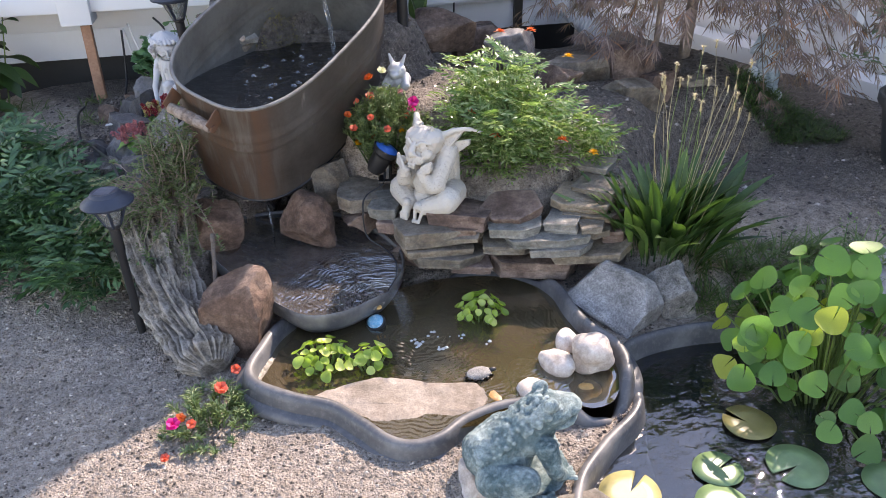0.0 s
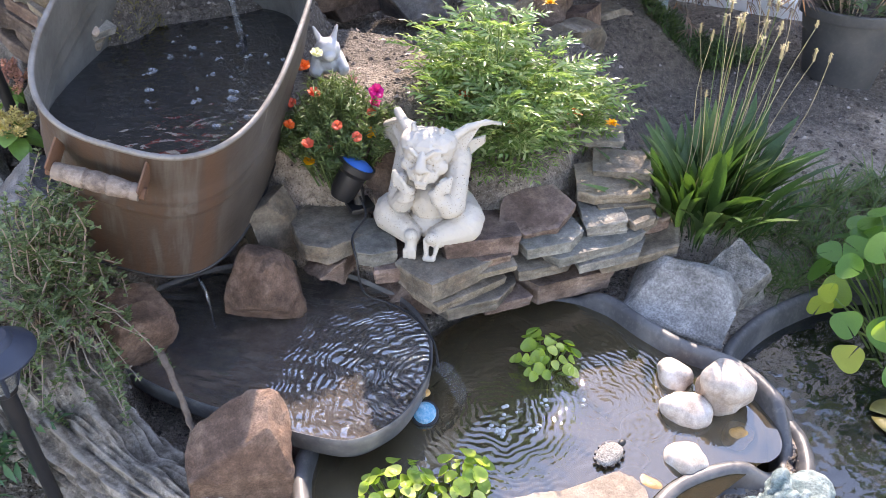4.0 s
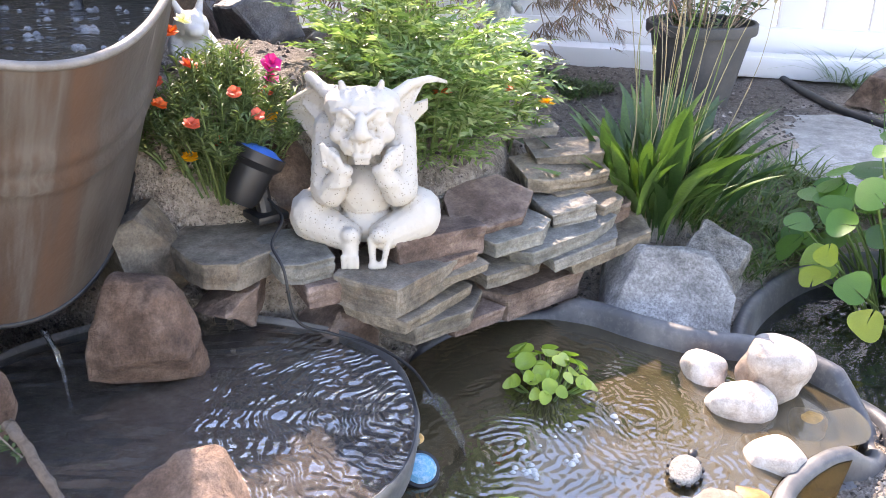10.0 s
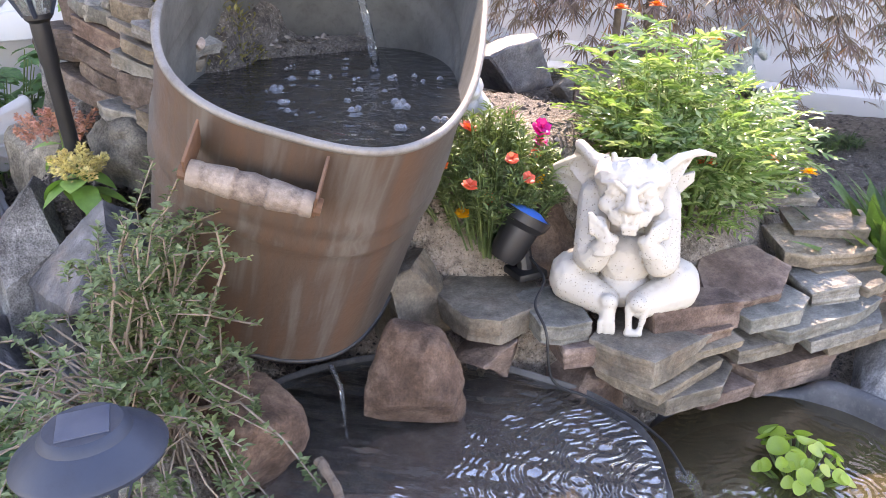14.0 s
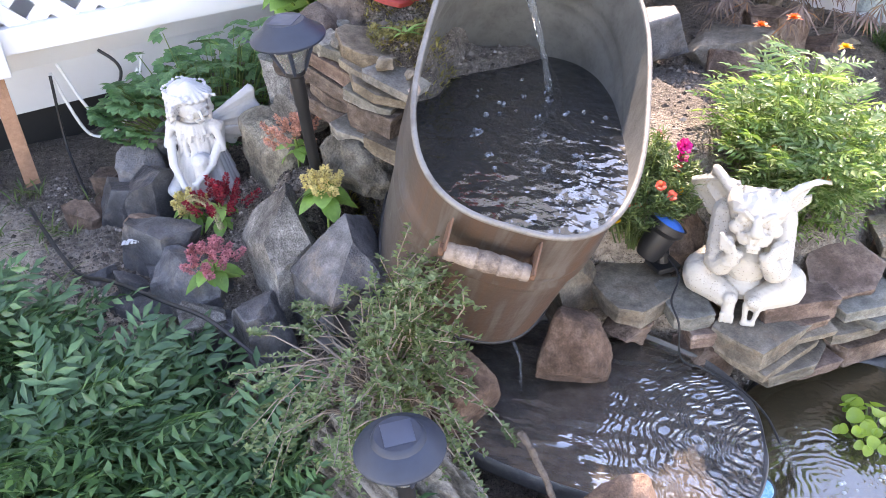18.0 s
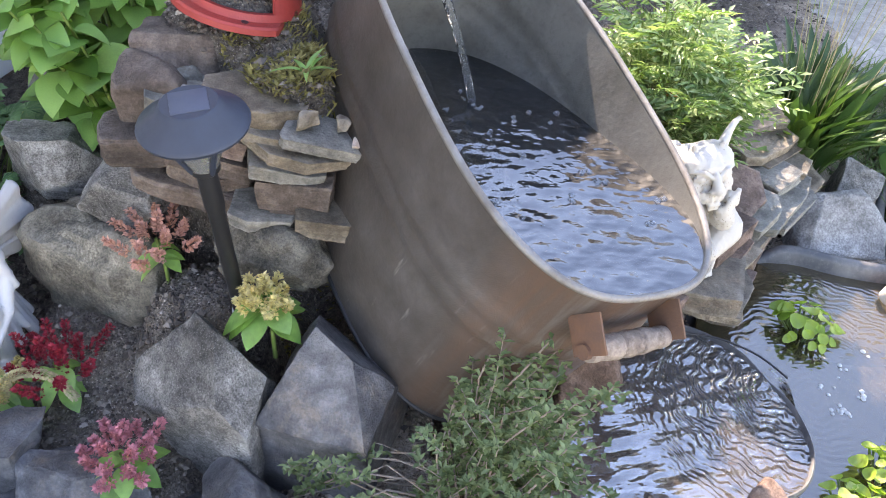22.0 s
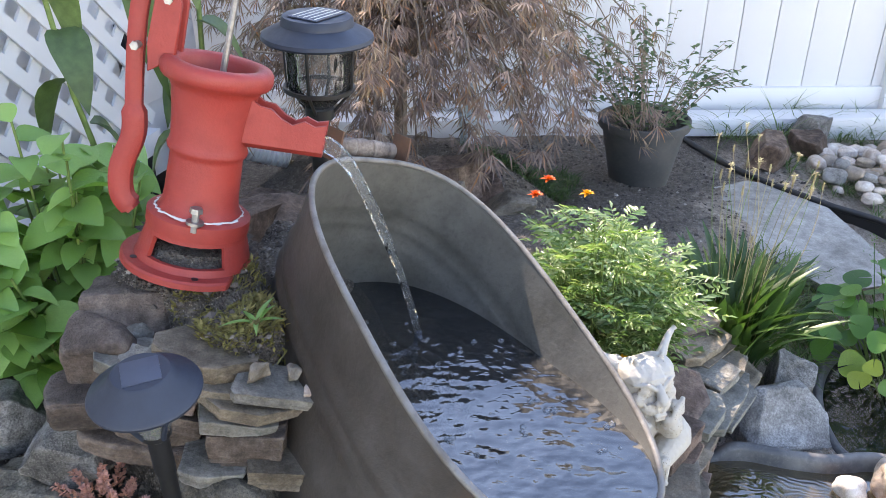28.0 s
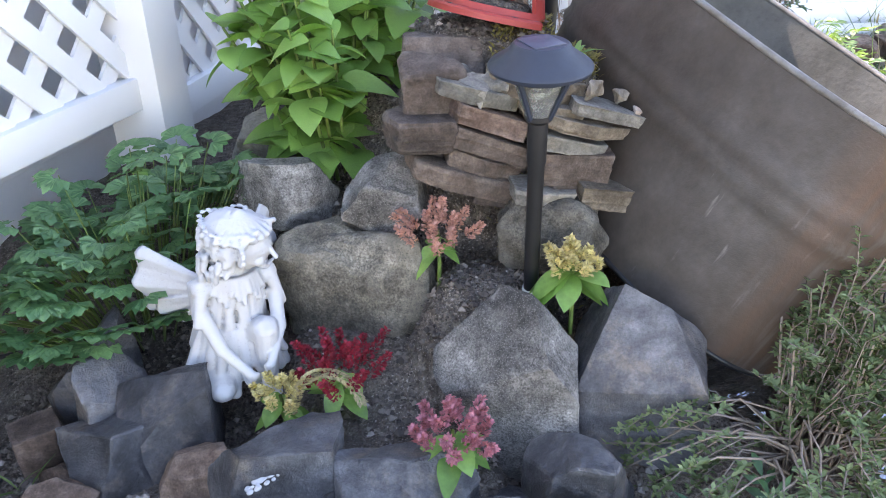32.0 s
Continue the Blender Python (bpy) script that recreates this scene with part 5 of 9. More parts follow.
for args in [
    ("rock", (-0.388, 1.955, 0.062), (0.145, 0.138, 0.158), 38, "redstone", 5, "rounded reddish-brown rock in the waterfall basin", (4, 6), "", "rock", 4),
    ("rock", (-0.519, 1.63, -0.05), (0.18, 0.12, 0.24), -14, "redstone", 12, "upright brown sandstone rock beside the pond", (5, 6)),
    ("rock", (-0.62, 1.945, 0.03), (0.16, 0.15, 0.19), 15, "redstone", 23, "round brown rock against the foot of the tub", (0, 0)),
    ("rock", (-0.225, 2.03, 0.16), (0.2, 0.17, 0.042), 48, "slate_grey", 41, "flat grey stone slab beside the statue", (2, 1), "", "rock", 3),
    ("rock", (-0.225, 2.01, 0.08), (0.14, 0.11, 0.08), 30, "slate_brown", 44, "grey stone below a flat slab", (0, 0)),
    ("rock", (-0.11, 2.095, 0.17), (0.16, 0.09, 0.14), -32, "brownstone", 47, "dark brown rock behind the spotlight", (-8, 0)),
    ("rock", (-0.315, 2.10, 0.09), (0.12, 0.14, 0.17), 20, "slate_grey", 49, "rough grey rock beside the tub", (0, -8)),
    ("boulder", (0.405, 1.735, -0.08), (0.25, 0.17, 0.19), -44, "pale_granite", 53, "grey boulder with a flat face at the pond edge", (-6, 0)),
    ("rock", (0.55, 1.735, -0.04), (0.13, 0.12, 0.15), 10, "granite", 54, "small grey rock behind the pond rim", (0, 0)),
    ("boulder", (-0.825, 2.325, 0.11), (0.235, 0.12, 0.27), -82, "granite", 61, "large grey granite boulder with a sharp ridge", (0, 0), G_L),
    ("boulder", (-0.735, 2.175, 0.07), (0.195, 0.17, 0.305), -72, "dark_rock", 64, "dark blue-grey boulder against the tub", (0, 0), G_L),
    ("boulder", (-0.765, 2.60, 0.168), (0.13, 0.255, 0.225), 6, "mossy", 66, "rounded mossy grey-brown boulder", (0, 0), G_L),
    ("rock", (-0.708, 2.763, 0.327), (0.179, 0.126, 0.140), -50, "granite", 67, "sloping granite rock in the bed", (0, 0), G_L),
    ("rock", (-0.697, 2.583, 0.343), (0.147, 0.118, 0.140), -57, "granite", 69, "grey granite rock below the stone stack", (0, 0), G_L),
    ("rock", (-0.646, 2.333, 0.329), (0.163, 0.114, 0.130), -70, "mossy", 70, "dark rock under the stacked slates", (0, 0), G_L),
    ("rock", (-1.050, 2.545, 0.045), (0.206, 0.124, 0.208), -46, "dark_rock", 71, "blue-grey rock splashed with white", (0, 0), G_L),
    ("rock", (-1.032, 2.885, 0.045), (0.156, 0.118, 0.267), -34, "dark_rock", 78, DARK, (0, 0), G_L),
    ("rock", (-1.048, 2.729, 0.045), (0.160, 0.128, 0.240), -38, "dark_rock", 79, DARK, (0, 0), G_L),
    ("rock", (-1.107, 2.768, 0.045), (0.152, 0.122, 0.183), -34, "dark_rock", 80, DARK, (0, 0), G_L),
    ("rock", (-1.139, 2.892, 0.045), (0.070, 0.063, 0.157), -29, "brownstone", 81, "brown-grey rock in the bed edging", (0, 0), G_L),
    ("rock", (-1.151, 2.822, 0.045), (0.080, 0.072, 0.127), -30, "brownstone", 73, "brown-grey rock in the bed edging", (0, 0), G_L),
    ("rock", (-1.084, 2.657, 0.045), (0.100, 0.089, 0.160), -39, "brownstone", 82, "brown-grey rock in the bed edging", (0, 0), G_L),
    ("rock", (-1.004, 2.383, 0.045), (0.213, 0.128, 0.197), -57, "dark_rock", 72, DARK, (0, 0), G_L),
    ("rock", (-0.893, 2.195, 0.093), (0.159, 0.111, 0.150), -73, "dark_rock", 75, DARK, (0, 0), G_L),
    ("rock", (-0.583, 2.885, 0.380), (0.142, 0.100, 0.100), -49, "slate_blue", 83, "pale blue-grey rock behind the bed", (0, 0), G_L),
    ("rock", (-1.185, 2.544, 0.020), (0.121, 0.097, 0.148), 5, "dark_rock", 610, DARK, (0, 0), G_L),
    ("rock", (-1.109, 2.466, 0.020), (0.098, 0.078, 0.170), 2, "dark_rock", 613, DARK, (0, 0), G_L),
    ("rock", (-1.016, 2.461, 0.020), (0.150, 0.120, 0.182), -2, "dark_rock", 616, DARK, (0, 0), G_L),
    ("rock", (-0.999, 2.322, 0.020), (0.109, 0.087, 0.150), -3, "granite", 619, "pale grey granite stone in the edging", (0, 0), G_L),
    ("rock", (-0.949, 2.254, 0.020), (0.105, 0.084, 0.162), -6, "dark_rock", 622, DARK, (0, 0), G_L),
    ("rock", (-1.194, 2.780, 0.020), (0.114, 0.091, 0.172), 5, "brownstone", 625, "brown-grey rock in the bed edging", (0, 0), G_L),
    ("rock", (-1.110, 2.389, 0.020), (0.127, 0.102, 0.090), 2, "dark_rock", 628, DARK, (0, 0), G_L),
    ("rock", (-1.003, 2.257, 0.020), (0.069, 0.056, 0.080), -3, "granite", 631, "pale grey granite stone in the edging", (0, 0), G_L),
    ("rock", (-1.053, 2.825, 0.020), (0.142, 0.113, 0.270), 0, "dark_rock", 634, DARK, (0, 0), G_L),
    ("rock", (-0.995, 2.275, 0.08), (0.1, 0.1, 0.12), 10, "granite", 74, "pale grey granite stone in the edging", (0, 0), G_L),
    ("rock", (-1.075, 2.33, 0.03), (0.075, 0.07, 0.12), 0, "brownstone", 76, "small rust-brown stone in the edging", (0, 0), G_L),
    ("rock", (-1.120, 2.430, 0.000), (0.150, 0.130, 0.150), 50, "dark_rock", 77, DARK, (0, 0), G_L),
    ("rock", (-0.5, 2.98, 0.35), (0.14, 0.12, 0.08), 20, "slate_blue", 84, "pale blue-grey rock behind the bed", (0, 0), G_L),
    ("rock", (-0.02, 2.74, 0.37), (0.24, 0.17, 0.15), 20, "brownstone", 85, "brown rock behind the tub", (0, 0)),
    ("rock", (-0.24, 2.72, 0.46), (0.22, 0.17, 0.12), -10, "brownstone", 92, "dull brown rock behind the tub", (0, 0)),
    ("rock", (0.21, 2.7, 0.33), (0.2, 0.15, 0.14), -15, "dark_rock", 86, "dark rock behind the tub", (0, 0)),
    ("rock", (0.42, 2.66, 0.27), (0.25, 0.2, 0.11), 8, "slate_grey", 87, "flat grey rock below the maple", (0, 0)),
    ("rock", (0.37, 2.33, 0.235), (0.3, 0.26, 0.05), -12, "slate_grey", 88, "flat grey slab among the plants", (0, -8)),
    ("rock", (0.66, 2.62, 0.2), (0.22, 0.16, 0.13), 30, "brownstone", 89, "purple-brown rock below the maple", (0, 0)),
    ("rock", (0.12, 2.9, 0.3), (0.3, 0.18, 0.13), 10, "brownstone", 90, "brown rock near the house wall", (0, 0)),
    ("rock", (0.575, 2.5, 0.19), (0.21, 0.17, 0.17), 20, "slate_grey", 191, "dark grey rock behind the marigold", (0, 0)),
    ("rock", (0.6, 2.68, 0.25), (0.19, 0.15, 0.16), -20, "brownstone", 192, "grey-brown rock behind the marigold", (0, 0)),
    ("rock", (0.36, 2.56, 0.27), (0.17, 0.14, 0.11), 50, "brownstone", 193, "dull brown rock beside the tub", (0, 0)),
    ("rock", (0.87, 2.75, 0.16), (0.2, 0.16, 0.12), 10, "slate_grey", 91, "grey rock below the maple", (0, 0)),
    ("rock", (1.95, 2.05, 0.03), (0.22, 0.17, 0.12), 10, "brownstone", 93, "brown rock beyond the garden edging", (0, 0)),
    ("rock", (2.12, 1.93, 0.03), (0.16, 0.14, 0.1), 40, "brownstone", 94, "brown rock beyond the garden edging", (0, 0)),
    ("rock", (2.3, 1.95, 0.03), (0.17, 0.15, 0.12), 70, "granite", 95, "grey rock beyond the garden edging", (0, 0)),
    ("rock", (0.22, 1.04, -0.08), (0.2, 0.16, 0.07), 20, "slate_grey", 96, "pale flat stone under the frog", (0, 0)),
    ("rock", (0.06, 1.17, -0.08), (0.12, 0.14, 0.075), -20, "quartz", 97, "pale flat stone beside the frog", (0, 0)),
]:
    slab = args[2][2] <= 0.05
    extra = {"struck": STRUCK[args[5]], "faceted": 3} if args[5] in STRUCK else {}
    rock(*args, slab=slab, ragged=slab, **extra)
WG = "white river stones in the pond"
for at, size, turn, seed, label in [((0.313, 1.485, -0.022), (0.104, 0.09, 0.1), -66, 31, "large rounded white river stone"), ((0.238, 1.488, -0.035), (0.094, 0.07, 0.068), -64, 32, "rounded white river stone stained pink"),
                                    ((0.27, 1.568, -0.035), (0.068, 0.056, 0.068), -61, 33, "small pale river stone"), ((0.17, 1.4, -0.035), (0.078, 0.06, 0.058), -67, 34, "flat cream river stone")]:
    rock("river_stone", at, size, turn, "quartz", seed, label, group=WG, cuts=40, sharp=0.12, rough=0.45)
for at, size, turn, seed in [((0.088, 1.397, -0.042), (0.088, 0.06, 0.04), -65, 36), ((0.1, 1.467, -0.052), (0.085, 0.065, 0.044), -61, 37), ((0.17, 1.51, -0.055), (0.09, 0.065, 0.045), 10, 38), ((0.2, 1.44, -0.05), (0.06, 0.05, 0.044), 10, 39), ((0.3, 1.42, -0.04), (0.06, 0.05, 0.04), 30, 35)]:
    rock("river_stone", at, size, turn, "amber", seed, "amber river stone under the water", group="submerged river stones", cuts=40, sharp=0.12, rough=0.45)


def pond_slab():
    """A broad ragged flagstone, its near side dipping under the water."""
    rng = random.Random(142)
    edge = catmull([Vector((x, y, 0)) for x, y in ((-0.3, 1.385), (-0.2, 1.43), (-0.12, 1.437), (-0.04, 1.422), (0.046, 1.419), (0.074, 1.389), (0.066, 1.35), (0.02, 1.325), (-0.05, 1.275), (-0.12, 1.275), (-0.2, 1.328), (-0.285, 1.372))], 6)
    edge = [p + Vector((rng.uniform(-1, 1), rng.uniform(-1, 1), 0)) * 0.0022 for p in edge]
    mid = Vector((-0.1, 1.355, 0))
    bm = bmesh.new()
    rings = []
    for f, dz in ((0.97, -0.035), (1.0, -0.02), (1.0, -0.006), (0.985, 0.0), (0.9, 0.001), (0.72, 0.0015), (0.5, 0.001), (0.28, 0.0015), (0.1, 0.001)):
        ring = []
        for k, p in enumerate(edge):
            q = mid.lerp(p, f)
            z = -0.004 + 0.12 * (q.y - 1.332) + dz + 0.004 * noise.noise(q * 14) + 0.0016 * noise.noise(q * 60) + (0.004 * noise.noise(Vector((k * 0.6, dz * 300, 3))) if dz < 0 else 0)
            ring.append(bm.verts.new((q.x, q.y, z)))
        rings.append(ring)
    n = len(edge)
    for a, b in zip(rings, rings[1:]):
        for k in range(n):
            bm.faces.new((a[k], a[(k + 1) % n], b[(k + 1) % n], b[k]))
    bm.faces.new(rings[-1])
    bm.faces.new(rings[0][::-1])
    solid("stone_slab", bm, M["slab"], Matrix(), "flat pink sandstone slab lying half under the pond water", "stone slab", smooth=28)


pond_slab()


def build_stack():
    t = thing("stone_stack", pose(-0.64, 2.36, 0.36), "small stacked wall of brown and grey stones beside the pump", "stone wall")
    # outer edge from (x, y, z) to (x, y, z) at mid height, thickness, depth, stone
    slabs = [((-0.685, 2.405, 0.602), (-0.598, 2.302, 0.570), 0.034, 0.10, "slate_tan"), ((-0.672, 2.375, 0.573), (-0.62, 2.305, 0.552), 0.018, 0.09, "slate_grey"), ((-0.645, 2.31, 0.572), (-0.58, 2.234, 0.541), 0.019, 0.08, "slate_pale"),
             ((-0.69, 2.348, 0.560), (-0.594, 2.235, 0.521), 0.02, 0.09, "slate_tan"), ((-0.678, 2.352, 0.531), (-0.612, 2.272, 0.502), 0.024, 0.08, "slate_blue"), ((-0.66, 2.3, 0.452), (-0.62, 2.226, 0.436), 0.036, 0.09, "slate_tan"),
             ((-0.706, 2.364, 0.452), (-0.652, 2.288, 0.44), 0.026, 0.09, "slate_pale"), ((-0.716, 2.457, 0.568), (-0.647, 2.38, 0.528), 0.03, 0.10, "slate_brown"),
             ((-0.715, 2.456, 0.532), (-0.642, 2.373, 0.487), 0.034, 0.11, "brown_slab"), ((-0.719, 2.461, 0.5), (-0.645, 2.377, 0.456), 0.03, 0.11, "brown_slab"), ((-0.752, 2.498, 0.488), (-0.649, 2.382, 0.431), 0.034, 0.12, "brown_slab"),
             ((-0.771, 2.52, 0.536), (-0.71, 2.45, 0.53), 0.05, 0.10, "brown_slab"), ((-0.726, 2.469, 0.6), (-0.648, 2.38, 0.565), 0.024, 0.09, "slate_blue"), ((-0.675, 2.335, 0.485), (-0.598, 2.25, 0.474), 0.05, 0.11, "brown_slab"), ((-0.69, 2.45, 0.45), (-0.63, 2.35, 0.42), 0.05, 0.12, "brown_slab")]
    for i, (p, q, h, d, st) in enumerate(slabs):
        p, q = Vector(p), Vector(q)
        u = q - p
        flat = Vector((u.x, u.y, 0)).normalized()
        c = (p + q) / 2 + Vector((-flat.y, flat.x, 0)) * d / 2
        m = pose(c.x + 0.64, c.y - 2.36, c.z - 0.36 - h / 2, 0, 0, math.degrees(math.atan2(u.y, u.x))) @ pose(0, 0, 0, 0, -math.degrees(math.atan2(u.z, Vector((u.x, u.y)).length)), 0)
        part("stone", rock_mesh((u.length * 1.04, d, h), 300 + i * 7, slab=True, sub=3, ragged=i % 3 == 0, worn=0.7 if st == "brown_slab" else 0.0), M[st], t, m=m, smooth=22 if st == "brown_slab" else 13)
    for x, y, z, s, turn, roll, seed in [(-0.655, 2.515, 0.475, (0.115, 0.1, 0.165), -50, 0, 331), (-0.6, 2.53, 0.52, (0.12, 0.11, 0.13), -60, 0, 332), (-0.57, 2.44, 0.42, (0.14, 0.14, 0.15), -60, 0, 333), (-0.585, 2.34, 0.42, (0.11, 0.13, 0.09), -54, 0, 335)]:
        part("stone", rock_mesh(s, seed, faceted=4, worn=0.9, rough=0.7, sub=3), M["brown_slab"], t, "worn dull brown stone", m=pose(x + 0.64, y - 2.36, z - 0.36, 0, 0, turn) @ pose(0, 0, 0, 0, roll, 0), smooth=30)
    for x, y, z, s, mk in [(-0.598, 2.299, 0.572, 0.036, "slate_grey"), (-0.56, 2.275, 0.56, 0.03, "slate_grey"), (-0.565, 2.245, 0.545, 0.022, "quartz"), (-0.62, 2.495, 0.572, 0.05, "slate_blue"), (-0.645, 2.435, 0.572, 0.06, "slate_pale"), (-0.668, 2.452, 0.565, 0.06, "slate_pale")]:
        part("stone", rock_mesh((s, s * 0.8, s * 0.8), int(x * -900), sub=2), M[mk], t, m=pose(x + 0.64, y - 2.36, z - 0.36, 10, 0, 30))


build_stack()
rock("flagstone", (1.38, 1.87, 0.012), (0.78, 0.42, 0.035), 38, "flag", 401, "large pale grey flagstone of the garden path", slab=True, sub=4, ragged=True, category="paving")
rng = random.Random(5)
for i in range(84):
    a, r = rng.uniform(0, 6.28), rng.random() ** 0.55
    x, y = 2.04 + 0.27 * r * math.cos(a), 1.62 + 0.28 * r * math.sin(a)
    s = rng.uniform(0.035, 0.07) if i % 3 else rng.uniform(0.07, 0.11)
    key, tone = (("quartz", "white"), ("quartz", "white"), ("slab", "pinkish tan"), ("quartz", "white"), ("granite", "grey"))[i % 5]
    rock("pebble", (x, y, 0.02 + 0.06 * (1 - r)), (s, s * rng.uniform(0.6, 0.9), s * rng.uniform(0.42, 0.65)), rng.uniform(0, 180), key, 500 + i, "rounded " + tone + " stone in a heap", group="heap of rounded stones", cuts=10, sharp=0.16, rough=0.5, sub=1, category="pebble")



def build_log():
    """A grey piece of driftwood with grooves and knot holes."""
    a, b = Vector((-0.83, 1.97, 0.12)), Vector((-0.555, 1.50, -0.02))
    d = (b - a).normalized()
    side = d.cross(Vector((0, 0, 1))).normalized()
    up = side.cross(d)
    bm = bmesh.new()
    rings = []
    nl, nc = 110, 96
    for i in range(nl + 1):
        t = i / nl
        c = a.lerp(b, t) + side * 0.012 * math.sin(5 * t) + up * 0.012 * math.sin(8 * t)
        rad = (0.078 - 0.02 * t) * (0.55 + 0.45 * min(1, t / 0.05)) * (0.5 + 0.5 * min(1, (1 - t) / 0.06))
        ring = []
        for k in range(nc):
            an = 2 * math.pi * k / nc
            tw = an + 0.5 * t
            g = noise.noise(Vector((math.cos(tw) * 3.5, math.sin(tw) * 3.5, t * 1.6))) * 0.15 + noise.noise(Vector((math.cos(tw) * 9, math.sin(tw) * 9, t * 3.5))) * 0.16 + noise.noise(Vector((math.cos(tw) * 20, math.sin(tw) * 20, t * 7))) * 0.12 + noise.noise(Vector((math.cos(tw) * 34, math.sin(tw) * 34, t * 14))) * 0.07
            hole = 0.0
            for tt, aa, w in ((0.82, 1.15, 0.05), (0.6, 2.0, 0.035), (0.35, 1.5, 0.03)):
                dd = ((t - tt) * 6) ** 2 * 0.12 + (an - aa) ** 2 * 0.1
                hole += 0.5 * math.exp(-dd / (w * 0.35) ** 1)
            ring.append(bm.verts.new(c + (side * math.cos(an) * 1.15 + up * math.sin(an)) * rad * (1 + g - hole)))
        rings.append(ring)
    for p, q in zip(rings, rings[1:]):
        for k in range(nc):
            bm.faces.new((p[k], p[(k + 1) % nc], q[(k + 1) % nc], q[k]))
    bm.faces.new(rings[0][::-1])
    bm.faces.new(rings[-1])
    solid("driftwood", bm, M["driftwood"], Matrix(), "weathered grey driftwood log with grooves and knot holes", "log", smooth=25)


build_log()


def stick(line, r, label, seed):
    rng = random.Random(seed)
    path = [p + Vector((rng.uniform(-1, 1), rng.uniform(-1, 1), rng.uniform(-1, 1))) * r * 0.22 for p in catmull([Vector(p) for p in line], 9, False)]
    bm = bmesh.new()
    n = len(path)
    tube(bm, path, [r * (1.1 - 0.4 * k / n) * rng.uniform(0.9, 1.1) for k in range(n)], 9)
    solid("stick", bm, M["bark"], Matrix(), label, "stick", smooth=60)


stick([(-0.579, 1.765, 0.2), (-0.575, 1.743, 0.19), (-0.567, 1.702, 0.157), (-0.561, 1.668, 0.118), (-0.555, 1.63, 0.08), (-0.549, 1.59, 0.045), (-0.545, 1.55, 0.0)], 0.0052, "thin crooked dry stick leaning on the brown rock", 3)


t = thing("seed_packet", pose(-1.46, 2.75, 0.03) @ pose(0, 0, 0, -18, 8, -18), "faded orange seed packet with a printed tomato stuck in the soil", "seed packet")
bm = bmesh.new()
box(bm, (0.052, 0.003, 0.075), pose(0, 0, 0.035), 0.0008)
part("card", bm, M["packet"], t)
bm = bmesh.new()
lathe(bm, [(0, 0.001), (0.012, 0.001), (0.0135, 0.0), (0, 0.0)], 18, pose(0, -0.0018, 0.024, 90, 0, 0))
part("picture", bm, M["tomato"], t, "printed red fruit")
for k, w in ((0, 0.03), (1, 0.022)):
    bm = bmesh.new()
    box(bm, (w, 0.001, 0.005), pose(0.002, -0.0022, 0.06 - 0.009 * k))
    part("printed_bar", bm, M["black"], t)


# ---- lamps ----
def path_lamp(at, up, label, cap_r, pole_len, ribs=8):
    up = Vector(up).normalized()
    m = Matrix.Translation(at) @ up.to_track_quat("Z", "Y").to_matrix().to_4x4()
    t = thing("path_lamp", m, label, "garden lamp", "solar path lamps")
    r = cap_r
    bm = bmesh.new()
    lathe(bm, [(0.0, 0.0), (r * 0.5, 0.0), (r * 0.56, -0.003), (r * 0.6, -0.008), (r * 0.97, -r * 0.38), (r, -r * 0.44), (r * 0.98, -r * 0.5), (r * 0.9, -r * 0.46), (r * 0.4, -r * 0.3), (0.0, -r * 0.3)], 40)
    cap = part("cap", bm, M["navy"], t, "domed slate-black plastic cap")
    bm = bmesh.new()
    box(bm, (r * 0.66, r * 0.66, 0.002), pose(0, 0, 0.0002, 0, 0, 20), 0.0005)
    part("solar_panel", bm, M["panel"], cap, "small square solar panel")
    bm = bmesh.new()
    lathe(bm, [(r * 0.62, -r * 0.42), (r * 0.27, -r * 1.4), (r * 0.26, -r * 1.4), (r * 0.6, -r * 0.42)], 24, closed=True)
    lens = part("lens", bm, M["lens"], t, "clear ribbed tapered lens")
    bm = bmesh.new()
    ball(bm, (0, 0, -r * 0.85), (r * 0.14, r * 0.14, r * 0.3), sub=2)
    part("bulb", bm, M["cord_white"], lens)
    for k in range(4):
        a = radians(45 + 90 * k)
        bm = bmesh.new()
        tube(bm, [(math.cos(a) * r * 0.74, math.sin(a) * r * 0.74, -r * 0.4), (math.cos(a) * r * 0.26, math.sin(a) * r * 0.26, -r * 1.45)], r * 0.055, 6)
        part("strut", bm, M["navy"], t)
    bm = bmesh.new()
    lathe(bm, [(r * 0.7, -r * 0.54), (r * 0.76, -r * 0.54), (r * 0.74, -r * 0.62), (r * 0.68, -r * 0.62)], 32, closed=True)
    part("ring", bm, M["navy"], t)
    bm = bmesh.new()
    lathe(bm, [(0, -r * 1.4), (r * 0.28, -r * 1.4), (r * 0.28, -r * 1.5), (r * 0.2, -r * 1.58), (r * 0.2, -pole_len * 0.36), (r * 0.17, -pole_len * 0.38), (r * 0.16, -pole_len), (0, -pole_len)], 20)
    part("pole", bm, M["black"], t, "black plastic pole")
    return t


path_lamp((-0.785, 1.692, 0.353), (-0.04, 0.02, 1), "slate-black solar path lamp beside the driftwood", 0.06, 0.42)
lb = path_lamp((-0.757, 2.314, 0.684), (-0.07, -0.045, 1), "slate-black solar path lamp leaning in the planted bed", 0.063, 0.42)
bm = bmesh.new()
lathe(bm, [(0.0095, -0.345), (0.0122, -0.345), (0.0122, -0.358), (0.0095, -0.358)], 18, closed=True)
part("label_band", bm, M["cord_white"], lb, "white band round the pole")


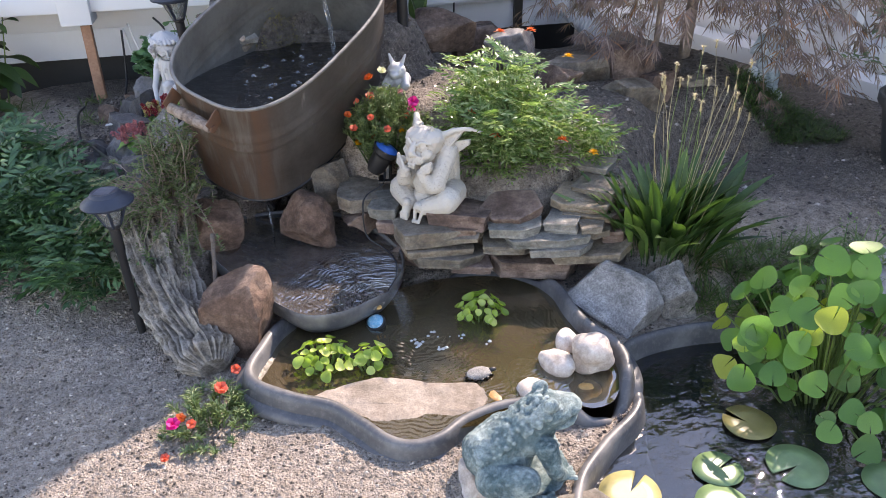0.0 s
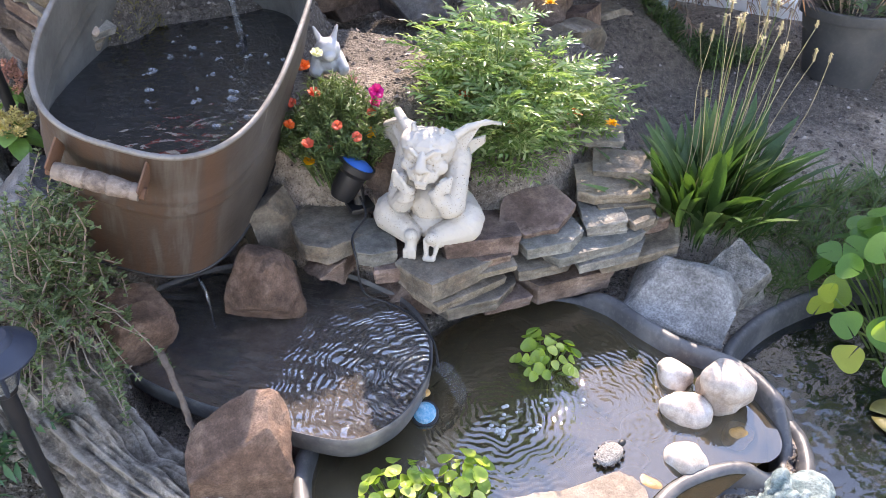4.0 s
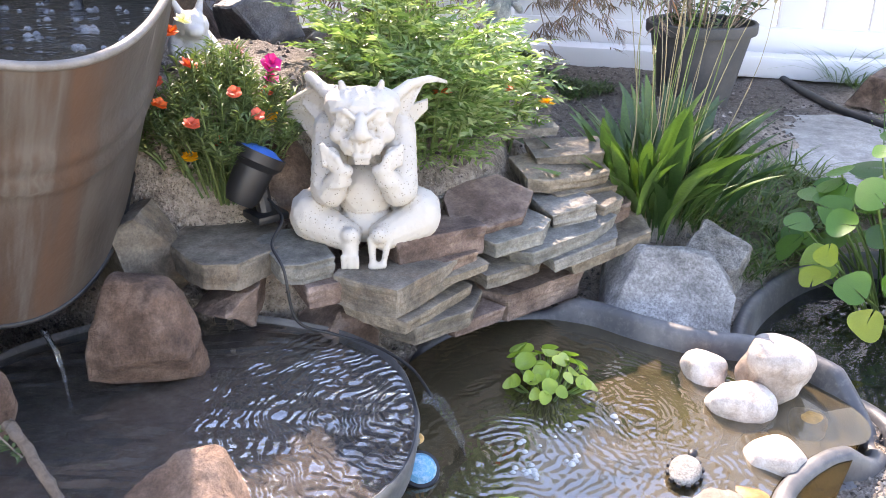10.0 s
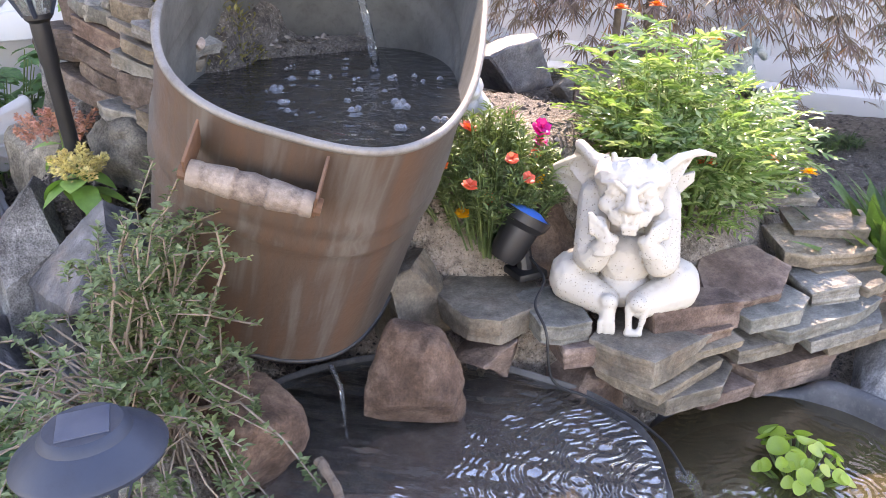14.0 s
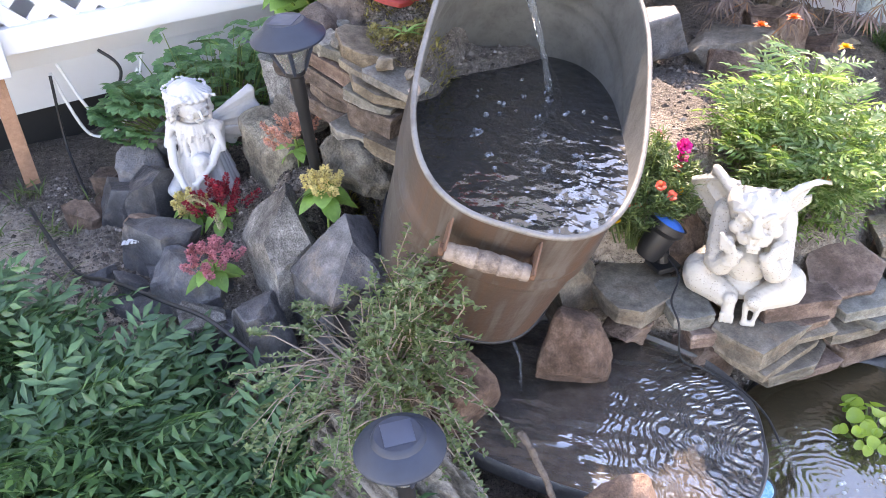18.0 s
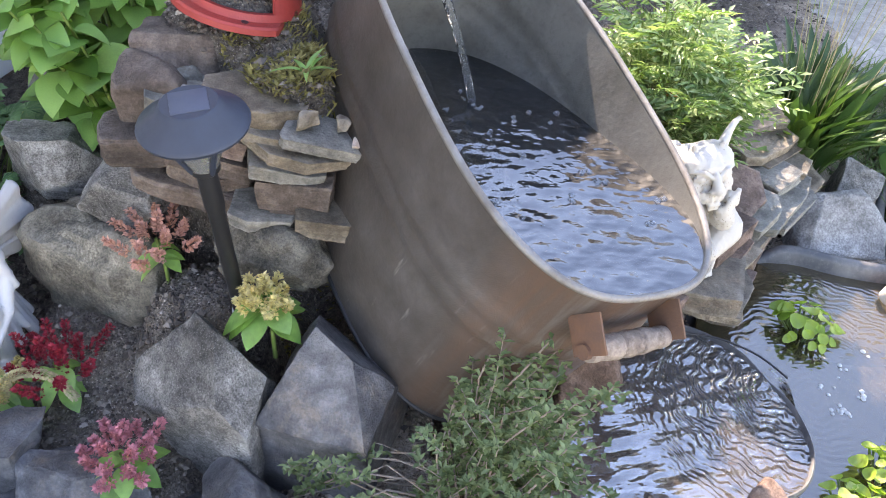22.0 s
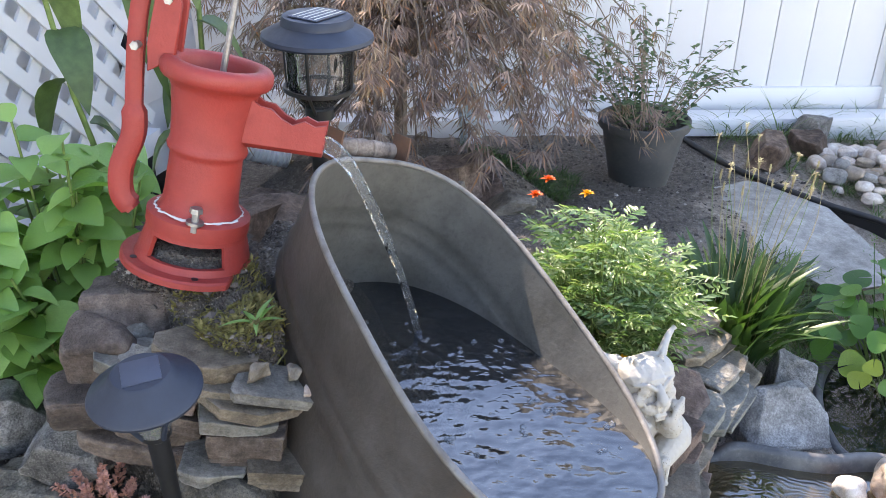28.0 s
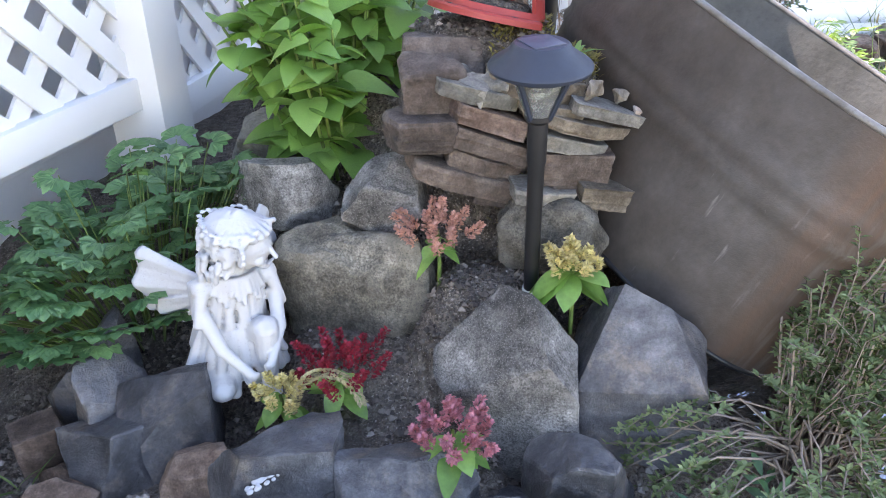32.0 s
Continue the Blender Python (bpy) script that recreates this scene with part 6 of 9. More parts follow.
def big_lamp():
    m = Matrix.Translation((-0.135, 2.53, 0.93)) @ Matrix.Rotation(radians(3), 4, "X")
    t = thing("lantern", m, "large slate-black solar lantern with a ribbed glass on a pole", "garden lamp")
    r = 0.095
    bm = bmesh.new()
    lathe(bm, [(0, 0), (r * 0.6, 0), (r * 0.63, -0.004), (r * 0.65, -0.014), (r * 0.98, -0.03), (r, -0.036), (r * 0.96, -0.04), (0, -0.036)], 44)
    cap = part("cap", bm, M["navy"], t, "wide flat lamp cap")
    bm = bmesh.new()
    box(bm, (r * 0.86, r * 0.62, 0.002), pose(0, 0, 0.002), 0.0005)
    part("solar_panel", bm, M["panel"], cap)
    for a in range(5):
        bm = bmesh.new()
        box(bm, (r * 0.76, 0.0012, 0.001), pose(0, (a - 2) * r * 0.12, 0.0035))
        part("cell_line", bm, M["cord_white"], cap)
    bm = bmesh.new()
    n = 48
    lathe(bm, [(r * 0.6, -0.04), (r * 0.56, -0.125), (r * 0.2, -0.16), (r * 0.18, -0.158), (r * 0.54, -0.124), (r * 0.58, -0.04)], n, closed=True)
    for v in bm.verts:
        a = math.atan2(v.co.y, v.co.x)
        f = 1 + 0.025 * math.cos(12 * a)
        v.co.x, v.co.y = v.co.x * f, v.co.y * f
    part("lens", bm, M["glass"], t, "clear ribbed glass")
    for k in range(4):
        a = radians(90 * k + 20)
        bm = bmesh.new()
        tube(bm, [(math.cos(a) * r * 0.65, math.sin(a) * r * 0.65, -0.036), (math.cos(a) * r * 0.6, math.sin(a) * r * 0.6, -0.125), (math.cos(a) * r * 0.25, math.sin(a) * r * 0.25, -0.165)], 0.003, 6)
        part("strut", bm, M["black"], t)
    bm = bmesh.new()
    lathe(bm, [(r * 0.6, -0.119), (r * 0.645, -0.119), (r * 0.645, -0.126), (r * 0.6, -0.126)], 36, closed=True)
    part("ring", bm, M["black"], t)
    bm = bmesh.new()
    lathe(bm, [(0, -0.155), (0.026, -0.158), (0.026, -0.175), (0.017, -0.185), (0.016, -0.55), (0, -0.55)], 18)
    part("pole", bm, M["black"], t)


big_lamp()


def spotlight():
    m = pose(-0.165, 2.03, 0.308) @ Matrix.Scale(0.98, 4)
    t = thing("spotlight", m, "small black garden spotlight with a blue lens", "spotlight")
    tilt = Vector((0.5, -0.05, 0.85)).to_track_quat("Z", "Y").to_matrix().to_4x4()
    bm = bmesh.new()
    lathe(bm, [(0, -0.075), (0.02, -0.075), (0.026, -0.06), (0.028, -0.02), (0.036, -0.01), (0.037, 0.004), (0.033, 0.004), (0.031, -0.004), (0, -0.004)], 24, tilt)
    head = part("housing", bm, M["black"], t)
    bm = bmesh.new()
    lathe(bm, [(0, 0.013), (0.018, 0.01), (0.0325, 0.003)], 24, tilt)
    part("lens", bm, M["blue_lens"], head, "bright blue lens")
    bm = bmesh.new()
    box(bm, (0.05, 0.05, 0.012), pose(0, 0.0, -0.09), 0.004)
    tube(bm, [(0, 0, -0.09), (0, 0.01, -0.05)], 0.012, 10)
    part("foot", bm, M["black"], t)


spotlight()
bm = bmesh.new()
tube(bm, catmull([(-0.17, 2.01, 0.25), (-0.175, 1.965, 0.235), (-0.215, 1.925, 0.222), (-0.222, 1.886, 0.2), (-0.215, 1.875, 0.13), (-0.17, 1.86, 0.1), (-0.14, 1.81, 0.093), (-0.134, 1.74, 0.09), (-0.15, 1.68, 0.085)], 8, False), 0.0021, 6)
solid("cable", bm, M["black"], Matrix(), "thin black cable from the spotlight along the basin rim", "cable", smooth=180)
t = thing("pond_light", pose(-0.185, 1.66, 0.008) @ pose(0, 0, 0, 25, -10, 0), "small round underwater pond light", "pond light")
bm = bmesh.new()
lathe(bm, [(0, -0.03), (0.022, -0.03), (0.025, -0.005), (0.024, 0.0), (0.02, 0.001)], 24)
part("housing", bm, M["black"], t)
bm = bmesh.new()
lathe(bm, [(0.02, 0.001), (0.015, 0.006), (0, 0.009)], 24)
part("lens", bm, M["aqua_lens"], t, "pale blue domed lens")

bm = bmesh.new()
pts = catmull([(-1.32, 2.85, 0.16), (-1.28, 2.7, 0.18), (-1.22, 2.55, 0.15), (-1.14, 2.42, 0.19), (-1.05, 2.3, 0.2), (-0.98, 2.2, 0.21), (-0.9, 2.08, 0.17), (-0.84, 2.0, 0.12)], 8, False)
tube(bm, pts, 0.0045, 6)
solid("cable", bm, M["black"], Matrix(), "black cable running over the bed's edging rocks", "cable", smooth=180)
for k, (mat_key, pts) in enumerate([("black", [(-1.1, 3.1, 0.42), (-1.06, 3.09, 0.36), (-1.12, 3.08, 0.24), (-1.05, 3.07, 0.2), (-0.98, 3.05, 0.2)]), ("cord_white", [(-1.2, 3.1, 0.4), (-1.14, 3.07, 0.26), (-1.05, 3.08, 0.28), (-1.0, 3.1, 0.4)]),
                                    ("cord_white", [(-1.22, 3.1, 0.38), (-1.17, 3.07, 0.22), (-1.08, 3.07, 0.24), (-1.02, 3.1, 0.36)]), ("black", [(-1.22, 3.08, 0.38), (-1.23, 3.06, 0.2), (-1.2, 2.9, 0.14)]), ("black", [(0.02, 3.42, 0.6), (0.03, 3.4, 0.35), (-0.02, 3.35, 0.26)])]):
    bm = bmesh.new()
    tube(bm, catmull([Vector(p) for p in pts], 8, False), 0.004, 6)
    solid("cable", bm, M[mat_key], Matrix(), ("black" if mat_key == "black" else "white") + " electric cable hanging below the lattice", "cable", "hanging cables", smooth=180)


# ---- hand pump ----
def build_pump():
    up = Vector((0.06, -0.04, 0.275)).normalized()
    x = Vector((0.52, -0.85, 0))
    x = (x - up * x.dot(up)).normalized()
    y = up.cross(x)
    m = Matrix((x, y, up)).transposed().to_4x4()
    m = Matrix.Translation((-0.502, 2.497, 0.652)) @ m
    t = thing("hand_pump", m, "red cast-iron pitcher pump pouring water into the tub", "water pump")
    red = M["red"]
    bm = bmesh.new()
    n = 64
    ring = []
    for lev, k in ((0.0, 1.0), (0.008, 1.0), (0.011, 0.97)):
        ring.append([])
        for i in range(n):
            a = 2 * math.pi * i / n
            px, py = math.cos(a) * 0.1, math.sin(a) * 0.1
            px = min(px, 0.066)
            ring[-1].append(bm.verts.new((px * k, py * k, lev)))
    for a, b in zip(ring, ring[1:]):
        for i in range(n):
            bm.faces.new((a[i], a[(i + 1) % n], b[(i + 1) % n], b[i]))
    bm.faces.new(ring[0][::-1])
    bm.faces.new(ring[-1])
    base = part("base_plate", bm, red, t, "round red base plate with one straight edge")
    for a in (70, 150, 215, 285):
        bm = bmesh.new()
        lathe(bm, [(0, 0.0115), (0.005, 0.0118), (0.005, 0.006), (0, 0.006)], 10, pose(math.cos(radians(a)) * 0.086, math.sin(radians(a)) * 0.086, 0))
        part("bolt_hole", bm, M["black"], base)
    # foot with a window cut through it
    bm = bmesh.new()
    n = 72
    for lev0, lev1, r0, r1 in ((0.011, 0.02, 0.082, 0.078), (0.02, 0.05, 0.078, 0.07), (0.05, 0.056, 0.07, 0.07)):
        for i in range(n):
            a0, a1 = 2 * math.pi * i / n, 2 * math.pi * (i + 1) / n
            deg = (math.degrees((a0 + a1) / 2) + 360) % 360
            if lev0 == 0.02 and (230 < deg < 314 or 20 < deg < 60):
                continue
            q = []
            for (r, z) in ((r0, lev0), (r1, lev1)):
                q.append([Vector((math.cos(a) * rr, math.sin(a) * rr, z)) for a in (a0, a1) for rr in (r, r - 0.007)])
            v = [bm.verts.new(p) for lev in q for p in lev]
            for f in ((0, 2, 6, 4), (1, 5, 7, 3), (4, 6, 7, 5), (0, 1, 3, 2), (0, 4, 5, 1), (2, 3, 7, 6)):
                bm.faces.new([v[j] for j in f])
    bmesh.ops.remove_doubles(bm, verts=bm.verts, dist=0.0002)
    part("foot", bm, red, t, "red foot with an open window", smooth=40)
    bm = bmesh.new()
    lathe(bm, [(0, 0.03), (0.05, 0.028), (0.068, 0.013), (0, 0.012)], 24)
    part("soil_fill", bm, M["soil"], t, "dark soil inside the foot")
    bm = bmesh.new()
    lathe(bm, [(0, 0.056), (0.07, 0.056), (0.071, 0.06), (0.071, 0.078), (0.067, 0.081), (0.058, 0.082), (0.055, 0.088), (0.052, 0.094), (0.0505, 0.11), (0.049, 0.16), (0.0495, 0.166), (0.0535, 0.169), (0.0545, 0.174), (0.0525, 0.179), (0.051, 0.185), (0.053, 0.22), (0.057, 0.252),
               (0.061, 0.262), (0.07, 0.266), (0.074, 0.272), (0.074, 0.284), (0.07, 0.29), (0.062, 0.292), (0.053, 0.29), (0.049, 0.284), (0.046, 0.26), (0.044, 0.14), (0, 0.14)], 48)
    part("barrel", bm, red, t, "red barrel with a flared open top", smooth=50)
    bm = bmesh.new()
    lathe(bm, [(0.058, 0.0813), (0.0605, 0.0813), (0.0595, 0.083), (0.058, 0.0835)], 110, closed=True)
    for v in bm.verts:
        k = 1 + 0.075 * noise.noise(v.co * 130)
        v.co.x, v.co.y = v.co.x * k, v.co.y * k
    part("sealant", bm, M["cord_white"], t, "ragged white sealant line")
    for a in (278, 98):
        bm = bmesh.new()
        c, s = math.cos(radians(a)) * 0.068, math.sin(radians(a)) * 0.068
        tube(bm, [(c, s, 0.072), (c, s, 0.1)], 0.005, 8)
        lathe(bm, [(0, 0.107), (0.0085, 0.107), (0.009, 0.1), (0, 0.1)], 6, pose(c, s, 0))
        lathe(bm, [(0, 0.088), (0.012, 0.088), (0.012, 0.084), (0, 0.084)], 12, pose(c, s, 0))
        part("bolt", bm, M["steel"], t, "zinc hexagon bolt")
    # spout: an open trough
    bm = bmesh.new()
    prof = []
    for i in range(9):
        f = i / 8
        prof.append((0.035 + 0.12 * f, 0.021 * (1 - f) + 0.018 * f, 0.186 + 0.008 * f, 0.266 - 0.028 * f - 0.015 * math.sin(math.pi * f) + (0.006 if i in (3, 6) else -0.003 if i == 5 else 0) + (0.003 if i == 8 else 0)))
    outer, inner = [], []
    for px, w, z0, z1 in prof:
        outer.append([bm.verts.new((px, -w, z1)), bm.verts.new((px, -w, z0 + 0.008)), bm.verts.new((px, -w * 0.5, z0)), bm.verts.new((px, w * 0.5, z0)), bm.verts.new((px, w, z0 + 0.008)), bm.verts.new((px, w, z1))])
        k = w - 0.006
        inner.append([bm.verts.new((px, -k, z1)), bm.verts.new((px, -k, z0 + 0.013)), bm.verts.new((px, -k * 0.5, z0 + 0.007)), bm.verts.new((px, k * 0.5, z0 + 0.007)), bm.verts.new((px, k, z0 + 0.013)), bm.verts.new((px, k, z1))])
    for rows, flip in ((outer, False), (inner, True)):
        for a, b in zip(rows, rows[1:]):
            for j in range(5):
                q = (a[j], a[j + 1], b[j + 1], b[j])
                bm.faces.new(q[::-1] if flip else q)
    for a, b, c, d in zip(outer, outer[1:], inner, inner[1:]):
        bm.faces.new((a[0], b[0], d[0], c[0]))
        bm.faces.new((a[5], c[5], d[5], b[5]))
    for j in range(5):
        bm.faces.new((outer[-1][j], outer[-1][j + 1], inner[-1][j + 1], inner[-1][j]))
    part("spout", bm, red, t, "red open trough spout", smooth=40)
    # fulcrum bracket and lever
    bm = bmesh.new()
    for s in (-0.017, 0.017):
        pts = [(-0.085, 0.262), (-0.052, 0.285), (-0.05, 0.355), (-0.058, 0.372), (-0.075, 0.374), (-0.084, 0.36), (-0.088, 0.3)]
        fr = [bm.verts.new((px, s - 0.005, pz)) for px, pz in pts]
        bk = [bm.verts.new((px, s + 0.005, pz)) for px, pz in pts]
        bm.faces.new(fr)
        bm.faces.new(bk[::-1])
        for i in range(len(pts)):
            bm.faces.new((fr[i], bk[i], bk[(i + 1) % len(pts)], fr[(i + 1) % len(pts)]))
    bmesh.ops.bevel(bm, geom=list(bm.edges), offset=0.0015, segments=1, affect="EDGES")
    part("bracket", bm, red, t, "red forked fulcrum bracket")
    line = catmull([Vector(p) for p in ((0.02, 0, 0.408), (0.0, 0, 0.428), (-0.045, 0, 0.432), (-0.085, 0, 0.405), (-0.105, 0, 0.36), (-0.108, 0, 0.3), (-0.104, 0, 0.22), (-0.1, 0, 0.17), (-0.112, 0, 0.12), (-0.108, 0, 0.08), (-0.09, 0, 0.062))], 6, False)
    bm = bmesh.new()
    rings = []
    for i, p in enumerate(line):
        d = (line[min(i + 1, len(line) - 1)] - line[max(i - 1, 0)]).normalized()
        nrm = Vector((-d.z, 0, d.x))
        f = i / (len(line) - 1)
        w = 0.011 + 0.006 * math.sin(math.pi * min(1, f * 2.4)) + (0.004 if f > 0.62 else 0) - (0.006 if f > 0.97 else 0)
        h = 0.008 + (0.005 if f > 0.62 else 0)
        rings.append([bm.verts.new(p + nrm * w * c + Vector((0, h * s, 0))) for c, s in ((1, -0.6), (1, 0.6), (0.6, 1), (-0.6, 1), (-1, 0.6), (-1, -0.6), (-0.6, -1), (0.6, -1))])
    for a, b in zip(rings, rings[1:]):
        for j in range(8):
            bm.faces.new((a[j], a[(j + 1) % 8], b[(j + 1) % 8], b[j]))
    bm.faces.new(rings[0][::-1])
    bm.faces.new(rings[-1])
    lever = part("lever", bm, red, t, "curved red pump lever", smooth=45)
    for px, pz in ((0.012, 0.41), (-0.067, 0.358), (-0.103, 0.292)):
        bm = bmesh.new()
        tube(bm, [(px, -0.026, pz), (px, 0.026, pz)], 0.005, 8)
        for s in (-0.026, 0.026):
            lathe(bm, [(0, -0.002), (0.006, -0.002), (0.006, 0.002), (0, 0.002)], 6, pose(px, s * 0.9, pz, 90, 0, 0))
        part("pin", bm, M["steel"], lever, "zinc bolt")
    bm = bmesh.new()
    tube(bm, [(0.012, 0, 0.408), (0.004, 0, 0.2)], 0.0045, 8)
    part("rod", bm, M["steel"], t, "thin pale pump rod")
    return m


PUMP = build_pump()


def stream():
    """Water arching from the spout into the tub."""
    a = PUMP @ Vector((0.153, 0, 0.212))
    b = Vector((-0.31, 2.235, 0.5))
    bm = bmesh.new()
    pts, rad = [], []
    for i in range(19):
        f = i / 18
        p = a.lerp(b, f)
        drop = a.z + (b.z - a.z) * (0.18 * f + 0.82 * f * f)
        pts.append(Vector((p.x + 0.002 * math.sin(9 * f), p.y, drop)))
        rad.append(0.0125 - 0.0068 * f ** 0.7 + 0.0007 * math.sin(14 * f))
    tube(bm, pts, rad, 12)
    solid("water_jet", bm, M["mesh_water"], Matrix(), "clear stream of water from the pump spout", "water", smooth=180)
    # overflow lip from the basin into the pond, and a trickle below the tub
    bm = bmesh.new()
    rows = []
    for i in range(9):
        f = i / 8
        c = Vector((-0.148 + 0.045 * f, 1.7 - 0.03 * f, 0.073 - 0.08 * f * f))
        rows.append([bm.verts.new(c + Vector((0.64, 0.77, 0)) * (k - 3) * 0.0055 * (1 + 0.5 * f) + Vector((0, 0, 0.003 * math.sin(k * 1.7 + i * 0.9)))) for k in range(7)])
    for p, q in zip(rows, rows[1:]):
        for k in range(6):
            bm.faces.new((p[k], p[k + 1], q[k + 1], q[k]))
    solid("overflow", bm, M["mesh_water"], Matrix(), "thin sheet of water spilling from the basin lip", "water", smooth=180)
    bm = bmesh.new()
    tube(bm, [(-0.49, 1.985, 0.17), (-0.482, 1.972, 0.14), (-0.48, 1.968, 0.067)], [0.0035, 0.003, 0.0018], 8)
    solid("trickle", bm, M["mesh_water"], Matrix(), "small trickle of water from the tub's foot", "water", smooth=180)


stream()

# ---- cast figures ----
def gargoyle():
    bm = Lumps()
    # sitting cross-legged, chin in hands (front is -y)
    for s in (-1, 1):
        limb(bm, (s * 0.04, 0.03, 0.05), (s * 0.074, -0.03, 0.062), 0.038, 0.033)
        ball(bm, (s * 0.075, -0.042, 0.058), (0.032, 0.032, 0.034))
        limb(bm, (s * 0.074, -0.045, 0.054), (s * 0.026, -0.072, 0.04), 0.031, 0.022)
        # soles held upright in front, the heel a knob on top
        ball(bm, (s * 0.02, -0.088, 0.047), (0.0135, 0.0125, 0.0125))
        # upper arms hang to the elbows, forearms rise to the chin
        ball(bm, (s * 0.047, 0.004, 0.172), (0.025, 0.028, 0.024))
        limb(bm, (s * 0.048, 0.0, 0.166), (s * 0.0495, -0.05, 0.104), 0.0255, 0.0255)
        ball(bm, (s * 0.047, -0.058, 0.1), (0.024, 0.024, 0.021))
        limb(bm, (s * 0.045, -0.064, 0.1), (s * 0.03, -0.077, 0.128), 0.0205, 0.0145)
        for k in range(3):
            ball(bm, (s * (0.034 - 0.001 * k), -0.075, 0.116 + 0.003 * k), (0.0185, 0.0165, 0.0026))
        ball(bm, (s * 0.027, -0.079, 0.136), (0.0155, 0.0125, 0.011))
        ball(bm, (s * 0.041, -0.07, 0.152), (0.0125, 0.0125, 0.0145))
        for k in range(4):
            a = (s * (0.049 - k * 0.0085), -0.08 - 0.002 * k, 0.146 - 0.003 * k)
            b = (s * (0.052 - k * 0.0065), -0.074 - 0.003 * k, 0.168 - k * 0.0045)
            limb(bm, a, b, 0.0052, 0.0045)
            ball(bm, b, 0.0052)
        # frowning brow, large ringed eye, cheek, wrinkled muzzle, horn nub
        limb(bm, (s * 0.007, -0.0745, 0.204), (s * 0.021, -0.0705, 0.2145), 0.0036, 0.0036)
        limb(bm, (s * 0.021, -0.0705, 0.2145), (s * 0.04, -0.057, 0.21), 0.0036, 0.0028)
        ball(bm, (s * 0.0225, -0.0675, 0.2), (0.0088, 0.0052, 0.0058))
        for k in range(16):
            a = 2 * math.pi * k / 16
            for e, w in ((0.0112, 0.0016), (0.0148, 0.0013)):
                ball(bm, (s * 0.0225 + math.cos(a) * e, -0.0705 + 0.006 * abs(math.cos(a)) * (s * math.cos(a) > 0), 0.1995 + math.sin(a) * e * 0.66), w)
        ball(bm, (s * 0.03, -0.06, 0.181), (0.0145, 0.014, 0.014))
        for k in range(4):
            limb(bm, (s * (0.009 + 0.0058 * k), -0.0845 + 0.0035 * k, 0.183 - 0.002 * k), (s * (0.004 + 0.006 * k), -0.0855 + 0.003 * k, 0.158), 0.0024, 0.0022)
        limb(bm, (s * 0.023, -0.03, 0.226), (s * 0.027, -0.034, 0.2435), 0.0085, 0.004)
        ball(bm, (s * 0.022, -0.028, 0.212), (0.031, 0.038, 0.025))
        limb(bm, (s * 0.03, 0.045, 0.07), (s * 0.034, 0.036, 0.165), 0.02, 0.02)
    # one whole foot with toes, one worn through
    limb(bm, (-0.02, -0.088, 0.034), (-0.0205, -0.094, 0.012), 0.0125, 0.0115)
    for k in range(3):
        limb(bm, (-0.0295 + 0.0085 * k, -0.1, 0.02), (-0.029 + 0.0085 * k, -0.1, 0.006), 0.0046, 0.0046)
    limb(bm, (0.0085, -0.088, 0.04), (0.0105, -0.094, 0.006), 0.0058, 0.005)
    limb(bm, (0.032, -0.086, 0.04), (0.0255, -0.094, 0.01), 0.0056, 0.0042)
    limb(bm, (0.009, -0.097, 0.005), (0.024, -0.097, 0.006), 0.0058, 0.0058)
    # trunk and round belly
    ball(bm, (0, 0.02, 0.05), (0.056, 0.046, 0.046))
    ball(bm, (0, 0.018, 0.105), (0.05, 0.044, 0.062))
    ball(bm, (0, -0.02, 0.088), (0.043, 0.042, 0.042))
    ball(bm, (0, -0.035, 0.045), (0.045, 0.032, 0.028))
    # skull leaning forward over the muzzle
    ball(bm, (0, -0.03, 0.2), (0.0485, 0.0445, 0.0395))
    ball(bm, (0, -0.045, 0.175), (0.039, 0.033, 0.027))
    ball(bm, (0, -0.01, 0.17), (0.035, 0.03, 0.03))
    limb(bm, (0, -0.073, 0.206), (0, -0.087, 0.188), 0.0062, 0.0108)
    for s in (-1, 1):
        ball(bm, (s * 0.009, -0.086, 0.1845), (0.0062, 0.006, 0.0052))
    ball(bm, (0, -0.068, 0.168), (0.031, 0.0185, 0.018))
    limb(bm, (-0.009, -0.0865, 0.157), (0.009, -0.0865, 0.157), 0.0036, 0.0036)
    limb(bm, (-0.007, -0.085, 0.1495), (0.007, -0.085, 0.1495), 0.004, 0.004)
    for k in range(4):
        w = 0.034 - 0.002 * k
        y, z = -0.0665 + k * 0.007, 0.219 + k * 0.0042
        limb(bm, (-w, y + 0.012, z - 0.004), (-0.012, y, z), 0.0012, 0.0016)
        limb(bm, (-0.012, y, z), (0.012, y, z), 0.0016, 0.0016)
        limb(bm, (0.012, y, z), (w, y + 0.012, z - 0.004), 0.0016, 0.0012)
    # a whole ear: broad cupped sail drawn out to a long curved tip
    def ear(u, v):
        tip = u ** 1.15
        top = Vector((0.03 + 0.088 * tip, -0.024 + 0.072 * u, 0.216 + 0.024 * math.sin(2.2 * u) - 0.012 * u))
        low = Vector((0.04 + 0.078 * tip, -0.024 + 0.076 * u, 0.158 + 0.072 * min(1.0, u / 0.6) ** 1.25 - 0.006 * max(0.0, u - 0.6)))
        p = top.lerp(low, v)
        p.y += 0.012 * math.sin(math.pi * v) * (1 - u)
        return (tuple(p), 1.0)
    bm.sheet(ear, 20, 8, 0.013)
    limb(bm, (0.03, -0.022, 0.212), (0.064, 0.006, 0.232), 0.0105, 0.0075)
    limb(bm, (0.064, 0.006, 0.232), (0.092, 0.03, 0.235), 0.0072, 0.0052)
    limb(bm, (0.092, 0.03, 0.235), (0.116, 0.05, 0.226), 0.0052, 0.0026)
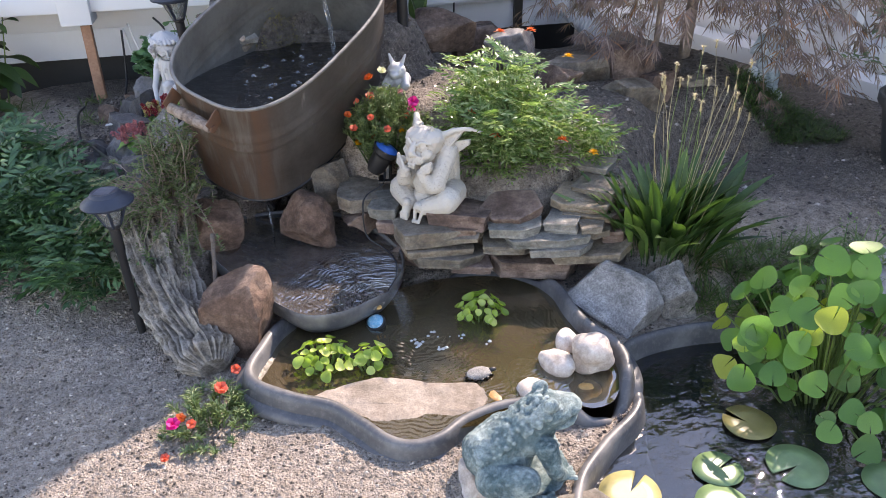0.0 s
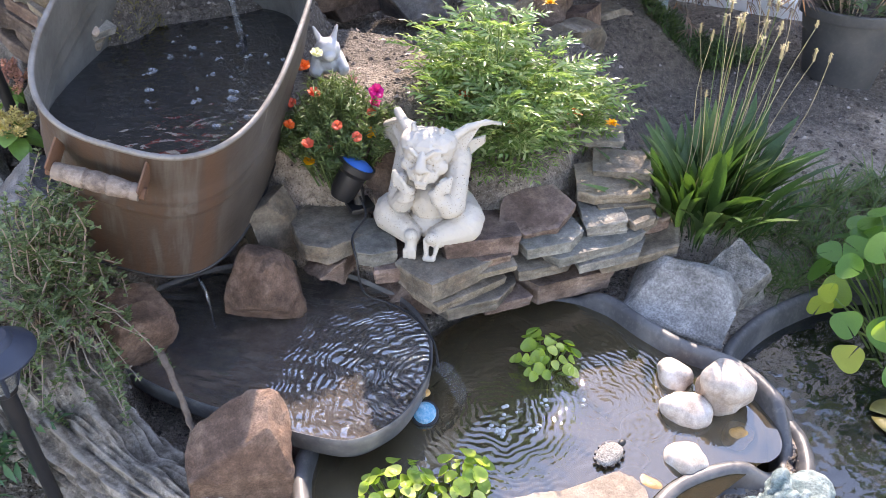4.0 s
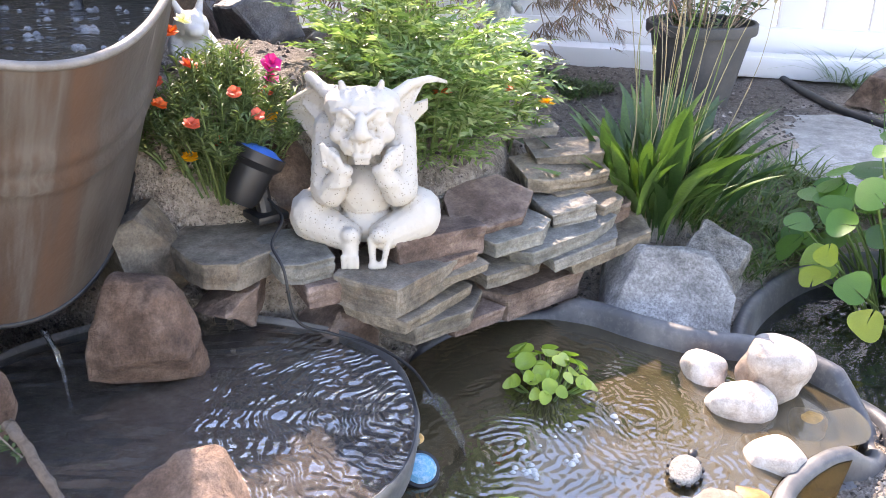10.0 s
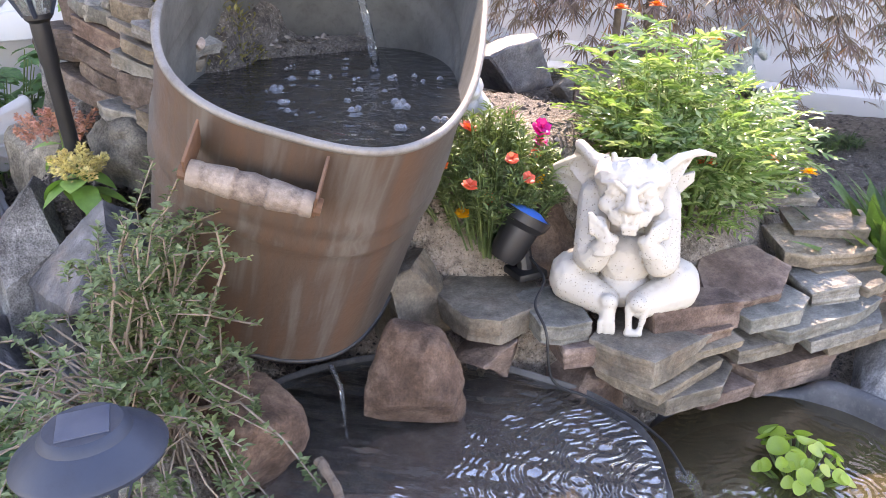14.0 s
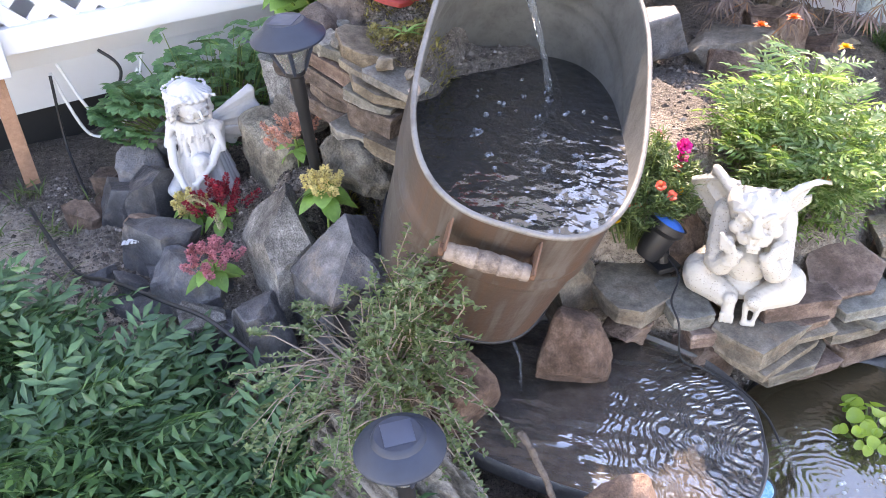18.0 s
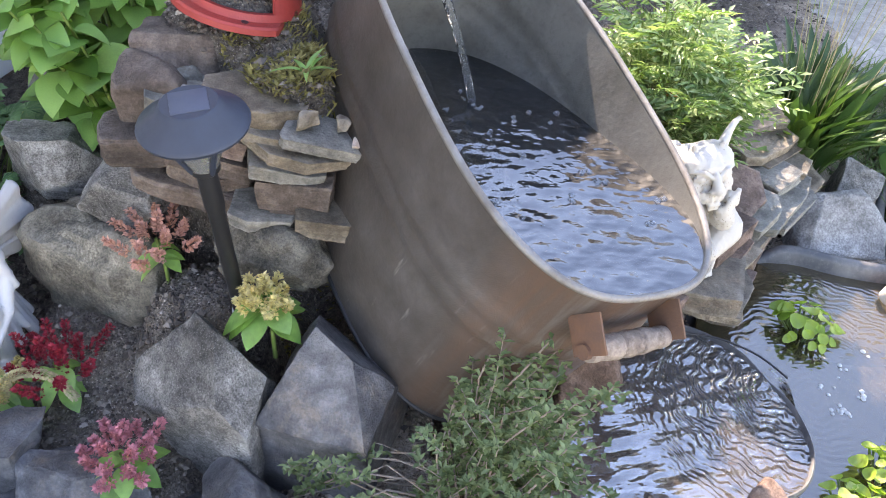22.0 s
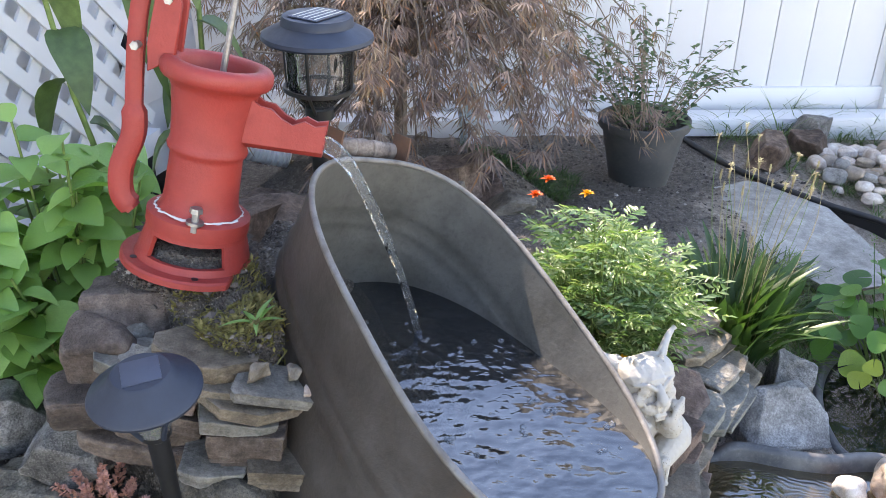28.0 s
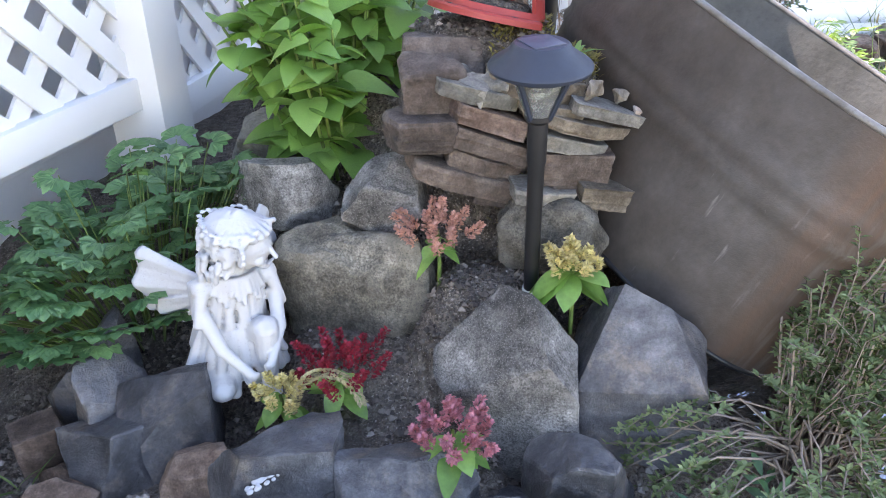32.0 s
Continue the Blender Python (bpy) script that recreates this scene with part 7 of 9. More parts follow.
    bm.sheet(lambda u, v: ((0.045 + 0.045 * u, 0.014 + 0.024 * u, 0.15 + 0.04 * u + (0.045 - 0.03 * u) * v), 1.0), 8, 8, 0.01)
    # the other broken off short, a ragged web behind it
    limb(bm, (-0.034, -0.018, 0.212), (-0.074, 0.028, 0.238), 0.0125, 0.0085)
    bm.sheet(lambda u, v: ((-0.034 - 0.044 * u - 0.01 * v, -0.02 + 0.052 * u + 0.016 * math.sin(3.14 * v), 0.212 + 0.026 * u - (0.05 - 0.012 * u) * v), 1.0), 14, 10, 0.011)
    ball(bm, (-0.077, 0.033, 0.239), (0.0055, 0.0055, 0.005))

    def web(u, v):
        low = 0.15 + 0.012 * u + 0.011 * math.sin(9.5 * u)
        high = 0.232 - 0.036 * u ** 2
        return ((-0.032 - 0.082 * u, 0.0 + 0.062 * u, low + (high - low) * v), 1.0 + 0.7 * (abs(math.sin(7 * v + 1.5 * u)) > 0.94))
    bm.sheet(web, 16, 14, 0.012)
    m = pose(-0.04, 1.958, 0.166) @ pose(0, 0, 0, 0, 0, -38)
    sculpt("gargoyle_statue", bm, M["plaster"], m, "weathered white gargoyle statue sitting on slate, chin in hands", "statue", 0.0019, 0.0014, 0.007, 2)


gargoyle()


def fairy():
    bm = Lumps()
    # kneeling, arms down over the raised knee, hands together (front is -y)
    ball(bm, (0, 0.022, 0.05), (0.052, 0.046, 0.05))
    limb(bm, (-0.03, 0.01, 0.03), (-0.04, -0.045, 0.02), 0.027, 0.016)
    limb(bm, (0.018, 0.0, 0.06), (0.016, -0.042, 0.098), 0.024, 0.0165)
    limb(bm, (0.016, -0.046, 0.096), (0.018, -0.046, 0.012), 0.0155, 0.012)
    ball(bm, (0.016, -0.058, 0.008), (0.011, 0.02, 0.008))
    # skirt in ragged hanging points
    for k in range(22):
        a = radians(16.4 * k)
        low = 0.004 + 0.016 * (k % 3)
        limb(bm, (math.cos(a) * 0.034, 0.012 + math.sin(a) * 0.032, 0.085), (math.cos(a) * 0.058, 0.006 + math.sin(a) * 0.052, low), 0.0095, 0.0055 + 0.002 * (k % 2))
    limb(bm, (0, 0.02, 0.08), (0, 0.008, 0.145), 0.034, 0.031)
    # draped bodice with a ragged neckline
    for k in range(17):
        a = radians(195 + 150 * k / 16)
        b = a + 0.25 * math.sin(k * 1.9)
        limb(bm, (math.cos(a) * 0.03, 0.004 + math.sin(a) * 0.027, 0.158 - 0.006 * (k % 2)), (math.cos(b) * 0.036, 0.012 + math.sin(b) * 0.033, 0.092), 0.0042, 0.0052)
    for k in range(11):
        a = radians(205 + 13 * k)
        limb(bm, (math.cos(a) * 0.024, math.sin(a) * 0.021, 0.168), (math.cos(a) * 0.033, -0.001 + math.sin(a) * 0.029, 0.15 - 0.008 * (k % 3)), 0.0045, 0.003)
    ball(bm, (0, 0.004, 0.16), (0.036, 0.024, 0.018))
    limb(bm, (0, 0.0, 0.17), (0.002, -0.008, 0.19), 0.0125, 0.012)
    # head turned a little to one side
    tilt = Matrix.Translation((0.002, -0.008, 0.19)) @ Matrix.Rotation(radians(44), 4, "Z") @ Matrix.Rotation(radians(4), 4, "X") @ Matrix.Scale(1.16, 4)

    def h(x, y, z):
        return tuple(tilt @ Vector((x, y, z)))

    ball(bm, h(0, -0.009, 0.022), (0.028, 0.0295, 0.033))
    ball(bm, h(0, -0.028, 0.0), (0.008, 0.007, 0.006))
    limb(bm, h(0, -0.034, 0.022), h(0, -0.0395, 0.013), 0.0024, 0.0038)
    limb(bm, h(-0.006, -0.0345, 0.005), h(0.006, -0.0345, 0.005), 0.0022, 0.0022)
    limb(bm, h(-0.004, -0.032, 0.0015), h(0.004, -0.032, 0.0015), 0.0022, 0.0022)
    for s in (-1, 1):
        ball(bm, h(s * 0.012, -0.0265, 0.011), (0.0075, 0.006, 0.007))
        limb(bm, h(s * 0.005, -0.031, 0.0265), h(s * 0.017, -0.026, 0.0265), 0.0024, 0.0022)
        ball(bm, h(s * 0.0105, -0.0292, 0.0205), (0.0046, 0.0034, 0.0028))
        # arms
        ball(bm, (s * 0.038, 0.002, 0.155), (0.015, 0.016, 0.016))
        for k in range(4):
            limb(bm, (s * 0.042, -0.006 + 0.008 * k, 0.152), (s * (0.052 - 0.003 * k), -0.014 + 0.01 * k, 0.112 + 0.004 * (k % 2)), 0.0085, 0.006)
        limb(bm, (s * 0.046, -0.006, 0.128), (s * 0.036, -0.04, 0.09 if s > 0 else 0.082), 0.0095, 0.0085)
        limb(bm, (s * 0.036, -0.04, 0.09 if s > 0 else 0.082), (s * 0.014, -0.066, 0.06 if s > 0 else 0.05), 0.008, 0.0062)
        ball(bm, (s * 0.010, -0.069, 0.055 if s > 0 else 0.045), (0.008, 0.0055, 0.008))
        for k in range(3):
            limb(bm, (s * 0.010 + 0.004 * (k - 1), -0.071, 0.05), (s * 0.007 + 0.004 * (k - 1), -0.07, 0.034), 0.0026, 0.002)
    # curled hair under a wavy brim, with a rose on one side
    curl = random.Random(12)
    for k in range(170):
        a, z = curl.uniform(0, 6.28), curl.uniform(-0.016, 0.042)
        x, y = math.cos(a) * 0.031, 0.005 + math.sin(a) * 0.031
        if y < 0.0 and abs(x) < 0.027 and z < 0.04:
            continue
        limb(bm, h(x, y, z), h(x * 1.04 + curl.uniform(-0.005, 0.005), y, z - curl.uniform(0.004, 0.012)), 0.0048, 0.0036)
    ball(bm, h(0, 0.01, 0.016), (0.029, 0.027, 0.034))
    ball(bm, h(0, 0.008, 0.036), (0.034, 0.036, 0.03))
    for k in range(13):
        a = radians(-10 + 200 * k / 12 + 180)
        limb(bm, h(0, 0.0, 0.061), h(math.cos(a) * 0.034, 0.002 + math.sin(a) * 0.031, 0.04), 0.005, 0.0048)
    for k in range(30):
        a = 2 * math.pi * k / 30
        w = 0.034 + 0.002 * math.sin(5 * a)
        ball(bm, h(math.cos(a) * w * 0.94, 0.006 + math.sin(a) * (w - 0.002) * 0.94, 0.0475 + 0.003 * math.sin(a) + 0.002 * math.sin(5 * a + 1)), (0.0034, 0.0034, 0.003))
    for ring, n in ((0.010, 9), (0.005, 6)):
        for k in range(n):
            a = 2 * math.pi * k / n
            ball(bm, h(-0.034, -0.02 - (0.003 if ring < 0.008 else 0), 0.026) if ring < 0 else h(-0.034 + math.cos(a) * ring * 0.7, -0.018 - 0.25 * (0.012 - ring) + math.cos(a) * ring * 0.5, 0.027 + math.sin(a) * ring), 0.0036)
    for x, z in ((-0.022, 0.044), (-0.012, 0.047), (0.02, 0.045), (0.03, 0.04)):
        ball(bm, h(x, -0.024, z), (0.005, 0.004, 0.004))
    # thin ribbed wings with scalloped ends
    def wing(s, lift, low_len, size):
        def upper(u, v):
            ang = radians(-40 + 74 * v)
            ln = (0.02 + 0.088 * size * u) * (1 + 0.045 * math.sin(v * 15.7) * u)
            rib = 0.75 + 0.3 * (abs(math.sin(v * 15.7 + 0.3)) > 0.92)
            return ((s * (ln * math.cos(ang)), 0.03 + 0.072 * u, 0.135 + lift + ln * math.sin(ang) * 1.05), rib)

        def lower(u, v):
            ang = radians(-66 + 50 * v)
            ln = (0.02 + low_len * u) * (1 + 0.05 * math.sin(v * 12.5) * u)
            rib = 0.75 + 0.3 * (abs(math.sin(v * 12.5 + 0.3)) > 0.92)
            return ((s * (ln * math.cos(ang)), 0.032 + 0.05 * u, 0.13 + lift * 0.5 + ln * math.sin(ang)), rib)

        bm.sheet(upper, 14, 30, 0.0095)
        bm.sheet(lower, 12, 24, 0.0095)

    wing(-1, -0.004, 0.058, 0.74)
    wing(1, 0.012, 0.06, 0.84)
    m = pose(-0.928, 2.703, 0.205) @ pose(0, 0, 0, 4, 3, -25) @ Matrix.Diagonal((1.2, 1.1, 1.02, 1))
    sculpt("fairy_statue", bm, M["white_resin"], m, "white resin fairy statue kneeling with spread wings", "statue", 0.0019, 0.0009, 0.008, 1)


fairy()


def frog():
    bm = Lumps()
    # front is +x; sitting up on a rough base
    ball(bm, (-0.03, 0, 0.06), (0.07, 0.06, 0.055))
    ball(bm, (0.025, 0, 0.1), (0.06, 0.05, 0.05))
    limb(bm, (-0.055, 0, 0.075), (0.06, 0, 0.135), 0.05, 0.042)
    ball(bm, (0.075, 0, 0.146), (0.055, 0.046, 0.028))
    ball(bm, (0.112, 0, 0.145), (0.03, 0.034, 0.018))
    ball(bm, (0.092, 0, 0.12), (0.04, 0.038, 0.014))
    for s in (-1, 1):
        ball(bm, (0.07, s * 0.031, 0.178), (0.017, 0.0125, 0.016))
        limb(bm, (0.05, s * 0.032, 0.165), (0.09, s * 0.03, 0.163), 0.006, 0.005)
        limb(bm, (-0.06, s * 0.05, 0.05), (-0.005, s * 0.085, 0.058), 0.036, 0.03)
        limb(bm, (0.0, s * 0.085, 0.05), (-0.06, s * 0.088, 0.02), 0.022, 0.016)
        limb(bm, (-0.06, s * 0.088, 0.016), (0.02, s * 0.1, 0.012), 0.014, 0.012)
        limb(bm, (0.05, s * 0.05, 0.095), (0.06, s * 0.068, 0.045), 0.024, 0.017)
        limb(bm, (0.06, s * 0.068, 0.045), (0.078, s * 0.05, 0.014), 0.016, 0.014)
        for k in (-1, 0, 1):
            limb(bm, (0.075, s * 0.05, 0.012), (0.1, s * 0.05 + k * 0.014, 0.01), 0.008, 0.006)
            limb(bm, (0.02, s * 0.1, 0.01), (0.045, s * 0.1 + k * 0.014, 0.008), 0.008, 0.006)
    rng = random.Random(2)
    for k in range(330):
        a, b = rng.uniform(-0.085, 0.07), rng.uniform(-1.1, 1.1)
        zc = 0.073 + 0.52 * (a + 0.055)
        ball(bm, (a, math.sin(b) * 0.047, zc + math.cos(b) * 0.048), rng.uniform(0.003, 0.0085), sub=1)
    ball(bm, (0.0, 0, 0.0), (0.11, 0.09, 0.025))
    m = pose(0.124, 1.182, -0.03) @ pose(0, 0, 0, 0, -6, 14) @ Matrix.Diagonal((0.98, 0.93, 0.97, 1))
    sculpt("frog_statue", bm, M["verdigris"], m, "rough blue-green frog statue sitting between the ponds", "statue", 0.0026, 0.0018, 0.012, 1)


frog()


def small_dragon():
    bm = Lumps()
    ball(bm, (0, 0.01, 0.025), (0.034, 0.036, 0.026))
    ball(bm, (0, -0.012, 0.058), (0.026, 0.026, 0.024))
    ball(bm, (0, -0.034, 0.052), (0.014, 0.016, 0.011))
    for s in (-1, 1):
        limb(bm, (s * 0.014, -0.004, 0.078), (s * 0.022, 0.0, 0.1), 0.007, 0.0035)
        ball(bm, (s * 0.026, -0.022, 0.018), (0.013, 0.016, 0.014))
        limb(bm, (s * 0.02, 0.0, 0.04), (s * 0.03, -0.03, 0.022), 0.011, 0.009)
        ball(bm, (s * 0.011, -0.03, 0.064), 0.006)
    sculpt("dragon_statue", bm, M["white_resin"], pose(-0.14, 2.27, 0.395) @ pose(0, 0, 0, 0, 0, -12) @ Matrix.Diagonal((1.05, 1.05, 1.0, 1)), "small white crouching dragon figure among the flowers", "statue", 0.003, 0.002, 0.012, 1)


small_dragon()


def garden_figure():
    bm = Lumps()
    ball(bm, (0, 0, 0.02), (0.07, 0.06, 0.025))
    limb(bm, (-0.02, 0, 0.03), (-0.018, 0, 0.14), 0.024, 0.026)
    limb(bm, (0.025, 0.0, 0.03), (0.02, 0, 0.14), 0.022, 0.026)
    limb(bm, (0, 0, 0.14), (0, 0, 0.22), 0.036, 0.034)
    ball(bm, (0, -0.004, 0.275), 0.032)
    for s in (-1, 1):
        limb(bm, (s * 0.036, 0, 0.225), (s * 0.06, -0.02, 0.18), 0.014, 0.013)
        limb(bm, (s * 0.06, -0.02, 0.18), (s * 0.03, -0.05, 0.2), 0.012, 0.011)
    limb(bm, (-0.05, -0.06, 0.04), (-0.05, -0.06, 0.12), 0.03, 0.018)
    sculpt("garden_statue", bm, M["pale_green"], pose(1.17, 2.93, 0.12) @ pose(0, 0, 0, 0, 0, -20), "pale blue-green standing garden figure near the fence", "statue", 0.004, 0.004, 0.02, 2)


garden_figure()

t = thing("turtle_ornament", pose(0.06, 1.455, 0.004) @ pose(0, 0, 0, 6, 0, 20) @ Matrix.Diagonal((1.1, 1.0, 0.8, 1)), "small floating turtle ornament with a patterned shell", "ornament")
bm = bmesh.new()
ball(bm, (0, 0, 0), (0.026, 0.019, 0.011), sub=3)
shell = part("shell", bm, M["granite"], t, "black and white patterned shell", smooth=60)
for k in range(12):
    a = radians(30 * k)
    bm = bmesh.new()
    box(bm, (0.0075, 0.006, 0.006), pose(math.cos(a) * 0.025, math.sin(a) * 0.0185, -0.002, 0, 0, math.degrees(a)), 0.001)
    part("scute", bm, M["black"], shell)
bm = bmesh.new()
ball(bm, (0.03, 0, 0.003), (0.008, 0.006, 0.006))
part("head", bm, M["black"], t)

# ---- plants ----
def pinnate(lv, m, length, pairs, leaflet, width, rng, droop=0.3):
    """A feathery leaf: a thin rib with leaflets in pairs and one at the tip."""
    rib = [m @ Vector((0, length * t, -length * droop * t * t)) for t in (0, 0.35, 0.7, 1.0)]
    lv.rod(rib, 0.0009, 3, 0.5)
    for i in range(pairs):
        t = 0.22 + 0.72 * i / max(1, pairs - 1)
        k = leaflet * (0.75 + 0.5 * math.sin(math.pi * t)) * rng.uniform(0.85, 1.15)
        for s in (-1, 1):
            q = m @ Matrix.Translation((0, length * t, -length * droop * t * t)) @ Matrix.Rotation(-s * radians(rng.uniform(48, 65)), 4, "Z") @ Matrix.Rotation(radians(rng.uniform(-20, 15)), 4, "X") @ Matrix.Rotation(s * radians(rng.uniform(0, 30)), 4, "Y")
            lv.blade(q, k, width, 0.25, 0.2, 2, 0.5)
    lv.blade(m @ Matrix.Translation((0, length, -length * droop)), leaflet, width * 1.1, 0.3, 0.2, 2, 0.5)


def marigold(at, rx, ry, h, stems, mat_leaf, label, seed, leaf_len=0.078, leaflet=0.023, width=0.0066, flowers=(), lean=0.55, per=9):
    rng = random.Random(seed)
    t = thing("marigold", Matrix.Translation(at), label, "plant")
    lv, st = Leaves(), Leaves()
    for i in range(stems):
        a, r = rng.uniform(0, 2 * math.pi), rng.random() ** 0.5
        top = Vector((math.cos(a) * r * rx, math.sin(a) * r * ry, h * (1 - 0.45 * r * r) * rng.uniform(0.75, 1.1)))
        foot = Vector((top.x * (1 - lean), top.y * (1 - lean), -0.02))
        mid = foot.lerp(top, 0.55) + Vector((0, 0, 0.02))
        st.rod([foot, mid, top], 0.003, 4, 0.5)
        for k in range(per):
            f = 0.3 + 0.7 * k / (per - 1)
            p = foot.lerp(mid, f / 0.55) if f < 0.55 else mid.lerp(top, (f - 0.55) / 0.45)
            b = a + k * 2.4 + rng.uniform(-0.5, 0.5)
            d = Vector((math.cos(b), math.sin(b), rng.uniform(0.15, 1.0)))
            pinnate(lv, aim(p, d, rng.uniform(-0.4, 0.4)), leaf_len * rng.uniform(0.7, 1.15), 6, leaflet, width, rng, rng.uniform(0.1, 0.5))
    part("stem", st.mesh("stem", M["stem"]), None, t)["kind"] = "stuff"
    ob = part("foliage", lv.mesh("foliage", M[mat_leaf]), None, t, "feathery pinnate leaves")
    ob["kind"] = "stuff"
    for x, y, z, key in flowers:
        part("flower", ruffle(0.02, rng).mesh("flower", M[key]), None, t, key + " ruffled flower", pose(x - at[0], y - at[1], z - at[2]))
    return t


def ruffle(r, rng, petals=22):
    f = Leaves()
    for k in range(petals):
        ring = k / petals
        m = Matrix.Rotation(k * 2.4, 4, "Z") @ Matrix.Rotation(radians(80 - 75 * ring + rng.uniform(-8, 8)), 4, "X")
        f.blade(m, r * (0.5 + 0.5 * ring), r * 0.55, 0.2, 0.2, 2, 0.7)
    return f


def cup_flower(r, rng, petals=10):
    f = Leaves()
    for k in range(petals):
        m = Matrix.Rotation(2 * math.pi * k / petals * 1.0 + (0.3 if k % 2 else 0), 4, "Z") @ Matrix.Rotation(radians(25 + 25 * (k % 2) + rng.uniform(-8, 8)), 4, "X")
        f.blade(m, r, r * 0.95, 0.25, -0.15, 3, 0.62)
    for k in range(6):
        f.rod([(0, 0, 0), (0.15 * r * math.cos(k), 0.15 * r * math.sin(k), r * 0.5)], r * 0.06, 3)
    return f


marigold((0.15, 2.085, 0.2), 0.175, 0.16, 0.33, 66, "leaf_marigold", "bushy marigold with feathery green leaves and a few orange flowers", 21,
         flowers=[(0.145, 2.241, 0.56, "orange"), (0.23, 2.25, 0.56, "orange"), (0.06, 2.05, 0.40, "orange"), (0.12, 1.98, 0.36, "orange"), (0.3, 2.02, 0.33, "orange"), (0.02, 2.0, 0.33, "gold"), (0.33, 2.2, 0.5, "gold"), (0.38, 2.0, 0.30, "gold")])
marigold((0.34, 2.1, 0.2), 0.1, 0.11, 0.19, 11, "leaf_marigold", "smaller marigold plant behind the slate wall", 22)
marigold((-1.22, 2.07, 0.0), 0.22, 0.2, 0.2, 50, "leaf_dark", "dense dark green marigold without flowers", 23, 0.13, 0.04, 0.0125)
marigold((-1.42, 2.35, 0.02), 0.2, 0.22, 0.2, 20, "leaf_dark", "dark green marigold at the bed corner", 24, 0.13, 0.04, 0.0125)
marigold((-0.97, 1.86, -0.01), 0.15, 0.13, 0.17, 15, "leaf_dark", "dark green marigold beside the path lamp", 25, 0.12, 0.037, 0.0115)


def portulaca(at, rx, ry, h, stems, label, seed, flowers):
    rng = random.Random(seed)
    t = thing("portulaca", Matrix.Translation(at), label, "flowers")
    lv, st = Leaves(), Leaves()
    for i in range(stems):
        a, r = rng.uniform(0, 2 * math.pi), rng.random() ** 0.5
        top = Vector((math.cos(a) * r * rx, math.sin(a) * r * ry, h * (1 - 0.6 * r * r) * rng.uniform(0.7, 1.1)))
        foot = Vector((top.x * 0.45, top.y * 0.45, -0.03))
        mid = foot.lerp(top, 0.6) + Vector((0, 0, 0.012))
        st.rod([foot, mid, top], 0.0022, 4, 0.6)
        for k in range(30):
            f = 0.35 + 0.65 * k / 29
            p = mid.lerp(top, (f - 0.35) / 0.65) if k > 5 else foot.lerp(mid, 0.4 + 0.1 * k)
            b = rng.uniform(0, 6.28)
            d = Vector((math.cos(b), math.sin(b), rng.uniform(0.2, 1.3)))
            lv.blade(aim(p, d), rng.uniform(0.014, 0.024), 0.0034, 0.15, 0.5, 2, 0.5)
    part("stem", st.mesh("stem", M["leaf_needle"]), None, t)["kind"] = "stuff"
    ob = part("foliage", lv.mesh("foliage", M["leaf_needle"]), None, t, "needle-like fleshy leaves")
    ob["kind"] = "stuff"
    for x, y, z, key, r in flowers:
        part("flower", cup_flower(r * 0.92, rng).mesh("flower", M[key]), None, t, key.replace("_petal", "") + " cup-shaped flower", pose(x - at[0], y - at[1], z - at[2], rng.uniform(10, 45), rng.uniform(-20, 20), 0))


portulaca((-0.17, 2.13, 0.255), 0.135, 0.115, 0.18, 230, "portulaca with orange, coral, magenta and yellow flowers", 31,
          [(-0.215, 2.17, 0.46, "orange", 0.017), (-0.21, 2.13, 0.42, "coral", 0.016), (-0.093, 2.112, 0.41, "magenta", 0.019), (-0.098, 2.105, 0.39, "magenta", 0.014), (-0.108, 2.1, 0.375, "coral", 0.012), (-0.122, 2.075, 0.345, "gold", 0.015),
           (-0.205, 2.075, 0.325, "coral", 0.013), (-0.243, 2.085, 0.305, "gold", 0.014), (-0.18, 2.2, 0.47, "white_petal", 0.015), (-0.25, 2.15, 0.4, "coral", 0.012), (-0.13, 2.14, 0.43, "pink", 0.012), (-0.25, 2.05, 0.36, "coral", 0.014), (-0.16, 2.04, 0.36, "coral", 0.013), (-0.27, 2.1, 0.38, "orange", 0.013), (-0.2, 2.02, 0.4, "coral", 0.012)])
portulaca((-0.515, 1.355, -0.065), 0.105, 0.125, 0.1, 64, "trailing portulaca with coral and magenta flowers at the pond edge", 32,
          [(-0.493, 1.381, 0.03, "coral", 0.018), (-0.565, 1.273, 0.025, "magenta", 0.018), (-0.565, 1.315, 0.005, "orange", 0.014), (-0.472, 1.435, 0.04, "coral", 0.014), (-0.575, 1.225, -0.02, "coral", 0.012), (-0.532, 1.285, 0.015, "coral", 0.013), (-0.575, 1.2, -0.04, "coral", 0.01)])


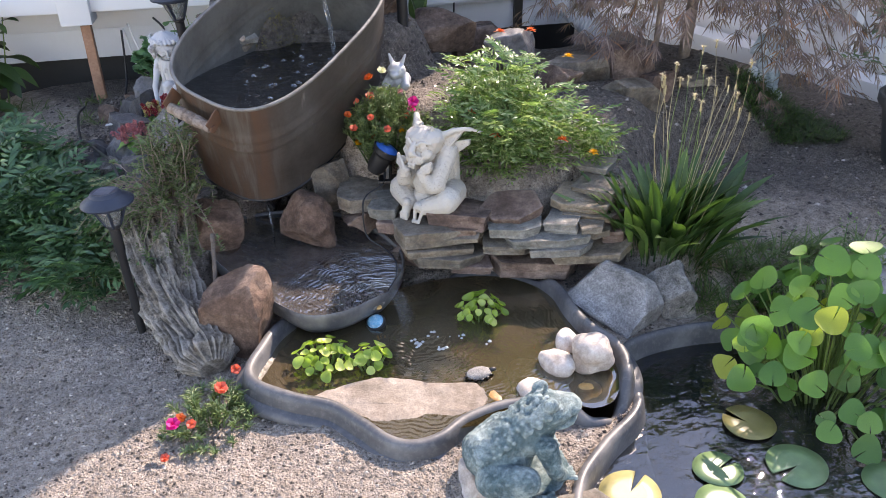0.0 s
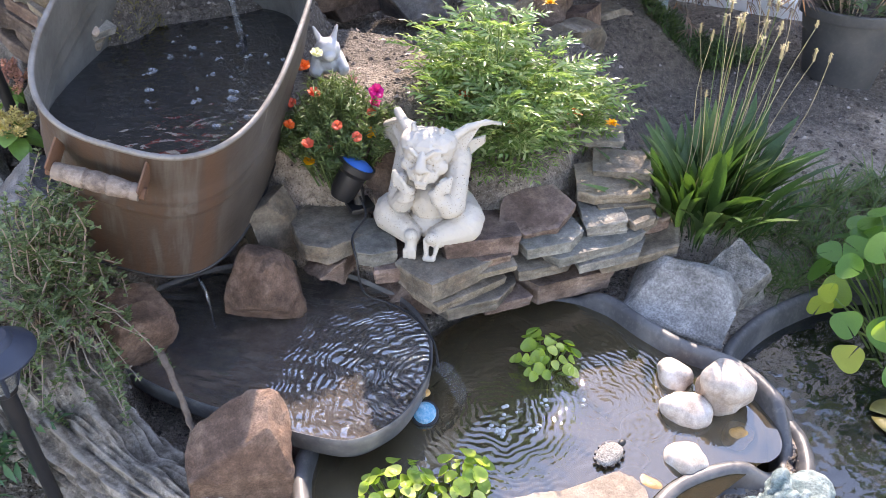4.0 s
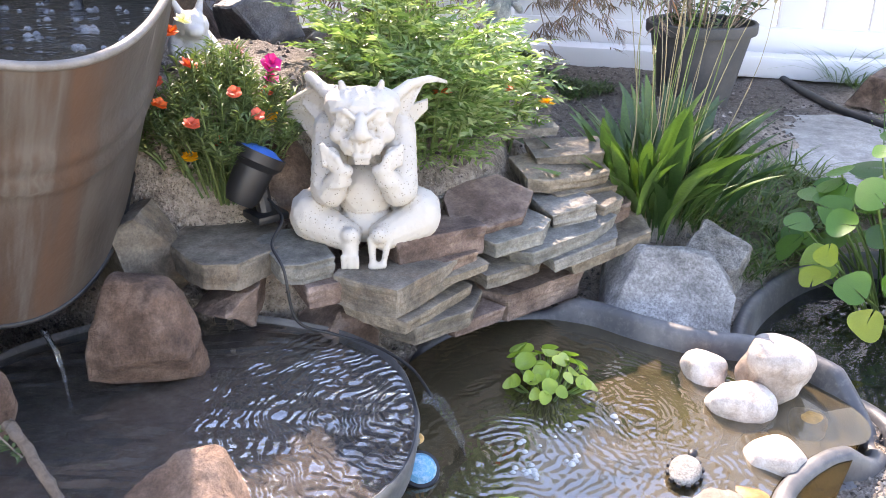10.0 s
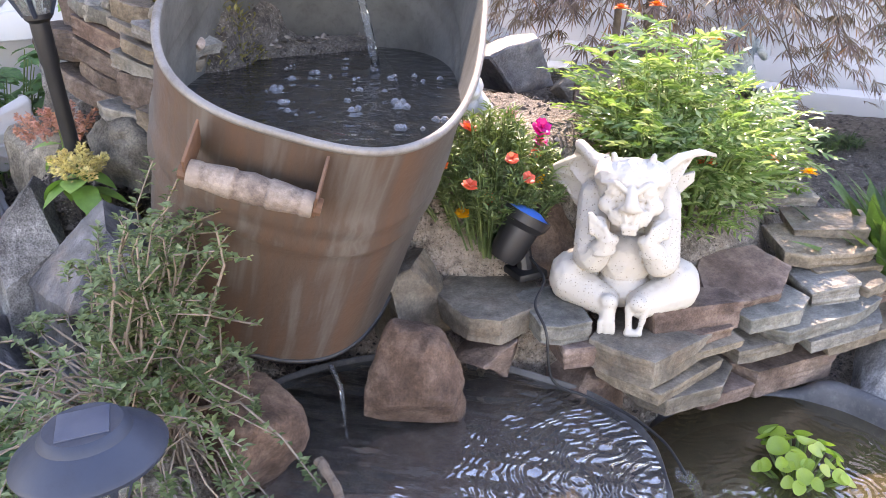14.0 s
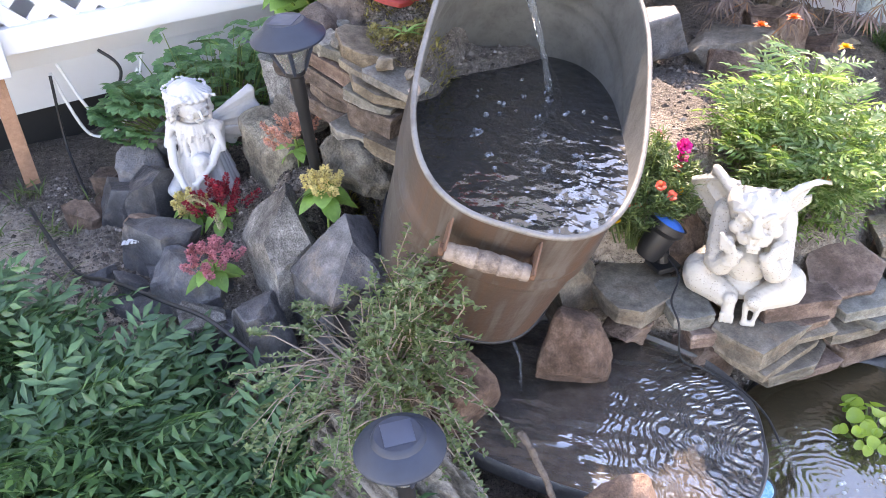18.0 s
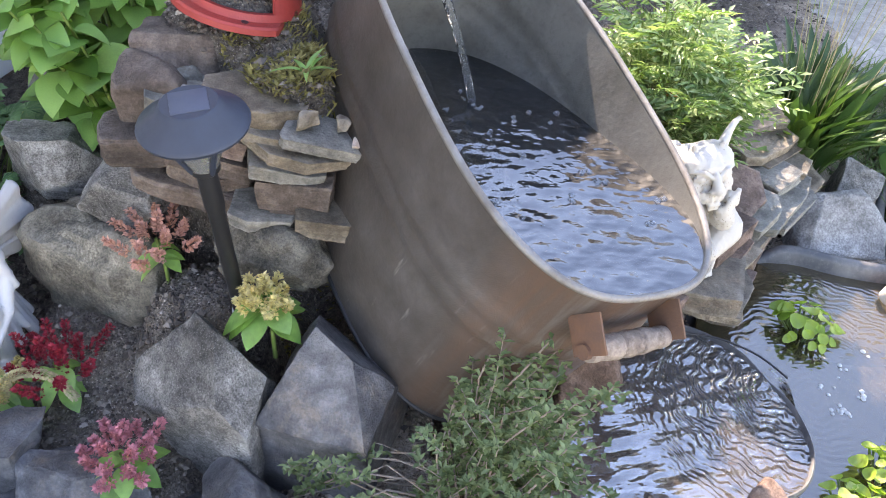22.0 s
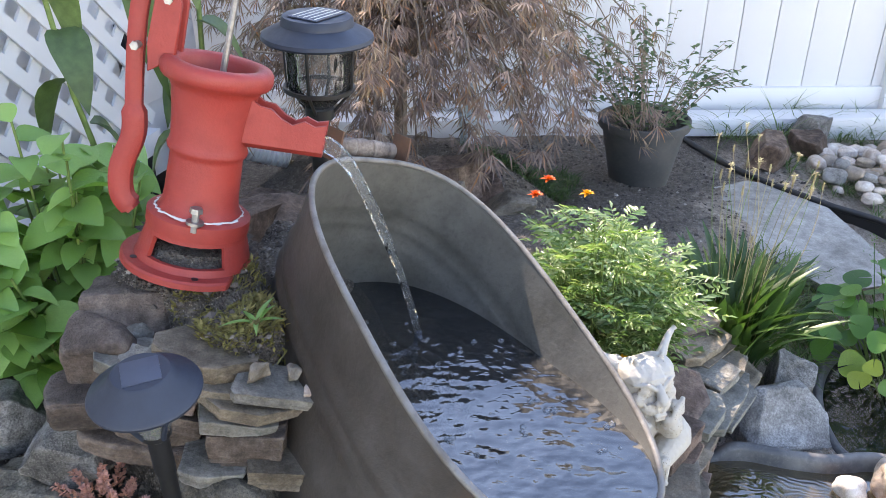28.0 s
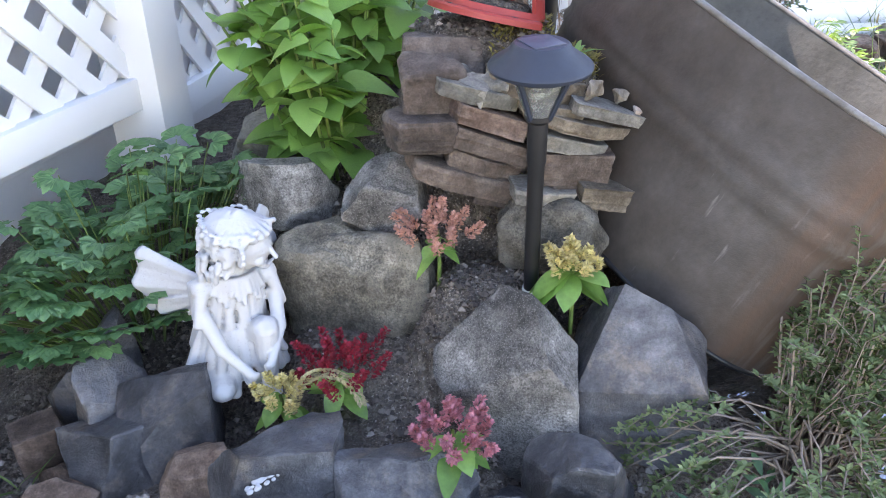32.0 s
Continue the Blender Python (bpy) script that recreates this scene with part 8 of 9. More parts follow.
def thyme():
    rng = random.Random(41)
    at = Vector((-0.74, 1.965, 0.1))
    t = thing("thyme_bush", Matrix.Translation(at), "woody creeping thyme with bare brown stems and small green leaves", "plant")
    lv, st = Leaves(), Leaves()
    for i in range(240):
        rich = i < 120
        if rich:     # upright leafy part against the tub
            tip = Vector((rng.uniform(-0.04, 0.14), rng.uniform(-0.16, 0.06), rng.uniform(0.16, 0.4)))
            tip.z -= 0.9 * abs(tip.x - 0.07)
        else:        # sprawling part over the rocks and the log
            a = rng.uniform(math.radians(95), math.radians(320))
            r = rng.uniform(0.12, 0.27)
            tip = Vector((math.cos(a) * r * 0.95, math.sin(a) * r * 0.95, rng.uniform(-0.02, 0.17)))
        foot = Vector((rng.uniform(-0.03, 0.05), rng.uniform(-0.05, 0.03), rng.uniform(0.0, 0.06)))
        mid = foot.lerp(tip, 0.5) + Vector((rng.uniform(-0.03, 0.03), rng.uniform(-0.03, 0.03), rng.uniform(0.03, 0.11)))
        path = [foot, foot.lerp(mid, 0.5) + Vector((0, 0, 0.02)), mid, mid.lerp(tip, 0.5) + Vector((rng.uniform(-0.02, 0.02), rng.uniform(-0.02, 0.02), 0.015)), tip]
        st.rod(path, rng.uniform(0.0012, 0.0024), 4, 0.5)
        n = 24 if rich else 18
        start = 1.6 if rich else (2.5 if rng.random() < 0.6 else 3.4)
        for k in range(n):
            u = start + (4 - start) * k / (n - 1)
            s = min(3, int(u))
            p = path[s].lerp(path[s + 1], u - s)
            for q in range(2):
                b = rng.uniform(0, 6.28)
                lv.blade(aim(p, (math.cos(b), math.sin(b), rng.uniform(0, 1.0))), rng.uniform(0.008, 0.015), rng.uniform(0.004, 0.007), 0.15, 0.2, 2, 0.55)
    ob = part("stem", st.mesh("stem", M["twig"]), None, t, "thin tangled woody stems")
    ob["kind"] = "stuff"
    ob = part("foliage", lv.mesh("foliage", M["leaf_thyme"]), None, t, "tiny grey-green leaves")
    ob["kind"] = "stuff"


thyme()


def celosia(at, h, key, label, seed, plumes=9, leaves=8, leaf=0.05, spread=0.03, fat=0.010, tall=0.035):
    rng = random.Random(seed)
    t = thing("celosia", Matrix.Translation(at), label, "flowers", "celosia plants of the rock bed")
    st = Leaves()
    st.rod([(0, 0, -0.03), (0.004, 0, h * 0.4), (0, 0, h * 0.75)], 0.0035, 6, 0.7)
    part("stem", st.mesh("stem", M["stem"]), None, t)
    for k in range(leaves):
        b = 2.4 * k + rng.uniform(-0.3, 0.3)
        lf = Leaves()
        lf.blade(aim((0, 0, h * rng.uniform(0.25, 0.62)), (math.cos(b), math.sin(b), rng.uniform(-0.2, 0.45))), leaf * rng.uniform(0.6, 1.05), leaf * 0.52, rng.uniform(0.2, 0.8), 0.1, 8, 0.52)
        part("leaf", lf.mesh("leaf", M["leaf_basil"]), None, t)
    for k in range(plumes):
        b = 2.4 * k
        q = math.sqrt((k + 0.3) / plumes)
        d = Vector((math.cos(b) * 0.9 * q + rng.uniform(-0.45, 0.45), math.sin(b) * 0.9 * q + rng.uniform(-0.45, 0.45), 1)).normalized()
        foot = Vector((math.cos(b) * spread * q, math.sin(b) * spread * q, h * 0.62 + 0.02 * (1 - q)))
        pl = Leaves()
        ln = tall * rng.uniform(0.75, 1.3)
        side = d.cross(Vector((1, 0.2, 0))).normalized()
        up = d.cross(side)
        n = 130
        for i in range(n):
            f = i / n
            a = i * 2.4 + rng.uniform(-1.2, 1.2)
            w = fat * (1 - f) ** 0.55 * rng.uniform(0.75, 1.1) * (0.75 + 0.25 * math.sin(f * 22 + k))
            o = side * math.cos(a) + up * math.sin(a)
            pl.blade(aim(foot + d * ln * f + o * w * 0.8, o + d * rng.uniform(0.3, 1.2), rng.uniform(-1, 1)), rng.uniform(0.0045, 0.008), 0.0042, 0.1, 0.15, 2, 0.6)
        part("plume", pl.mesh("plume", M[key]), None, t, "feathery " + key + " plume")


celosia((-0.738, 2.268, 0.315), 0.115, "cream", "celosia with pale yellow plumes and green leaves", 51, 12, 11, 0.068, 0.026, 0.0115, 0.022)
celosia((-0.955, 2.338, 0.18), 0.095, "pink", "celosia with dusty pink plumes and light green leaves", 52, 16, 12, 0.06, 0.042, 0.009, 0.026)
celosia((-0.913, 2.535, 0.18), 0.1, "crimson", "celosia with dark crimson plumes", 53, 14, 8, 0.055, 0.05, 0.009, 0.042)
celosia((-0.975, 2.59, 0.17), 0.085, "cream", "small celosia with ochre plumes", 54, 9, 9, 0.055, 0.03, 0.008, 0.024)
celosia((-0.748, 2.466, 0.33), 0.105, "salmon", "celosia with faded salmon-pink plumes", 55, 13, 6, 0.045, 0.045, 0.0075, 0.034)
celosia((-0.42, 2.57, 0.545), 0.07, "crimson", "small crimson celosia behind the pump", 56, 7, 5, 0.035, 0.02, 0.006, 0.025)
lf = Leaves()
spine = catmull([Vector(p) for p in ((-0.985, 2.565, 0.22), (-0.972, 2.552, 0.262), (-0.952, 2.535, 0.272), (-0.93, 2.512, 0.255), (-0.92, 2.495, 0.215))], 40, False)
rng = random.Random(4)
for i, p in enumerate(spine):
    d = (spine[min(i + 1, len(spine) - 1)] - spine[max(i - 1, 0)]).normalized()
    s = d.cross(Vector((0.3, 0.8, 0.2))).normalized()
    u = d.cross(s)
    for k in range(4):
        a = rng.uniform(0, 6.28)
        o = s * math.cos(a) + u * math.sin(a)
        lf.blade(aim(p + o * 0.0035, o + d * 0.7), 0.0055, 0.0035, 0.1, 0.1, 2, 0.5)
tagged(new("seed_spike", lf.mesh("seed_spike", M["seed"])), "curled pale speckled celosia seed spike", "flowers")


def broad_plant(name, at, rx, ry, h, stems, per, leaf, key, label, seed, wide=0.55, trail=0.5):
    rng = random.Random(seed)
    t = thing(name, Matrix.Translation(at), label, "plant")
    st = Leaves()
    shapes = []
    for k in range(4):
        lf = Leaves()
        lf.blade(Matrix(), 1.0, wide * rng.uniform(0.85, 1.1), 0.2 + 0.15 * k, 0.14, 8, 0.42)
        shapes.append(lf.mesh("leaf", M[key]))
    for i in range(stems):
        a, r = rng.uniform(0, 6.28), rng.random() ** 0.6
        top = Vector((math.cos(a) * r * rx, math.sin(a) * r * ry, h * (1 - 0.35 * r) * rng.uniform(0.75, 1.05)))
        foot = Vector((top.x * 0.35, top.y * 0.35, -0.03))
        mid = foot.lerp(top, 0.5) + Vector((0, 0, 0.03))
        st.rod([foot, mid, top], 0.004, 5, 0.5)
        for k in range(per):
            f = 0.25 + 0.75 * k / (per - 1)
            p = foot.lerp(mid, f / 0.5) if f < 0.5 else mid.lerp(top, (f - 0.5) / 0.5)
            b = k * 1.57 + a + rng.uniform(-0.4, 0.4)
            d = Vector((math.cos(b), math.sin(b), rng.uniform(-0.35, 0.35) + 0.3 * f))
            s = leaf * rng.uniform(0.65, 1.15) * (1.1 - 0.35 * f)
            part("leaf", shapes[rng.randrange(4)], None, t, m=aim(p, d, rng.uniform(-0.4, 0.4)) @ Matrix.Diagonal((s, s, s, 1)))
    part("stem", st.mesh("stem", M["stem"]), None, t)["kind"] = "stuff"
    return t


broad_plant("broad_leaf_plant", (-0.53, 2.77, 0.38), 0.2, 0.17, 0.48, 34, 12, 0.092, "leaf_basil", "tall bushy plant with broad light green leaves", 61, 0.75)
broad_plant("shrub", (-1.68, 2.86, 0.0), 0.17, 0.15, 0.78, 13, 9, 0.15, "leaf_sword", "dark green broad-leaved shrub in front of the house wall", 62, 0.5)


def sunflower():
    rng = random.Random(63)
    at = Vector((-0.17, 2.86, 0.3))
    t = thing("sunflower", Matrix.Translation(at), "tall fading sunflower with drooping leaves behind the pump", "plant")
    for k, (dx, dy, h) in enumerate(((0.0, 0.0, 1.1), (-0.14, 0.1, 0.95), (0.13, 0.05, 0.9))):
        st = Leaves()
        st.rod([(dx * 0.5, dy * 0.5, -0.05), (dx, dy, h * 0.5), (dx * 1.3, dy, h)], 0.007, 6, 0.6)
        part("stem", st.mesh("stem", M["stem"]), None, t)
        for j in range(9):
            f = 0.25 + 0.75 * j / 8
            b = j * 2.4 + k
            p = Vector((dx * (0.5 + 0.8 * f), dy, h * f))
            lf = Leaves()
            lf.blade(aim(p, (math.cos(b), math.sin(b), -0.15)), rng.uniform(0.1, 0.16), rng.uniform(0.06, 0.09), rng.uniform(0.7, 1.4), 0.2, 8, 0.4)
            part("leaf", lf.mesh("leaf", M["leaf_shrub" if j < 5 else "leaf_needle"]), None, t, "large drooping leaf")
        bd = Leaves()
        for i in range(26):
            bd.blade(Matrix.Translation((dx * 1.3, dy, h)) @ Matrix.Rotation(i * 2.4, 4, "Z") @ Matrix.Rotation(radians(20 + 2 * i), 4, "X"), 0.035, 0.014, 0.3, 0.2, 2, 0.4)
        part("bud", bd.mesh("bud", M["leaf_basil"]), None, t, "closed green flower bud")


sunflower()


def parsley():
    rng = random.Random(64)
    at = Vector((-0.86, 2.96, 0.19))
    t = thing("parsley", Matrix.Translation(at), "lush flat-leaf parsley below the lattice", "plant")
    lv, st = Leaves(), Leaves()
    for i in range(250):
        a, r = rng.uniform(0, 6.28), rng.random() ** 0.5
        top = Vector((math.cos(a) * r * 0.33, math.sin(a) * r * 0.19, 0.30 * rng.uniform(0.6, 1.0) * (1 - 0.55 * r * r) * rng.uniform(0.7, 1.1)))
        top.x += 0.06 * r
        foot = Vector((top.x * 0.4, top.y * 0.4, -0.03))
        st.rod([foot, foot.lerp(top, 0.6) + Vector((0, 0, 0.02)), top], 0.0018, 4, 0.6)
        base = aim(top, (math.cos(a), math.sin(a), rng.uniform(-0.05, 0.7)), rng.uniform(-0.3, 0.3))
        for g in (-55, 0, 55):
            m = base @ Matrix.Rotation(radians(g), 4, "Z") @ Matrix.Translation((0, 0.008, 0))
            for k in (-45, -18, 18, 45):
                lv.blade(m @ Matrix.Rotation(radians(k), 4, "Z"), rng.uniform(0.022, 0.036), 0.019, 0.2, 0.12, 3, 0.68)
    part("stem", st.mesh("stem", M["stem"]), None, t)["kind"] = "stuff"
    ob = part("foliage", lv.mesh("foliage", M["leaf_parsley"]), None, t, "divided flat leaves")
    ob["kind"] = "stuff"


parsley()


def maple():
    rng = random.Random(71)
    at = Vector((0.88, 3.04, 0.2))
    t = thing("maple_tree", Matrix.Translation(at), "small weeping laceleaf maple with dry red-brown leaves", "tree")
    wood, lv = Leaves(), Leaves()
    bm = bmesh.new()
    tube(bm, catmull([Vector(p) for p in ((0, 0, -0.1), (0.02, 0, 0.3), (0.0, -0.02, 0.55), (0.05, -0.05, 0.82))], 6, False), [0.024 - 0.0007 * i for i in range(19)], 10)
    part("trunk", bm, M["twig"], t, "slender grey-brown trunk", smooth=180)
    bm = bmesh.new()
    tube(bm, catmull([Vector(p) for p in ((-0.09, 0.02, -0.1), (-0.09, 0.02, 0.25), (-0.05, 0.0, 0.6))], 6, False), 0.011, 8)
    part("trunk", bm, M["twig"], t, "thinner second stem", smooth=180)
    for i in range(100):
        a = rng.uniform(0, 6.28)
        z0 = rng.uniform(0.35, 0.74)
        r = rng.uniform(0.25, 0.62)
        if math.cos(a) > 0.2 and math.sin(a) < 0.3:
            r *= 1.12
        start = Vector((0.02, -0.02, z0))
        up = start + Vector((math.cos(a) * r * 0.5, math.sin(a) * r * 0.5, rng.uniform(0.0, 0.16)))
        out = start + Vector((math.cos(a) * r, math.sin(a) * r, rng.uniform(-0.2, 0.1)))
        end = out + Vector((math.cos(a) * 0.1, math.sin(a) * 0.1, -rng.uniform(0.03, 0.22)))
        if math.cos(a) > 0.2 and math.sin(a) < 0.3:
            out.z, end.z = out.z - 0.04, end.z - 0.12
        end.z = max(end.z, 0.05)
        path = catmull([start, up, out, end], 6, False)
        wood.rod(path, 0.005, 4, 0.25)
        for k in range(4, len(path)):
            for q in range(2):
                p = path[k] + Vector((rng.uniform(-1, 1), rng.uniform(-1, 1), rng.uniform(-1, 0.6))) * 0.045
                b = a + rng.uniform(-1.3, 1.3)
                m = aim(p, (math.cos(b), math.sin(b), rng.uniform(-1.4, -0.1)))
                for g in (-50, -30, -12, 8, 26, 46):
                    lv.blade(m @ Matrix.Rotation(radians(g + rng.uniform(-5, 5)), 4, "Z"), rng.uniform(0.04, 0.075), 0.005, 0.25, 0.2, 2, 0.5)
    ob = part("branch", wood.mesh("branch", M["twig"]), None, t, "thin weeping branches")
    ob["kind"] = "stuff"
    ob = part("crown", lv.mesh("crown", M["leaf_maple"]), None, t, "finely cut dry red-brown leaves")
    ob["kind"] = "stuff"


maple()


def potted_shrub():
    rng = random.Random(72)
    at = Vector((1.5, 2.42, 0.03))
    p = thing("plant_pot", Matrix.Translation(at) @ Matrix.Diagonal((0.95, 0.95, 0.78, 1)), "large charcoal plastic plant pot", "plant pot")
    bm = bmesh.new()
    lathe(bm, [(0, 0), (0.1, 0), (0.104, 0.01), (0.152, 0.295), (0.165, 0.298), (0.168, 0.305), (0.168, 0.335), (0.163, 0.34), (0.156, 0.338), (0.152, 0.3), (0.148, 0.29), (0, 0.288)], 44)
    part("body", bm, M["pot"], p, smooth=40)
    bm = bmesh.new()
    lathe(bm, [(0.148, 0.296), (0.08, 0.302), (0, 0.305)], 24)
    part("potting_soil", bm, M["soil"], p)
    s = thing("shrub", Matrix.Translation(at + Vector((0, 0, 0.23))), "open twiggy shrub with small dark leaves growing in a pot", "plant")
    lv, st = Leaves(), Leaves()
    for i in range(46):
        a, r = rng.uniform(0, 6.28), rng.random() ** 0.5
        tip = Vector((math.cos(a) * r * 0.34, math.sin(a) * r * 0.34, rng.uniform(0.18, 0.52) * (1.15 - 0.6 * r)))
        foot = Vector((tip.x * 0.25, tip.y * 0.25, 0))
        mid = foot.lerp(tip, 0.5) + Vector((0, 0, 0.06))
        st.rod([foot, mid, tip], 0.0024, 4, 0.4)
        for k in range(20):
            f = k / 19
            q = foot.lerp(mid, f * 2) if f < 0.5 else mid.lerp(tip, f * 2 - 1)
            b = rng.uniform(0, 6.28)
            lv.blade(aim(q, (math.cos(b), math.sin(b), rng.uniform(-0.2, 0.7))), rng.uniform(0.024, 0.042), rng.uniform(0.011, 0.018), 0.25, 0.15, 3, 0.5)
    part("stem", st.mesh("stem", M["twig"]), None, s)["kind"] = "stuff"
    ob = part("foliage", lv.mesh("foliage", M["leaf_shrub"]), None, s, "small pointed leaves")
    ob["kind"] = "stuff"


potted_shrub()


def plantain():
    rng = random.Random(73)
    at = Vector((0.56, 1.89, 0.08))
    t = thing("plantain", Matrix.Translation(at), "clump of green strap leaves with tall dry flower stalks", "plant")
    shapes = []
    for k in range(10):
        lf = Leaves()
        lf.blade(Matrix(), 1.0, rng.uniform(0.075, 0.13), rng.uniform(0.05, 0.55), 0.2, 9, rng.uniform(0.52, 0.68))
        shapes.append(lf.mesh("leaf", M["leaf_sword"]))
    for i in range(240):
        b = rng.uniform(0, 6.28)
        r = rng.random()
        out = 0.03 + 0.2 * r + (0.26 if i % 7 == 0 else 0.0)
        d = Vector((math.cos(b) * out + 0.05, math.sin(b) * out, 1.1 - 0.5 * r * r))
        s = rng.uniform(0.12, 0.285) * (0.8 if i % 5 == 0 else 1.0)
        part("leaf", shapes[rng.randrange(10)], None, t, m=aim((math.cos(b) * 0.12 * r + 0.01, math.sin(b) * 0.11 * r, -0.02), d, rng.uniform(-0.9, 0.9)) @ Matrix.Diagonal((s, s, s, 1)))
    for i in range(24):
        b = rng.uniform(0, 6.28)
        r = rng.random() ** 0.5 * 0.15
        h = rng.uniform(0.3, 0.52)
        tip = Vector((math.cos(b) * r + 0.04, math.sin(b) * r, h))
        bow = Vector((rng.uniform(-0.02, 0.02), rng.uniform(-0.02, 0.02), 0))
        line = catmull([Vector((0.06 * math.cos(b), 0.06 * math.sin(b), 0)), Vector((tip.x * 0.6, tip.y * 0.6, h * 0.4)) + bow, Vector((tip.x * 0.85, tip.y * 0.85, h * 0.75)) + bow, tip], 3, False)
        st = Leaves()
        st.rod(line, 0.0011, 4, 0.6)
        stalk = part("stalk", st.mesh("stalk", M["drystem"] if i % 3 else M["stem"]), None, t)
        hd = Leaves()
        long = rng.uniform(0.012, 0.026)
        hd.rod([tip, tip + Vector((0, 0, long * 0.5)), tip + Vector((0, 0, long))], 0.0026, 6, 0.7)
        for k in range(16):
            a = k * 2.4
            f = rng.uniform(0.1, 0.95)
            hd.blade(aim(tip + Vector((math.cos(a) * 0.002, math.sin(a) * 0.002, long * f)), (math.cos(a), math.sin(a), 0.8)), 0.004, 0.0016, 0.1, 0, 2, 0.5)
        part("seed_head", hd.mesh("seed_head", M["drystem"]), None, stalk, "dry brown seed head")
        if i % 3 == 0 or h > 0.46:
            cr = Leaves()
            for k in range(22):
                a = k * 2.4
                u = rng.uniform(0.3, 1.0)
                cr.blade(aim(tip + Vector((0, 0, long * rng.uniform(0.75, 1.0))), (math.cos(a) * u, math.sin(a) * u, rng.uniform(0.1, 0.9))), rng.uniform(0.006, 0.012), 0.0016, 0.4, 0, 3, 0.7)
            part("stamens", cr.mesh("stamens", M["seed"]), None, stalk, "crown of cream-white stamens")


plantain()


def pennywort():
    rng = random.Random(74)
    at = Vector((0.845, 1.475, -0.08))
    t = thing("pennywort", Matrix.Translation(at), "water pennywort with round bright green leaves on long stems", "water plant")
    shapes = []
    for k in range(7):
        lf = Leaves()
        lf.disc(Matrix(), 1.0, 26, rng.uniform(-0.12, 0.3), 0.06, rng.uniform(0.05, 0.11), rng)
        shapes.append(lf.mesh("leaf", M["leaf_penny"]))
    for i in range(128):
        b = rng.uniform(0, 6.28)
        r = rng.random() ** 0.6
        top = Vector((math.cos(b) * r * 0.26, math.sin(b) * r * 0.25, 0.05 + (0.34 - 0.23 * r * r) * rng.random() ** 0.6))
        if top.y < -0.18:
            top.z *= 0.5
        foot = Vector((top.x * 0.3, top.y * 0.3, -0.05))
        st = Leaves()
        st.rod([foot, foot.lerp(top, 0.5) + Vector((0, 0, 0.03)), top], 0.0028, 5, 0.7)
        part("stem", st.mesh("stem", M["stem"]), None, t)
        s = rng.uniform(0.019, 0.037)
        d = Vector((math.cos(b) * 0.6 - 0.25 + rng.uniform(-0.3, 0.3), math.sin(b) * 0.6 - 0.35 + rng.uniform(-0.3, 0.3), rng.uniform(0.35, 1.1))).normalized()
        m = Matrix.Translation(top) @ d.to_track_quat("Z", "Y").to_matrix().to_4x4() @ Matrix.Rotation(rng.uniform(0, 6), 4, "Z") @ Matrix.Diagonal((s, s * rng.uniform(0.85, 1.0), s, 1))
        part("leaf", shapes[rng.randrange(7)], None, t, m=m)
    for px, py, h in ((0.1, 0.12, 0.36), (0.16, 0.06, 0.33), (0.05, 0.16, 0.35), (0.2, 0.12, 0.34)):
        fl = Leaves()
        tip = Vector((px, py, h))
        fl.rod([(px * 0.5, py * 0.5, -0.05), (px * 0.8, py * 0.8, h * 0.6), tip], 0.0016, 5, 0.6)
        for k in range(26):
            a, f = k * 2.4, rng.random()
            p = tip + Vector((math.cos(a) * 0.018 * f, math.sin(a) * 0.018 * f, rng.uniform(-0.045, 0.03)))
            fl.blade(aim(p, (math.cos(a), math.sin(a), 1)), 0.006, 0.004, 0.1, 0, 2)
        part("flower_spray", fl.mesh("flower_spray", M["leaf_penny"]), None, t, "small yellow-green flower spray")


pennywort()


def hyacinth(at, r, n, label, seed):
    rng = random.Random(seed)
    t = thing("water_hyacinth", Matrix.Translation(at), label, "water plant", "floating water plants")
    shapes = []
    for k in range(3):
        lf = Leaves()
        lf.disc(Matrix(), 1.0, 16, 0.42, 0.0, 0.08, rng)
        shapes.append(lf.mesh("leaf", M["leaf_hyacinth"]))
    st = Leaves()
    for i in range(n):
        b, q = i * 2.4 + rng.uniform(-0.3, 0.3), math.sqrt((i + 0.5) / n)
        p = Vector((math.cos(b) * q * r, math.sin(b) * q * r, 0.036 - 0.026 * q + rng.uniform(0, 0.018)))
        st.rod([(p.x * 0.5, p.y * 0.5, -0.01), p], 0.0025, 5, 0.8)
        s = rng.uniform(0.008, 0.0165) * (0.85 + r)
        d = Vector((math.cos(b) * 0.9 * q + rng.uniform(-0.45, 0.45), math.sin(b) * 0.9 * q + rng.uniform(-0.45, 0.45), 1)).normalized()
        part("leaf", shapes[rng.randrange(3)], None, t, m=Matrix.Translation(p) @ d.to_track_quat("Z", "Y").to_matrix().to_4x4() @ Matrix.Diagonal((s, s * 1.1, s, 1)))
    part("stem", st.mesh("stem", M["stem"]), None, t)["kind"] = "stuff"


hyacinth((0.073, 1.693, 0.0), 0.062, 34, "floating rosette of small round green leaves", 75)
hyacinth((-0.288, 1.5, 0.0), 0.066, 40, "floating rosette of bright yellow-green leaves", 76)
hyacinth((-0.185, 1.495, 0.0), 0.042, 17, "small floating rosette beside a larger one", 77)


